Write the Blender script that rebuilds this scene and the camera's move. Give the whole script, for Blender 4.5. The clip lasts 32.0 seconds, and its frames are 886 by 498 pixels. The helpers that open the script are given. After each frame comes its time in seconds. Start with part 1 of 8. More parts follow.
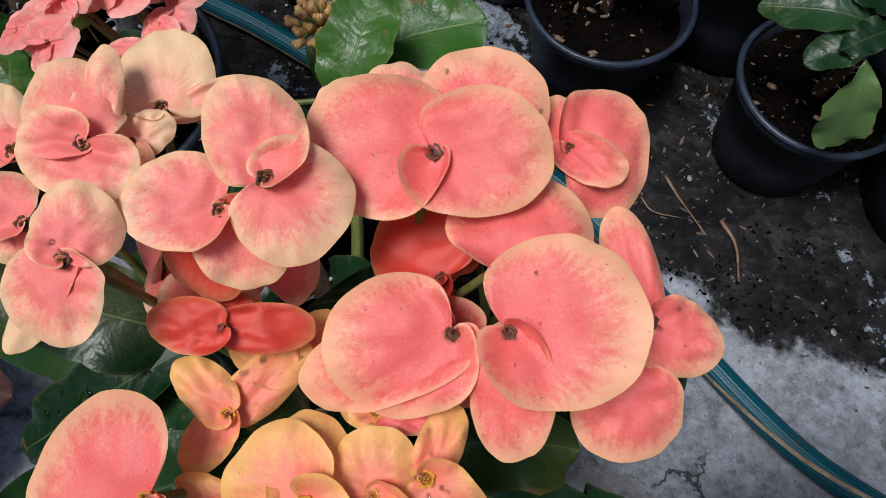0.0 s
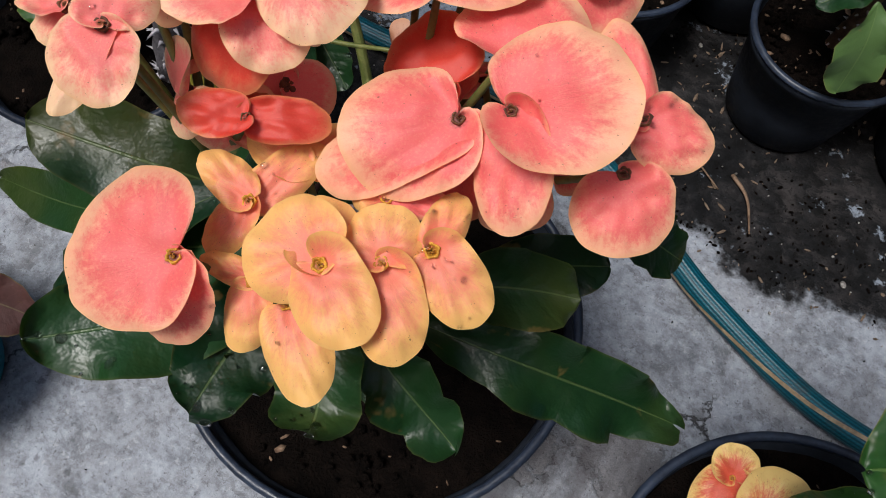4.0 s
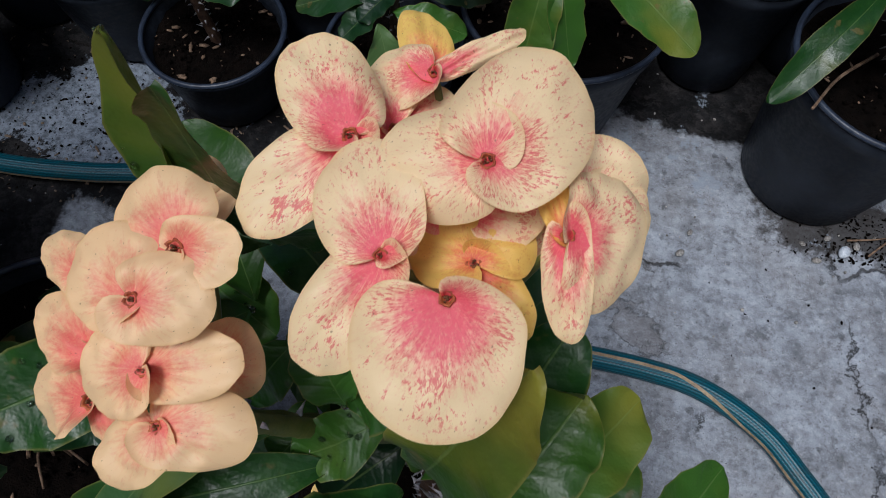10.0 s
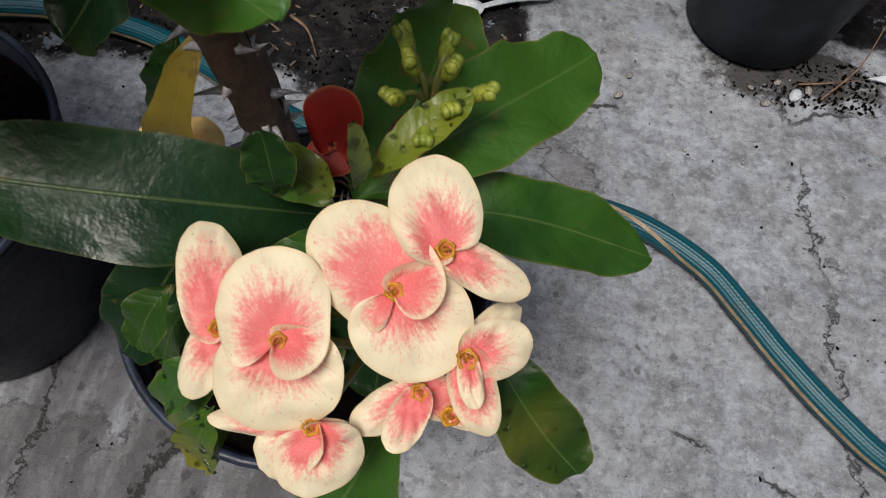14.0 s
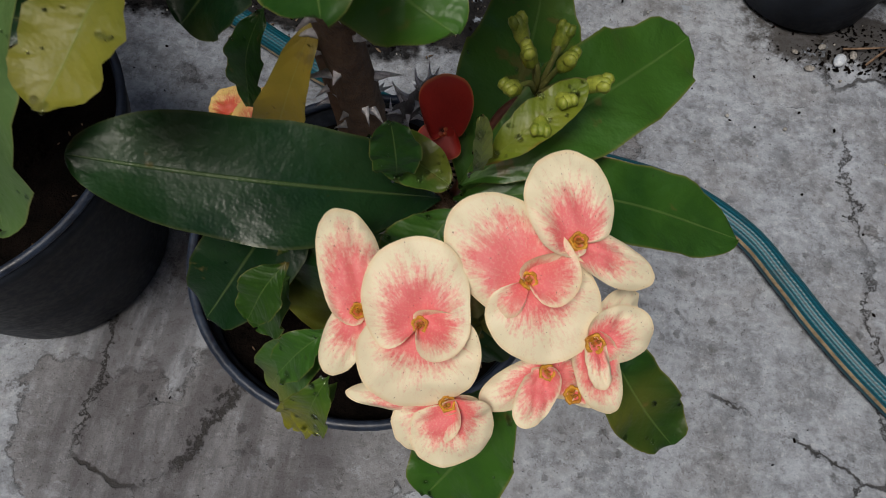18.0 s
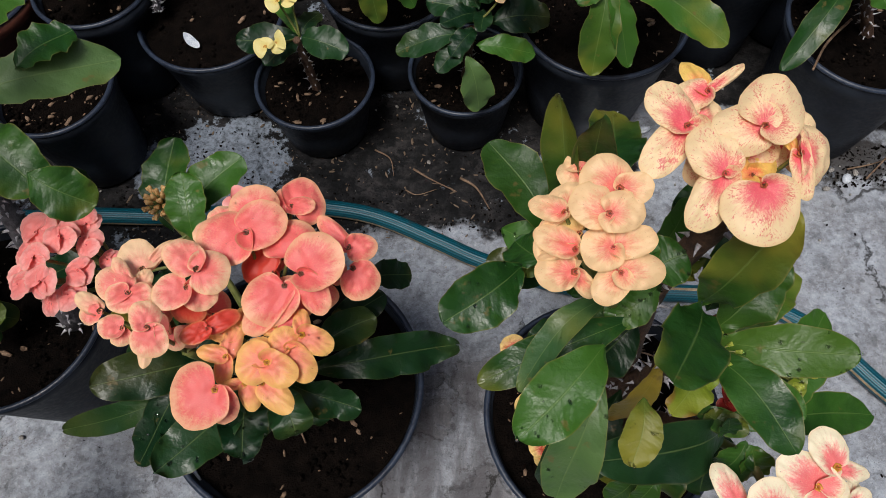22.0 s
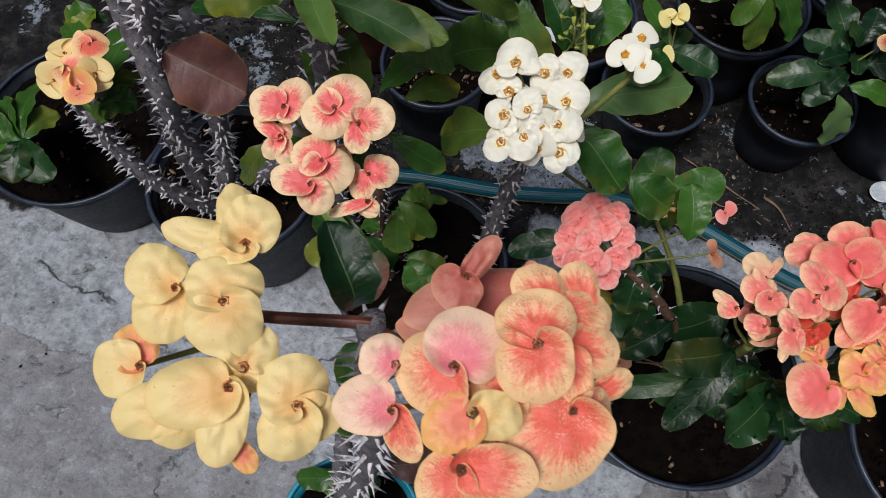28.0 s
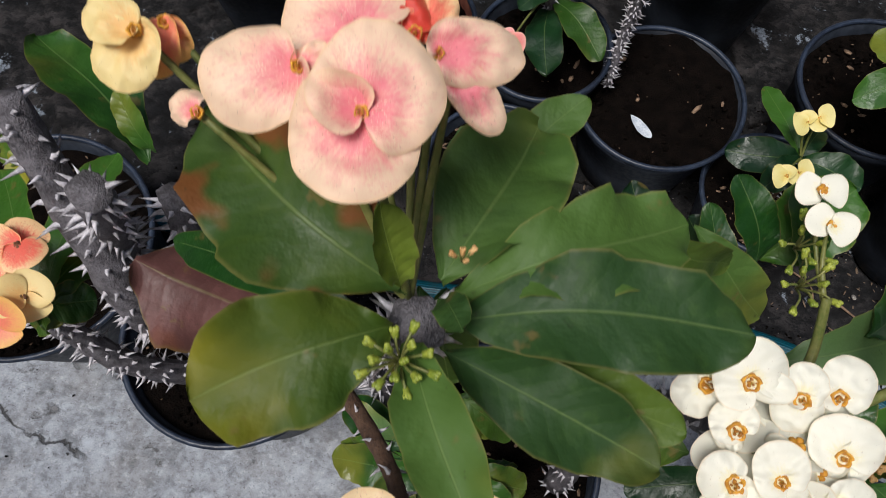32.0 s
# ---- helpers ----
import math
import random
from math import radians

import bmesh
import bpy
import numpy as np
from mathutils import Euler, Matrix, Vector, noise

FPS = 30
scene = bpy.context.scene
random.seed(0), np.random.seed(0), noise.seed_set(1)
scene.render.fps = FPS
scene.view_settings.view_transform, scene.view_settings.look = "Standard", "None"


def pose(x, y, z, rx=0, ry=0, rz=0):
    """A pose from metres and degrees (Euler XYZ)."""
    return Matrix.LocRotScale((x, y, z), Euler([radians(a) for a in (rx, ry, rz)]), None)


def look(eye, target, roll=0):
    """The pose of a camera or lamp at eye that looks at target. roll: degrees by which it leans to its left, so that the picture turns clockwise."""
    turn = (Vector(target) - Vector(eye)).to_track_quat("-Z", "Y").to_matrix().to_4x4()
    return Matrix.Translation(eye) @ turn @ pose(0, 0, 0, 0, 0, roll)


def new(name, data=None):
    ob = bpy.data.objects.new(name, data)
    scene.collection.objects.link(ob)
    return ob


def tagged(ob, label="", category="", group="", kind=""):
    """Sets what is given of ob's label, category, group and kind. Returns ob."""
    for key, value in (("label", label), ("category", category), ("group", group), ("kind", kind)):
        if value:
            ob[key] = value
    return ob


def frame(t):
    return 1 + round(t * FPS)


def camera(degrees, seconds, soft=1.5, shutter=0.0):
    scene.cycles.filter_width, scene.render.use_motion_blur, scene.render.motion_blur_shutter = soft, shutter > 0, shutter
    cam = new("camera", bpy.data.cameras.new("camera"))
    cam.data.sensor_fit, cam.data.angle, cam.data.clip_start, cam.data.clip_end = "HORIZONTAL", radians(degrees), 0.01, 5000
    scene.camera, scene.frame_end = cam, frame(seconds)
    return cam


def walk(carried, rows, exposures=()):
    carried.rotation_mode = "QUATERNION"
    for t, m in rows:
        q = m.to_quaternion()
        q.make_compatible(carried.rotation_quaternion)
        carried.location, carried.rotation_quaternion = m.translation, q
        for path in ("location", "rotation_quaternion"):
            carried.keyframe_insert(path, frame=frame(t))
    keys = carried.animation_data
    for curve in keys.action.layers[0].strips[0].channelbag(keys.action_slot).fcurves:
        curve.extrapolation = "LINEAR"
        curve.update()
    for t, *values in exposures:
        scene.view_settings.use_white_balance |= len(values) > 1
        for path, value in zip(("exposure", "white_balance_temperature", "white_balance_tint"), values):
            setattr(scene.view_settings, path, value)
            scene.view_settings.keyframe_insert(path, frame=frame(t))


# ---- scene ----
cam = camera(64.5, 32.0, soft=0.85, shutter=0.25)
METRES, EYE, TILT, LEAN, TURN = 1.8, 0.5623, -68.41, -1.05, 30.86
ROWS = [
    (0.0, 0.0, 0.0, 0.0, 0.0, 0.0, -0.0),
    (0.5, -0.0035, 0.0044, 0.0028, 0.23, -0.5, -1.44),
    (1.0, -0.0102, 0.0026, 0.0061, 0.23, -0.38, -2.3),
    (1.5, -0.0132, 0.001, 0.0033, -0.01, 0.07, -2.5),
    (2.0, -0.0095, 0.0003, -0.0055, 0.42, 0.34, -2.97),
    (2.5, -0.0052, 0.0001, -0.0166, 0.64, 0.13, -3.98),
    (4.5, 0.0062, -0.0102, -0.0255, 0.83, -0.1, 2.75),
    (5.0, 0.017, -0.0265, -0.026, -0.3, 0.47, 8.42),
    (5.5, 0.0325, -0.0424, -0.0336, -1.83, -0.13, 12.7),
    (6.0, 0.0445, -0.0537, -0.0344, -3.64, -0.02, 14.23),
    (6.5, 0.0584, -0.0587, -0.0358, -5.52, -0.75, 15.49),
    (7.0, 0.071, -0.0586, -0.0383, -6.09, -0.86, 17.39),
    (7.5, 0.086, -0.0625, -0.0384, -6.6, 0.14, 19.12),
    (8.0, 0.0924, -0.0652, -0.0386, -7.24, 0.44, 20.05),
    (8.5, 0.0943, -0.0674, -0.0398, -7.91, 0.78, 20.09),
    (9.0, 0.0954, -0.067, -0.0412, -8.48, 0.35, 20.12),
    (9.5, 0.0963, -0.0673, -0.0395, -9.08, 0.32, 19.71),
    (10.0, 0.0922, -0.0668, -0.0421, -8.89, 0.28, 20.79),
    (10.5, 0.0877, -0.0706, -0.0469, -9.53, -0.08, 22.59),
    (11.0, 0.0859, -0.0741, -0.0489, -9.78, 0.21, 24.56),
    (11.5, 0.0847, -0.0779, -0.0544, -11.11, 0.21, 27.19),
    (12.0, 0.083, -0.0807, -0.066, -13.02, -2.38, 27.65),
    (12.5, 0.0762, -0.0814, -0.0946, -13.44, -1.22, 31.17),
    (13.0, 0.0807, -0.0644, -0.1101, -11.19, -0.41, 25.98),
    (13.5, 0.0912, -0.0453, -0.1281, -10.51, 0.74, 23.28),
    (14.0, 0.0979, -0.0311, -0.1397, -10.22, 1.2, 20.72),
    (14.5, 0.0994, -0.0257, -0.1492, -9.87, 1.78, 20.16),
    (16.5, 0.093, -0.0101, -0.1473, -8.75, 1.85, 19.47),
    (17.0, 0.0946, -0.0137, -0.1434, -9.35, 0.87, 19.24),
    (17.5, 0.0878, -0.021, -0.1369, -9.11, -1.16, 18.99),
    (18.0, 0.0838, -0.0341, -0.1296, -9.46, -2.38, 20.05),
    (18.5, 0.0844, -0.0418, -0.1061, -9.77, -1.79, 17.8),
    (19.0, 0.0814, -0.0496, -0.0842, -8.57, -0.77, 15.92),
    (19.5, 0.0837, -0.0669, -0.0657, -6.0, -1.28, 12.33),
    (20.0, 0.0739, -0.0955, -0.0605, -5.88, -0.92, 16.59),
    (20.5, 0.0517, -0.1251, -0.0497, -9.28, -0.77, 25.57),
    (21.0, 0.0297, -0.1352, -0.0339, -9.83, -0.86, 27.12),
    (21.5, 0.0125, -0.139, -0.0247, -10.33, 0.25, 29.17),
    (22.0, 0.0075, -0.1394, -0.0235, -10.75, 0.0, 30.11),
    (22.5, 0.0087, -0.1359, -0.0242, -11.13, 0.41, 29.63),
    (23.0, 0.0, -0.1345, -0.02, -11.46, 0.25, 30.36),
    (23.5, -0.009, -0.1379, -0.0136, -10.58, 0.23, 29.13),
    (24.0, -0.034, -0.17, 0.0009, -12.05, -0.87, 29.77),
    (24.5, -0.0612, -0.1875, 0.0214, -12.01, 0.23, 28.36),
    (25.0, -0.088, -0.1897, 0.0336, -10.51, 0.48, 27.48),
    (25.5, -0.1111, -0.1831, 0.0469, -8.48, 0.48, 23.71),
    (26.0, -0.1277, -0.1776, 0.0516, -7.4, 0.63, 21.75),
    (26.5, -0.1427, -0.1756, 0.0527, -7.2, 0.93, 21.64),
    (28.5, -0.1776, -0.1391, 0.0854, -7.11, -1.34, 20.66),
    (29.0, -0.1817, -0.0997, 0.1099, -9.26, -2.22, 21.44),
    (29.5, -0.1745, -0.0655, 0.1185, -10.23, -0.85, 19.64),
    (30.0, -0.1684, -0.0427, 0.1155, -10.34, 0.54, 20.52),
    (30.5, -0.1661, -0.037, 0.1143, -9.74, 0.72, 20.63),
    (31.0, -0.1649, -0.0366, 0.1256, -9.5, 0.87, 20.32),
    (31.5, -0.1633, -0.042, 0.1452, -8.95, -0.46, 19.86),
    (32.0, -0.1545, -0.0518, 0.1666, -7.34, -2.06, 20.17),
]
walk(cam, [(t, pose(0, 0, EYE, TILT, LEAN, TURN) @ pose(METRES * x, METRES * y, METRES * z, 90 + pitch, roll, yaw)) for t, x, y, z, yaw, pitch, roll in ROWS],
     exposures=[(0.0, 0.33, 6200, 10), (2.5, 0.2, 6250, 10), (5.0, 0.6, 6550, 10), (6.0, 0.62, 6300, 9), (7.0, 0.1, 5250, 8), (9.0, -0.03, 5750, 10), (11.0, 0.0, 6000, 9), (12.0, 0.08, 5850, 8),
                (13.0, 0.26, 7000, 9), (14.5, 0.15, 6800, 10), (17.0, 0.03, 6650, 10), (18.0, -0.06, 6900, 9), (19.0, 0.68, 7400, 6), (20.0, 0.42, 6500, 6), (21.0, 0.3, 6700, 9), (22.0, 0.28, 6600, 10), (24.0, 0.42, 6750, 10),
                (26.0, 0.36, 6600, 10), (29.0, 0.0, 6350, 10), (30.0, -0.12, 7100, 10), (31.0, -0.1, 7100, 11), (32.0, 0.36, 6500, 10)])

# ---- light: open shade under a bright sky ----
world = bpy.data.worlds.new("sky")
scene.world = world
world.use_nodes = True
wn = world.node_tree.nodes
sky = wn.new("ShaderNodeTexSky")
sky.sky_type, sky.sun_disc = "NISHITA", False
sky.sun_elevation, sky.sun_rotation = radians(58), radians(200)
sky.air_density, sky.dust_density, sky.ozone_density = 1.0, 3.0, 1.0
world.node_tree.links.new(sky.outputs[0], wn["Background"].inputs[0])
wn["Background"].inputs[1].default_value = 0.09
sun = new("sun", bpy.data.lights.new("sun", "SUN"))
sun.data.energy, sun.data.angle, sun.data.color = 2.25, radians(20), (1.0, 0.97, 0.94)
sun.matrix_world = look((-0.25, -0.35, 1.2), (0, 0, 0))


# ---- materials ----
class Nodes:
    """A node material, written as short calls."""

    def __init__(self, name):
        self.mat = bpy.data.materials.new(name)
        self.mat.use_nodes = True
        self.tree = self.mat.node_tree
        self.bsdf = self.tree.nodes["Principled BSDF"]

    def put(self, socket, value):
        if isinstance(value, bpy.types.NodeSocket):
            self.tree.links.new(value, socket)
        elif isinstance(value, (tuple, list)) and len(value) == 3 and socket.type == "RGBA":
            socket.default_value = (*value, 1)
        else:
            socket.default_value = value

    def set(self, **kw):
        for key, value in kw.items():
            self.put(self.bsdf.inputs[key.replace("_", " ")], value)
        return self

    def node(self, kind, *inputs, out=0, **props):
        n = self.tree.nodes.new("ShaderNode" + kind)
        for key, value in props.items():
            setattr(n, key, value)
        for k, value in enumerate(inputs):
            if value is not None:
                self.put(n.inputs[k], value)
        return n.outputs[out]

    def math(self, op, a, b=0.0, clamp=False):
        return self.node("Math", a, b, operation=op, use_clamp=clamp)

    def coords(self, which="Object"):
        n = self.tree.nodes.new("ShaderNodeTexCoord")
        return n.outputs[which]

    def uv(self, layer):
        n = self.tree.nodes.new("ShaderNodeUVMap")
        n.uv_map = layer
        s = self.tree.nodes.new("ShaderNodeSeparateXYZ")
        self.tree.links.new(n.outputs[0], s.inputs[0])
        return s.outputs[0], s.outputs[1], n.outputs[0]

    def noise(self, vec, scale, detail=4.0, rough=0.55, lac=2.0, dist=0.0):
        n = self.tree.nodes.new("ShaderNodeTexNoise")
        self.put(n.inputs["Vector"], vec)
        for key, value in (("Scale", scale), ("Detail", detail), ("Roughness", rough), ("Lacunarity", lac), ("Distortion", dist)):
            self.put(n.inputs[key], value)
        return n.outputs["Fac"]

    def voronoi(self, vec, scale, feature="F1", out="Distance"):
        n = self.tree.nodes.new("ShaderNodeTexVoronoi")
        n.feature = feature
        self.put(n.inputs["Vector"], vec)
        self.put(n.inputs["Scale"], scale)
        return n.outputs[out]

    def step(self, value, lo, hi, a=0.0, b=1.0):
        n = self.tree.nodes.new("ShaderNodeMapRange")
        n.interpolation_type = "SMOOTHSTEP"
        for k, v in enumerate((value, lo, hi, a, b)):
            self.put(n.inputs[k], v)
        return n.outputs[0]

    def mix(self, fac, a, b, blend="MIX"):
        n = self.tree.nodes.new("ShaderNodeMix")
        n.data_type, n.blend_type = "RGBA", blend
        self.put(n.inputs[0], fac)
        self.put(n.inputs[6], a)
        self.put(n.inputs[7], b)
        return n.outputs[2]

    def vec(self, x, y, z=0.0):
        return self.node("CombineXYZ", x, y, z)

    def bump(self, height, strength=0.3, distance=0.001):
        n = self.tree.nodes.new("ShaderNodeBump")
        self.put(n.inputs["Strength"], strength)
        self.put(n.inputs["Distance"], distance)
        self.put(n.inputs["Height"], height)
        self.put(self.bsdf.inputs["Normal"], n.outputs[0])
        return self

    def glow_through(self, colour, share):
        """Lets part of the light through a thin sheet."""
        t = self.tree.nodes.new("ShaderNodeBsdfTranslucent")
        self.put(t.inputs[0], colour)
        mixer = self.tree.nodes.new("ShaderNodeMixShader")
        mixer.inputs[0].default_value = share
        self.tree.links.new(self.bsdf.outputs[0], mixer.inputs[1])
        self.tree.links.new(t.outputs[0], mixer.inputs[2])
        self.tree.links.new(mixer.outputs[0], self.tree.nodes["Material Output"].inputs[0])

    def random(self):
        return self.tree.nodes.new("ShaderNodeObjectInfo").outputs["Random"]


def petal_material(name, margin, heart, reach, soft, streak=0.35, speck=0.0, blush=0.0, throat=(0.25, 0.03, 0.02), vein=0.25, warts=0.0):
    """A flower bract: heart colour round the throat, running out in streaks to the margin colour."""
    m = Nodes(name)
    rho, theta, _ = m.uv("along")
    edge, rnd, _ = m.uv("edge")
    fx, fy, _ = m.uv("flat")
    flat = m.vec(fx, fy, m.math("MULTIPLY", rnd, 19.0))
    streaks = m.noise(m.vec(m.math("MULTIPLY", rho, 2.6), m.math("MULTIPLY", theta, 19.0), m.math("MULTIPLY", rnd, 9.0)), 1.7, 6, 0.7)
    cloud = m.noise(flat, 2.6, 4, 0.65)
    mottle = m.noise(flat, 24.0, 6, 0.75)
    body = m.math("ADD", m.math("MULTIPLY", rho, 0.32), m.math("MULTIPLY", edge, 0.68))
    where = m.math("ADD", body, m.math("MULTIPLY", m.math("SUBTRACT", streaks, 0.5), streak * 2))
    where = m.math("ADD", where, m.math("MULTIPLY", m.math("SUBTRACT", cloud, 0.5), 0.4))
    where = m.math("ADD", where, m.math("MULTIPLY", m.math("SUBTRACT", mottle, 0.5), 0.6))
    where = m.math("ADD", where, m.math("MULTIPLY", m.math("SUBTRACT", rnd, 0.5), 0.25))
    fac = m.step(where, reach - soft, reach + soft)
    col = m.mix(fac, heart, margin)
    if blush:
        pale = m.noise(flat, 5.5, 6, 0.75)
        col = m.mix(m.math("MULTIPLY", m.math("MULTIPLY", m.step(pale, 0.42, 0.68), m.step(edge, 0.25, 0.85)), blush), col, margin)
    if speck:
        dash = m.noise(m.vec(m.math("MULTIPLY", rho, 5.0), m.math("MULTIPLY", theta, 21.0), rnd), 3.2, 5, 0.8)
        dash = m.math("ADD", dash, m.math("MULTIPLY", m.math("SUBTRACT", cloud, 0.5), 0.55))
        dash = m.math("ADD", dash, m.math("MULTIPLY", m.step(rho, 0.1, 0.6, 0.06, 0.0), 1.0))
        col = m.mix(m.math("MULTIPLY", m.step(dash, 0.56, 0.62), speck), col, m.mix(0.35, heart, throat))
    veins = m.noise(m.vec(m.math("MULTIPLY", rho, 2.0), m.math("MULTIPLY", theta, 26.0), rnd), 2.0, 4, 0.6, dist=0.7)
    broken = m.math("MULTIPLY", m.step(veins, 0.57, 0.64), m.step(mottle, 0.42, 0.6))
    col = m.mix(m.math("MULTIPLY", broken, vein), col, m.mix(0.4, heart, throat))
    tone = m.noise(flat, 38.0, 4, 0.7)
    col = m.mix(m.math("MULTIPLY", m.step(tone, 0.47, 0.68), 0.16), col, margin)
    rim = m.math("ADD", edge, m.math("MULTIPLY", m.math("SUBTRACT", mottle, 0.5), 0.25))
    col = m.mix(m.math("MULTIPLY", m.step(rim, 0.8, 0.95), 0.5), col, margin)
    col = m.mix(m.math("MULTIPLY", m.step(edge, 0.93, 1.0), 0.55), col, m.mix(0.5, margin, (0.8, 0.5, 0.17)))
    core = m.math("ADD", rho, m.math("MULTIPLY", m.math("SUBTRACT", m.noise(flat, 24.0, 3), 0.5), 0.09))
    col = m.mix(m.step(core, 0.09, 0.02), col, throat)
    if warts:
        wart = m.voronoi(m.vec(fx, fy, rnd), 34.0)
        spot = m.math("MULTIPLY", m.step(wart, 0.32, 0.2), m.step(cloud, 0.5, 0.6))
        col = m.mix(m.math("MULTIPLY", spot, warts), col, m.mix(0.3, margin, (1.0, 0.85, 0.65)))
    blot = m.noise(flat, 30.0, 2, 0.5)
    col = m.mix(m.math("MULTIPLY", m.step(blot, 0.71, 0.75), 0.65), col, (0.2, 0.07, 0.03))
    m.set(Base_Color=col, Roughness=0.42)
    m.glow_through(col, 0.2)
    m.bsdf.inputs["Specular IOR Level"].default_value = 0.4
    h = m.math("ADD", m.math("MULTIPLY", veins, 0.6), m.math("MULTIPLY", mottle, 0.8))
    m.bump(m.math("ADD", h, m.math("MULTIPLY", tone, 0.25)), 0.22, 0.0009)
    return m.mat


def leaf_material(name, deep, light, old=(0.35, 0.3, 0.04), ageing=0.25, gloss=0.34, scorch=0.0, rim=0.5):
    m = Nodes(name)
    u, v, flat = m.uv("along")
    rnd = m.random()
    place = m.coords()
    av = m.math("ABSOLUTE", v)
    cloud = m.noise(place, 28.0, 4, 0.6)
    fine = m.noise(place, 160.0, 3, 0.6)
    fac = m.math("ADD", m.math("MULTIPLY", cloud, 0.95), m.math("MULTIPLY", m.math("SUBTRACT", rnd, 0.5), 0.7))
    col = m.mix(m.step(fac, 0.2, 0.72), deep, light)
    col = m.mix(m.math("MULTIPLY", m.step(fine, 0.5, 0.75), 0.25), col, light)
    age = m.math("ADD", m.math("MULTIPLY", m.noise(place, 16.0, 3), 1.0), m.math("MULTIPLY", m.math("SUBTRACT", u, 0.5), 0.25))
    age = m.math("ADD", age, m.math("MULTIPLY", m.math("SUBTRACT", m.node("TexWhiteNoise", None, m.math("MULTIPLY", rnd, 77.0), noise_dimensions="1D"), 0.5), 0.3))
    col = m.mix(m.math("MULTIPLY", m.step(age, 0.58, 0.85), ageing * 2.2, True), col, old)
    rib = m.step(av, 0.045, 0.01)
    slant = m.math("SUBTRACT", m.math("MULTIPLY", u, 9.0), m.math("MULTIPLY", av, 1.6))
    wob = m.math("ADD", slant, m.math("MULTIPLY", cloud, 2.6))
    side = m.math("ABSOLUTE", m.math("SUBTRACT", m.math("FRACT", wob), 0.5))
    veins = m.step(side, 0.07, 0.0)
    col = m.mix(m.math("MULTIPLY", rib, 0.32), col, m.mix(0.5, light, (0.3, 0.4, 0.14)))
    col = m.mix(m.math("MULTIPLY", veins, m.math("MULTIPLY", cloud, 0.2)), col, light)
    edge = m.step(av, 0.93, 1.0)
    col = m.mix(m.math("MULTIPLY", edge, rim), col, (0.2, 0.18, 0.05))
    if scorch:
        burn = m.noise(place, 22.0, 3, 0.6)
        col = m.mix(m.math("MULTIPLY", m.step(m.math("ADD", burn, m.math("MULTIPLY", av, 0.16)), 0.64, 0.72), scorch), col, (0.2, 0.06, 0.02))
    tan = m.noise(place, 75.0, 3, 0.6)
    col = m.mix(m.math("MULTIPLY", m.step(tan, 0.645, 0.72), 0.55), col, (0.16, 0.11, 0.035))
    marks = m.noise(place, 300.0, 2, 0.5)
    col = m.mix(m.math("MULTIPLY", m.step(marks, 0.7, 0.78), 0.4), col, (0.02, 0.02, 0.01))
    rough = m.step(m.noise(place, 55.0, 4, 0.65), 0.3, 0.7, gloss - 0.02, gloss + 0.2)
    m.set(Base_Color=col, Roughness=rough)
    m.glow_through(m.mix(0.4, col, (0.12, 0.2, 0.01)), 0.14)
    m.bsdf.inputs["Specular IOR Level"].default_value = 0.34
    h = m.math("ADD", m.math("MULTIPLY", m.step(side, 0.0, 0.36), m.math("MULTIPLY", cloud, 0.42)), m.math("MULTIPLY", rib, -0.4))
    h = m.math("ADD", h, m.math("MULTIPLY", m.noise(place, 70.0, 4, 0.65), 2.4))
    m.bump(m.math("ADD", h, m.math("MULTIPLY", m.noise(place, 170.0, 3), 0.35)), 0.32, 0.0014)
    return m.mat


def plain_material(name, a, b, scale, rough=0.6, bump=0.3, dist=0.001, metal=0.0, spec=0.5):
    m = Nodes(name)
    place = m.coords()
    big, small = m.noise(place, scale, 4, 0.6), m.noise(place, scale * 7, 4, 0.6)
    fac = m.math("ADD", m.math("MULTIPLY", big, 0.6), m.math("MULTIPLY", small, 0.4))
    m.set(Base_Color=m.mix(m.step(fac, 0.35, 0.65), a, b), Roughness=m.step(small, 0.3, 0.7, rough - 0.08, rough + 0.1), Metallic=metal)
    m.bsdf.inputs["Specular IOR Level"].default_value = spec
    m.bump(small, bump, dist)
    return m.mat


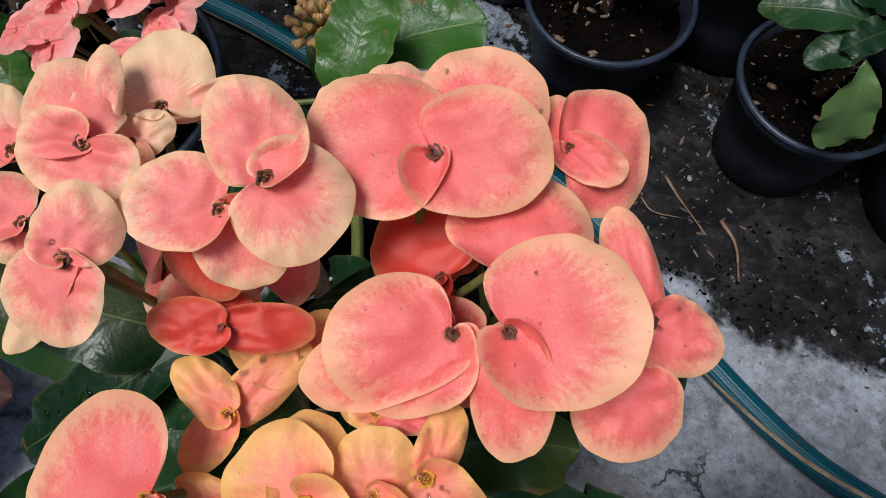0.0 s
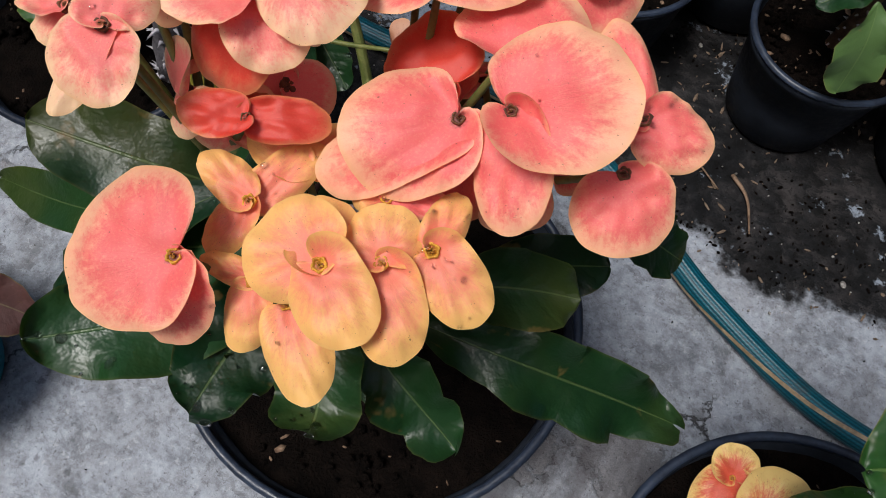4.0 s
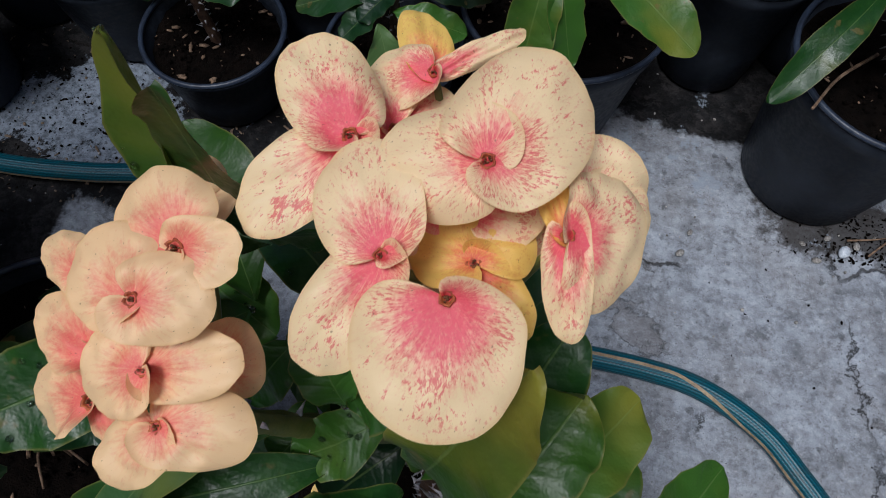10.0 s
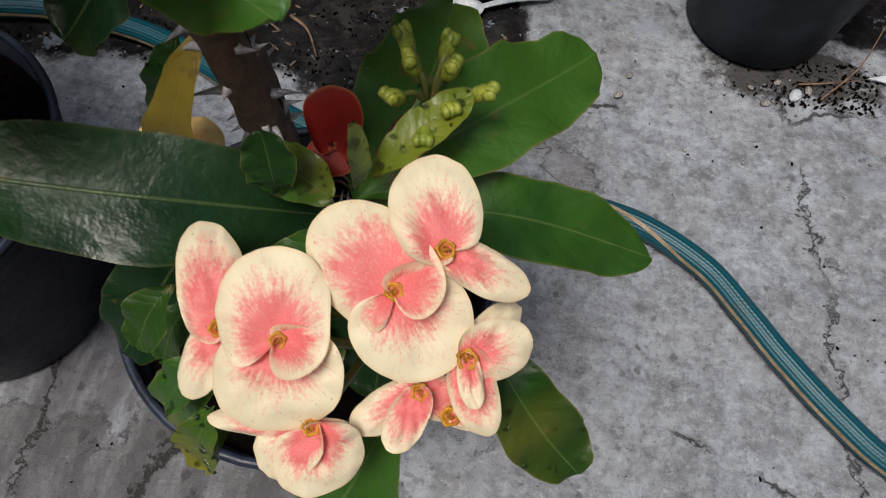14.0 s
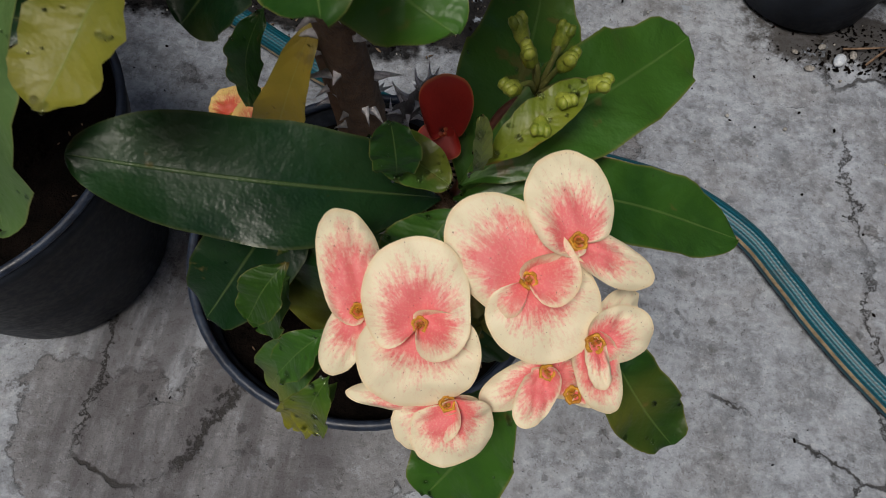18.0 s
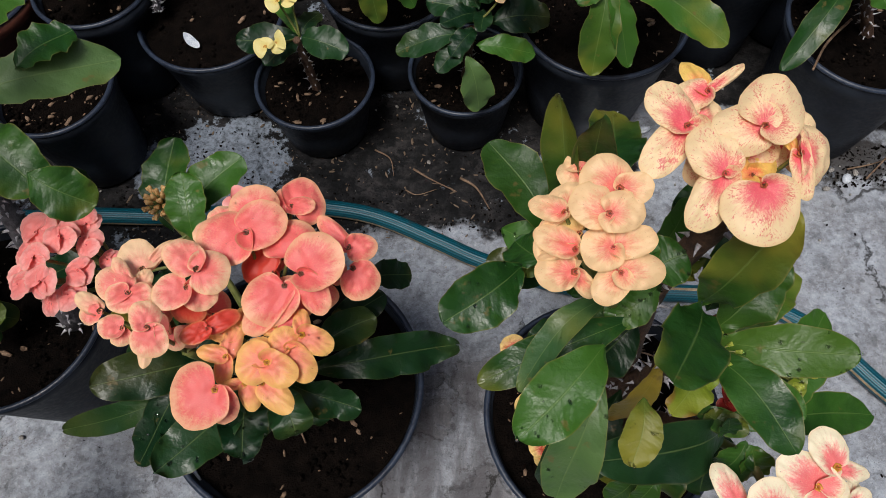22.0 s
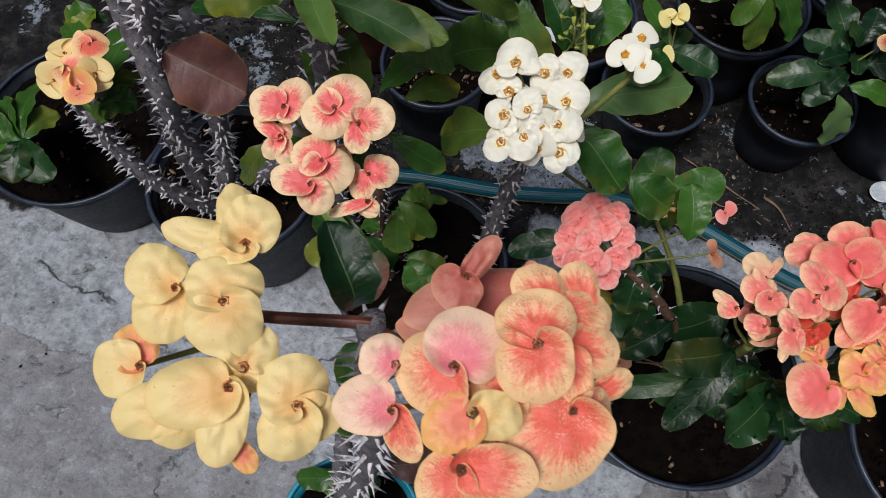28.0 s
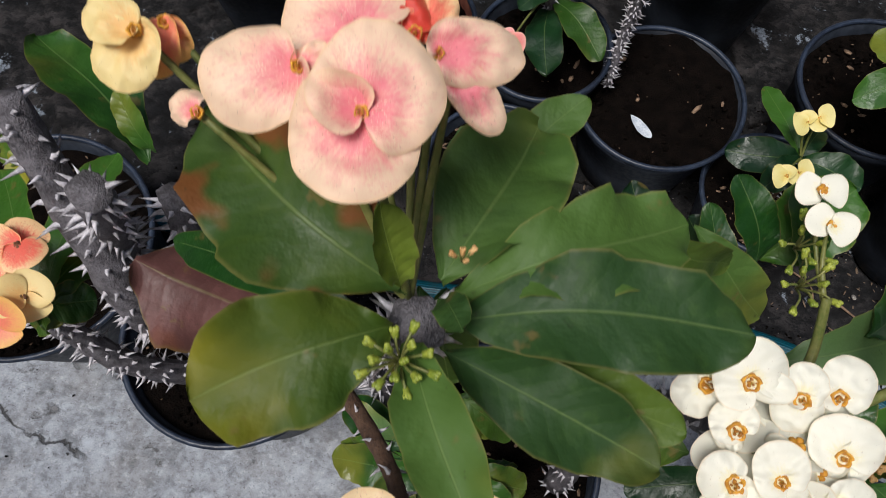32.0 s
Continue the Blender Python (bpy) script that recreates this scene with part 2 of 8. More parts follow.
def concrete_material():
    m = Nodes("weathered_concrete")
    n = m.tree.nodes.new("ShaderNodeNewGeometry")
    place = n.outputs["Position"]
    sep = m.tree.nodes.new("ShaderNodeSeparateXYZ")
    m.tree.links.new(place, sep.inputs[0])
    x, y = sep.outputs[0], sep.outputs[1]
    broad, mid = m.noise(place, 4.5, 6, 0.68), m.noise(place, 20.0, 8, 0.78)
    fine, pits = m.noise(place, 120.0, 6, 0.8), m.noise(place, 380.0, 3, 0.65)
    # smooth bluish cement skim
    cloudy = m.math("ADD", m.math("MULTIPLY", mid, 0.5), m.math("MULTIPLY", m.noise(place, 70.0, 6, 0.78), 0.5))
    skim = m.mix(m.step(cloudy, 0.37, 0.61), (0.162, 0.175, 0.197), (0.38, 0.415, 0.47))
    skim = m.mix(m.math("MULTIPLY", m.step(broad, 0.5, 0.62), m.step(cloudy, 0.36, 0.64, 0.1, 0.6)), skim, (0.445, 0.485, 0.545))
    skim = m.mix(m.math("MULTIPLY", m.step(m.noise(place, 9.0, 6, 0.74), 0.42, 0.72), 0.55), skim, (0.18, 0.172, 0.17))
    # rough brown-grey slab where the skim has worn off
    rough = m.mix(m.step(fine, 0.36, 0.64), (0.12, 0.115, 0.118), (0.3, 0.3, 0.315))
    rough = m.mix(m.math("MULTIPLY", m.step(mid, 0.5, 0.66), 0.55), rough, (0.33, 0.34, 0.365))
    edge_line = m.math("ADD", m.math("MULTIPLY", m.math("ADD", x, 0.7), 0.18), m.math("ADD", y, 0.018))
    corner = m.math("MULTIPLY", m.math("MULTIPLY", m.step(edge_line, 0.02, -0.02), m.step(x, -0.4, -0.5)), m.math("MULTIPLY", m.step(x, -1.3, -1.0), m.step(y, -0.5, -0.3)))
    mx, my = m.math("DIVIDE", m.math("SUBTRACT", x, 0.075), 0.13), m.math("DIVIDE", m.math("ADD", y, 0.05), 0.17)
    middle = m.step(m.math("ADD", m.math("MULTIPLY", mx, mx), m.math("MULTIPLY", my, my)), 1.2, 0.6)
    jog = m.node("VectorMath", place, m.node("VectorMath", m.vec(mid, broad, 0.0), (0.09, 0.09, 0.0), operation="MULTIPLY"), operation="ADD")
    wear = m.math("ADD", m.noise(jog, 5.5, 5, 0.62), m.math("ADD", m.math("MULTIPLY", corner, 0.2), m.math("MULTIPLY", middle, 0.16)))
    worn = m.step(wear, 0.62, 0.636)
    col = m.mix(m.math("MULTIPLY", worn, 0.7), skim, rough)
    lip = m.math("MULTIPLY", m.step(wear, 0.608, 0.622), m.step(wear, 0.636, 0.624))
    col = m.mix(m.math("MULTIPLY", lip, m.step(fine, 0.4, 0.6, 0.15, 0.7)), col, (0.05, 0.047, 0.045))
    col = m.mix(m.math("MULTIPLY", m.step(fine, 0.53, 0.66), 0.5), col, (0.085, 0.084, 0.088))
    col = m.mix(m.math("MULTIPLY", m.step(fine, 0.46, 0.34), 0.42), col, (0.55, 0.57, 0.61))
    # flaking laitance: dark scabs and chalky flecks a few millimetres wide
    scab = m.noise(jog, 48.0, 7, 0.82)
    col = m.mix(m.math("MULTIPLY", m.step(scab, 0.55, 0.61), 0.5), col, (0.1, 0.1, 0.105))
    col = m.mix(m.math("MULTIPLY", m.step(scab, 0.45, 0.39), 0.38), col, (0.5, 0.55, 0.62))
    # a darker, streaky patch between two pots
    streak = m.noise(m.node("VectorMath", place, (22.0, 5.0, 1.0), operation="MULTIPLY"), 1.6, 5, 0.65)
    col = m.mix(m.math("MULTIPLY", middle, m.step(streak, 0.36, 0.6, 0.15, 0.75)), col, (0.085, 0.08, 0.088))
    # pinholes and grit, hairline cracks
    stir = m.node("VectorMath", place, m.node("VectorMath", m.vec(fine, pits, 0.0), (0.011, 0.011, 0.0), operation="MULTIPLY"), operation="ADD")
    cell = m.node("SeparateColor", m.voronoi(stir, 75.0, out="Color"))
    hole = m.math("ADD", m.voronoi(stir, 75.0), m.math("MULTIPLY", m.step(cell, 0.55, 1.0, 0.35, 0.0), 1.0))
    hole = m.math("MULTIPLY", m.step(hole, 0.34, 0.22), m.step(m.noise(place, 15.0, 3), 0.4, 0.52))
    col = m.mix(m.math("MULTIPLY", hole, 0.5), col, (0.035, 0.033, 0.034))
    col = m.mix(m.math("MULTIPLY", m.step(pits, 0.62, 0.69), 0.6), col, (0.05, 0.046, 0.042))
    split = m.voronoi(jog, 5.0, "DISTANCE_TO_EDGE")
    crack = m.math("MULTIPLY", m.step(split, 0.011, 0.003), m.step(m.noise(place, 6.0, 2), 0.5, 0.56))
    col = m.mix(m.math("MULTIPLY", crack, 0.85), col, (0.035, 0.033, 0.032))
    # soil washed out round the foot of the stout pot
    dx, dy = m.math("DIVIDE", m.math("SUBTRACT", x, 0.575), 0.1), m.math("DIVIDE", m.math("SUBTRACT", y, 0.36), 0.045)
    away = m.math("SQRT", m.math("ADD", m.math("MULTIPLY", dx, dx), m.math("MULTIPLY", dy, dy)))
    wash = m.step(m.math("ADD", away, m.math("MULTIPLY", m.math("SUBTRACT", mid, 0.5), 3.0)), 1.1, 0.6)
    col = m.mix(m.math("MULTIPLY", wash, 0.85), col, (0.03, 0.024, 0.019))
    # dark wet dirt washed out of the pots along the back row
    band = m.math("MULTIPLY", m.step(y, 0.2, 0.34), m.step(x, 0.37, 0.27))
    left = m.math("MULTIPLY", m.step(y, 0.13, 0.24), m.step(x, -0.1, -0.3))
    # the last term also darkens the far ground, painting in shadow of pots and plants
    under = m.math("MAXIMUM", band, m.math("MAXIMUM", left, m.step(m.math("ADD", y, m.math("MULTIPLY", x, 0.25)), 0.52, 0.6)))
    yard = m.math("MULTIPLY", m.step(y, 1.5, 0.9), m.math("MULTIPLY", m.step(x, -1.7, -1.1), m.step(x, 1.7, 1.1)))
    dirt = m.math("ADD", m.math("SUBTRACT", m.math("MULTIPLY", under, yard), 0.36), m.math("MULTIPLY", m.math("SUBTRACT", m.noise(place, 9.0, 6, 0.68), 0.5), 1.7))
    dirt = m.step(dirt, 0.06, 0.26)
    col = m.mix(m.math("MULTIPLY", dirt, 0.97), col, m.mix(m.math("MULTIPLY", m.step(scab, 0.56, 0.44), m.step(mid, 0.4, 0.62)), (0.0025, 0.0022, 0.002), (0.034, 0.03, 0.029)))
    px, py = m.math("DIVIDE", m.math("ADD", x, 0.225), 0.12), m.math("DIVIDE", m.math("SUBTRACT", y, 0.375), 0.085)
    bare = m.step(m.math("ADD", m.math("MULTIPLY", px, px), m.math("MULTIPLY", py, py)), 1.3, 0.3)
    spread = m.math("ADD", m.noise(place, 13.0, 6, 0.74), m.math("MULTIPLY", bare, 0.21))
    patch = m.math("MULTIPLY", m.step(spread, 0.585, 0.63), m.math("MULTIPLY", m.step(y, 0.2, 0.3), yard))
    col = m.mix(m.math("MULTIPLY", patch, m.step(fine, 0.35, 0.6, 0.25, 0.8)), col, (0.3, 0.35, 0.42))
    m.set(Base_Color=col, Roughness=m.step(dirt, 0.0, 1.0, 0.82, 0.6))
    m.put(m.bsdf.inputs["Specular IOR Level"], m.step(dirt, 0.0, 1.0, 0.2, 0.05))
    h = m.math("ADD", m.math("MULTIPLY", mid, 0.6), m.math("MULTIPLY", fine, m.step(worn, 0.0, 1.0, 0.5, 1.1)))
    h = m.math("SUBTRACT", h, m.math("ADD", m.math("MULTIPLY", worn, 0.9), m.math("MULTIPLY", crack, 1.2)))
    m.bump(h, 0.7, 0.003)
    return m.mat


def hose_material():
    m = Nodes("braided_teal_hose")
    u, v, flat = m.uv("along")
    rib = m.math("ABSOLUTE", m.math("SUBTRACT", m.math("FRACT", m.math("MULTIPLY", v, 22.0)), 0.5))
    cross = m.math("ABSOLUTE", m.math("SUBTRACT", m.math("FRACT", m.math("ADD", m.math("MULTIPLY", u, 260.0), m.math("MULTIPLY", v, 11.0))), 0.5))
    col = m.mix(m.step(rib, 0.08, 0.36), (0.0, 0.05, 0.075), (0.001, 0.11, 0.155))
    col = m.mix(m.math("MULTIPLY", m.step(cross, 0.25, 0.05), 0.4), col, (0.0, 0.04, 0.055))
    dirt = m.noise(m.coords(), 40.0, 4, 0.7)
    col = m.mix(m.math("MULTIPLY", m.step(dirt, 0.5, 0.75), 0.5), col, (0.05, 0.05, 0.045))
    m.set(Base_Color=col, Roughness=0.45)
    m.bump(m.math("ADD", rib, m.math("MULTIPLY", cross, 0.5)), 0.5, 0.001)
    return m.mat


CORAL = petal_material("coral_bract", (0.95, 0.5, 0.31), (0.88, 0.15, 0.145), 0.88, 0.24, streak=0.35, blush=0.35, throat=(0.12, 0.03, 0.02))
ROSE = petal_material("rose_cream_bract", (0.95, 0.63, 0.39), (0.92, 0.2, 0.185), 0.8, 0.32, streak=0.45, blush=0.42, throat=(0.35, 0.1, 0.03))
RED_GOLD = petal_material("red_bract_with_golden_margin", (0.92, 0.66, 0.24), (0.74, 0.1, 0.06), 0.6, 0.25, streak=0.5, speck=0.4, throat=(0.2, 0.08, 0.02))
ROSE_PALE = petal_material("pale_salmon_bract", (0.95, 0.66, 0.4), (0.93, 0.36, 0.27), 0.55, 0.4, streak=0.45, blush=0.5, throat=(0.35, 0.1, 0.03))
PALE_GOLD = petal_material("pale_golden_bract", (0.9, 0.66, 0.25), (0.86, 0.4, 0.15), 0.3, 0.3, throat=(0.4, 0.1, 0.03))
FADED = petal_material("faded_rose_brown_bract", (0.62, 0.26, 0.19), (0.48, 0.12, 0.09), 0.7, 0.4, streak=0.5)
# coral darkened to paint in the shade on bracts low in the heads
SHADED_CORAL = petal_material("shaded_coral_bract", (0.7, 0.2, 0.1), (0.68, 0.06, 0.04), 0.95, 0.3)
AMBER = petal_material("amber_bract", (0.93, 0.53, 0.17), (0.92, 0.25, 0.17), 0.62, 0.36, streak=0.4, blush=0.3, speck=0.3, throat=(0.3, 0.12, 0.02))
PINK = petal_material("pink_double_bract", (0.96, 0.45, 0.41), (0.94, 0.26, 0.24), 0.75, 0.4, throat=(0.6, 0.06, 0.08), vein=0.08)
PEACH = petal_material("peach_bract_with_rose_throat", (0.94, 0.65, 0.36), (0.86, 0.17, 0.14), 0.44, 0.34, streak=0.4, throat=(0.5, 0.05, 0.04), vein=0.3)
SPECKLE = petal_material("cream_bract_with_rose_specks", (0.95, 0.73, 0.43), (0.87, 0.12, 0.16), 0.42, 0.24, streak=0.34, speck=0.8, throat=(0.6, 0.05, 0.05), vein=0.25)
GOLD = petal_material("golden_bract", (0.9, 0.6, 0.15), (0.84, 0.16, 0.09), 0.35, 0.28, streak=0.4, speck=0.3)
CREAM_ROSE = petal_material("rose_bract_with_cream_margin", (0.96, 0.86, 0.62), (0.92, 0.19, 0.2), 0.62, 0.22, streak=0.4, blush=0.35, speck=0.12, throat=(0.55, 0.16, 0.02), vein=0.3)
VEINED = petal_material("cream_bract_with_rose_veins", (0.96, 0.74, 0.46), (0.89, 0.13, 0.14), 0.58, 0.2, streak=0.45, speck=0.25, throat=(0.3, 0.03, 0.02), vein=0.4)
IVORY = petal_material("ivory_bract", (0.88, 0.87, 0.75), (0.86, 0.81, 0.52), 0.25, 0.2, throat=(0.5, 0.33, 0.05), vein=0.04)
FLAME = petal_material("flame_bract_with_yellow_margin", (0.95, 0.64, 0.34), (0.9, 0.14, 0.1), 0.66, 0.24, streak=0.5, speck=0.6, blush=0.35, throat=(0.15, 0.05, 0.02), warts=0.7)
LEMON = petal_material("pale_yellow_bract", (0.9, 0.72, 0.33), (0.88, 0.54, 0.2), 0.4, 0.3, throat=(0.3, 0.13, 0.02), vein=0.1)
BLUSH = petal_material("blush_pink_bract", (0.96, 0.7, 0.5), (0.9, 0.23, 0.28), 0.52, 0.32, streak=0.35, speck=0.3, blush=0.4, throat=(0.5, 0.12, 0.04), warts=0.7)
CANARY = petal_material("small_yellow_bract", (0.84, 0.74, 0.3), (0.8, 0.62, 0.16), 0.4, 0.3, throat=(0.4, 0.3, 0.03), vein=0.05)
DRIED = petal_material("withered_bract", (0.6, 0.3, 0.18), (0.4, 0.12, 0.06), 0.5, 0.4, throat=(0.15, 0.06, 0.03))
WINE = petal_material("dark_red_bract", (0.35, 0.02, 0.015), (0.22, 0.008, 0.008), 0.5, 0.4, throat=(0.02, 0.005, 0.004))

GREEN = leaf_material("glossy_green_leaf", (0.01, 0.05, 0.009), (0.042, 0.125, 0.017), gloss=0.3, ageing=0.18)
DARK = leaf_material("dark_green_leaf", (0.004, 0.023, 0.008), (0.012, 0.048, 0.014), ageing=0.05, gloss=0.3, rim=0.15)
YELLOW_GREEN = leaf_material("yellowing_satin_leaf", (0.03, 0.068, 0.007), (0.08, 0.115, 0.01), old=(0.22, 0.2, 0.015), ageing=0.5, gloss=0.5)
SCORCHED = leaf_material("scorched_olive_leaf", (0.03, 0.07, 0.01), (0.08, 0.125, 0.016), old=(0.24, 0.2, 0.03), ageing=0.8, gloss=0.46, scorch=0.8)
LIME_SATIN = leaf_material("pale_lime_leaf", (0.12, 0.18, 0.02), (0.24, 0.3, 0.05), ageing=0.1, gloss=0.5)
LIME = leaf_material("yellow_green_leaf", (0.06, 0.13, 0.01), (0.15, 0.21, 0.018), ageing=0.3, scorch=0.6)
OLIVE = leaf_material("olive_leaf", (0.02, 0.064, 0.008), (0.056, 0.126, 0.016), ageing=0.25)
SATIN = leaf_material("satin_green_leaf", (0.02, 0.058, 0.013), (0.068, 0.138, 0.026), ageing=0.22, gloss=0.5)
SATIN_OLIVE = leaf_material("satin_olive_leaf", (0.03, 0.075, 0.01), (0.09, 0.145, 0.018), ageing=0.75, gloss=0.48)
SAGE = leaf_material("grey_green_leaf", (0.03, 0.09, 0.03), (0.085, 0.16, 0.05), ageing=0.15)
RUST = leaf_material("reddish_brown_leaf", (0.085, 0.036, 0.034), (0.2, 0.09, 0.082), old=(0.1, 0.11, 0.05), ageing=0.6, gloss=0.42, scorch=0.35)
YELLOWED = leaf_material("yellowing_leaf", (0.2, 0.17, 0.02), (0.36, 0.26, 0.04), old=(0.35, 0.12, 0.03), ageing=0.5)

def water_material():
    m = Nodes("rain_water")
    m.set(Base_Color=(0.95, 0.97, 1.0), Roughness=0.02, IOR=1.33, Transmission_Weight=1.0)
    return m.mat


WATER = water_material()
CONCRETE = concrete_material()
HOSE = hose_material()
PLASTIC = plain_material("black_plastic_pot", (0.009, 0.012, 0.018), (0.027, 0.034, 0.048), 30.0, 0.5, 0.1, spec=0.2)
BLUE_RIM = plain_material("scuffed_blue_black_rim", (0.012, 0.017, 0.03), (0.028, 0.042, 0.072), 60.0, 0.4, 0.15)
TEAL_POT = plain_material("turquoise_plastic_pot", (0.01, 0.2, 0.32), (0.03, 0.3, 0.42), 40.0, 0.4, 0.1)
BLUE_PLASTIC = plain_material("bright_blue_plastic", (0.005, 0.13, 0.42), (0.012, 0.2, 0.55), 25.0, 0.4, 0.05)
TERRACOTTA = plain_material("brown_plastic_pot", (0.11, 0.035, 0.025), (0.17, 0.06, 0.04), 30.0, 0.45, 0.1)
SOIL = plain_material("damp_dark_soil", (0.002, 0.0015, 0.0013), (0.009, 0.006, 0.0047), 90.0, 0.85, 1.0, 0.004, spec=0.06)
CHIP = plain_material("dry_wood_chip", (0.08, 0.045, 0.025), (0.3, 0.2, 0.13), 120.0, 0.8, 0.3)
BARK = plain_material("grey_brown_bark", (0.055, 0.05, 0.056), (0.2, 0.19, 0.21), 130.0, 0.75, 0.8, 0.002)
BROWN_STEM = plain_material("brown_stem", (0.05, 0.024, 0.014), (0.16, 0.09, 0.055), 120.0, 0.7, 0.8, 0.002)
THORN = plain_material("grey_thorn", (0.26, 0.25, 0.27), (0.7, 0.68, 0.73), 90.0, 0.6, 0.2)
STALK = plain_material("green_flower_stalk", (0.09, 0.12, 0.025), (0.2, 0.2, 0.06), 80.0, 0.5, 0.2)
RED_STALK = plain_material("red_brown_stalk", (0.07, 0.02, 0.015), (0.15, 0.05, 0.03), 80.0, 0.5, 0.2)
BUD = plain_material("green_yellow_bud", (0.14, 0.2, 0.02), (0.36, 0.4, 0.06), 150.0, 0.45, 0.2)
TAN_BUD = plain_material("tan_bud", (0.4, 0.2, 0.06), (0.65, 0.42, 0.18), 150.0, 0.55, 0.2)
EYE_BROWN = plain_material("brown_flower_eye", (0.05, 0.016, 0.008), (0.2, 0.08, 0.025), 400.0, 0.5, 0.4)
EYE_RED = plain_material("red_flower_eye", (0.25, 0.03, 0.015), (0.5, 0.14, 0.04), 400.0, 0.5, 0.4)
AMBER_STAMEN = plain_material("amber_stamen", (0.3, 0.1, 0.01), (0.55, 0.26, 0.03), 400.0, 0.5, 0.3)
EYE_GOLD = plain_material("golden_flower_eye", (0.42, 0.16, 0.015), (0.8, 0.42, 0.04), 400.0, 0.5, 0.4)
PALE_PLASTIC = plain_material("pale_plastic", (0.4, 0.46, 0.54), (0.66, 0.7, 0.74), 90.0, 0.3, 0.05)
TAN_STRIPE = plain_material("tan_hose_stripe", (0.2, 0.14, 0.08), (0.42, 0.32, 0.2), 60.0, 0.55, 0.2)
GRIT = plain_material("grey_grit", (0.1, 0.09, 0.08), (0.5, 0.48, 0.45), 70.0, 0.85, 0.4)
SKY_BLOCK = plain_material("dark_brown_sky_block", (0.05, 0.04, 0.032), (0.1, 0.085, 0.07), 12.0, 0.85, 0.4)
LITTER = plain_material("dry_leaf_litter", (0.09, 0.06, 0.04), (0.22, 0.16, 0.11), 90.0, 0.85, 0.3)


# ---- helpers for building ----
def mesh_of(name, verts, faces, material, uvs=None, smooth=True):
    me = bpy.data.meshes.new(name)
    me.from_pydata([tuple(v) for v in verts], [], faces)
    me.polygons.foreach_set("use_smooth", [smooth] * len(me.polygons))
    for layer, values in (uvs or {}).items():
        lay = me.uv_layers.new(name=layer)
        idx = np.empty(len(me.loops), dtype=np.int32)
        me.loops.foreach_get("vertex_index", idx)
        lay.data.foreach_set("uv", np.asarray(values, dtype=np.float32)[idx].ravel())
    me.materials.append(material)
    return me


def part(name, data, parent, label=""):
    ob = new(name, data)
    ob.parent = parent
    return tagged(ob, label)


def thing(name, place, label, category, group=""):
    ob = new(name)
    ob.empty_display_size = 0.02
    ob.location = place
    ob["origin"] = list(place)
    return tagged(ob, label, category, group)


def origin(ob):
    return Vector(ob["origin"])


def along(points, n):
    """n + 1 places along a smooth curve through the points."""
    pts = [Vector(p) for p in points]
    if len(pts) == 2:
        return [pts[0].lerp(pts[1], k / n) for k in range(n + 1)]
    ext = [pts[0] * 2 - pts[1], *pts, pts[-1] * 2 - pts[-2]]
    out = []
    for k in range(n + 1):
        s = k / n * (len(pts) - 1)
        i = min(int(s), len(pts) - 2)
        t = s - i
        a, b, c, d = ext[i:i + 4]
        out.append(0.5 * (2 * b + (c - a) * t + (2 * a - 5 * b + 4 * c - d) * t * t + (3 * b - a - 3 * c + d) * t ** 3))
    return out


def tube_data(points, radius, n=12, sides=8, rough=0.0, seed=0):
    """Vertices, faces and uvs of a tube; radius may be a function of 0..1."""
    path = along(points, n)
    rnd = random.Random(seed)
    verts, faces, uvs, frames = [], [], [], []
    side = None
    length = 0.0
    for k, p in enumerate(path):
        d = (path[min(k + 1, n)] - path[max(k - 1, 0)]).normalized()
        side = (side - d * side.dot(d)).normalized() if side is not None else (Vector((0, 0, 1)) if abs(d.z) < 0.2 else d.orthogonal().normalized())
        up = d.cross(side)
        if k:
            length += (p - path[k - 1]).length
        r = radius(k / n) if callable(radius) else radius
        frames.append((p, d, side, up, r))
        for j in range(sides + 1):
            a = 2 * math.pi * j / sides
            q = r * (1 + rough * rnd.uniform(-1, 1) * (0 if j == sides else 1))
            verts.append(p + (side * math.cos(a) + up * math.sin(a)) * q)
            uvs.append((length, j / sides))
    w = sides + 1
    for k in range(n):
        for j in range(sides):
            faces.append((k * w + j, k * w + j + 1, (k + 1) * w + j + 1, (k + 1) * w + j))
    faces.append(tuple(range(sides - 1, -1, -1)))
    faces.append(tuple(n * w + j for j in range(sides)))
    return verts, faces, uvs, frames


def lathe(profile, sides=48, wobble=0.0):
    verts, faces = [], []
    for r, z in profile:
        for j in range(sides):
            a = 2 * math.pi * j / sides
            q = r * (1 + wobble * math.sin(2 * a + 0.6))
            verts.append((q * math.cos(a), q * math.sin(a), z))
    for k in range(len(profile) - 1):
        for j in range(sides):
            i = (j + 1) % sides
            faces.append((k * sides + j, k * sides + i, (k + 1) * sides + i, (k + 1) * sides + j))
    return verts, faces


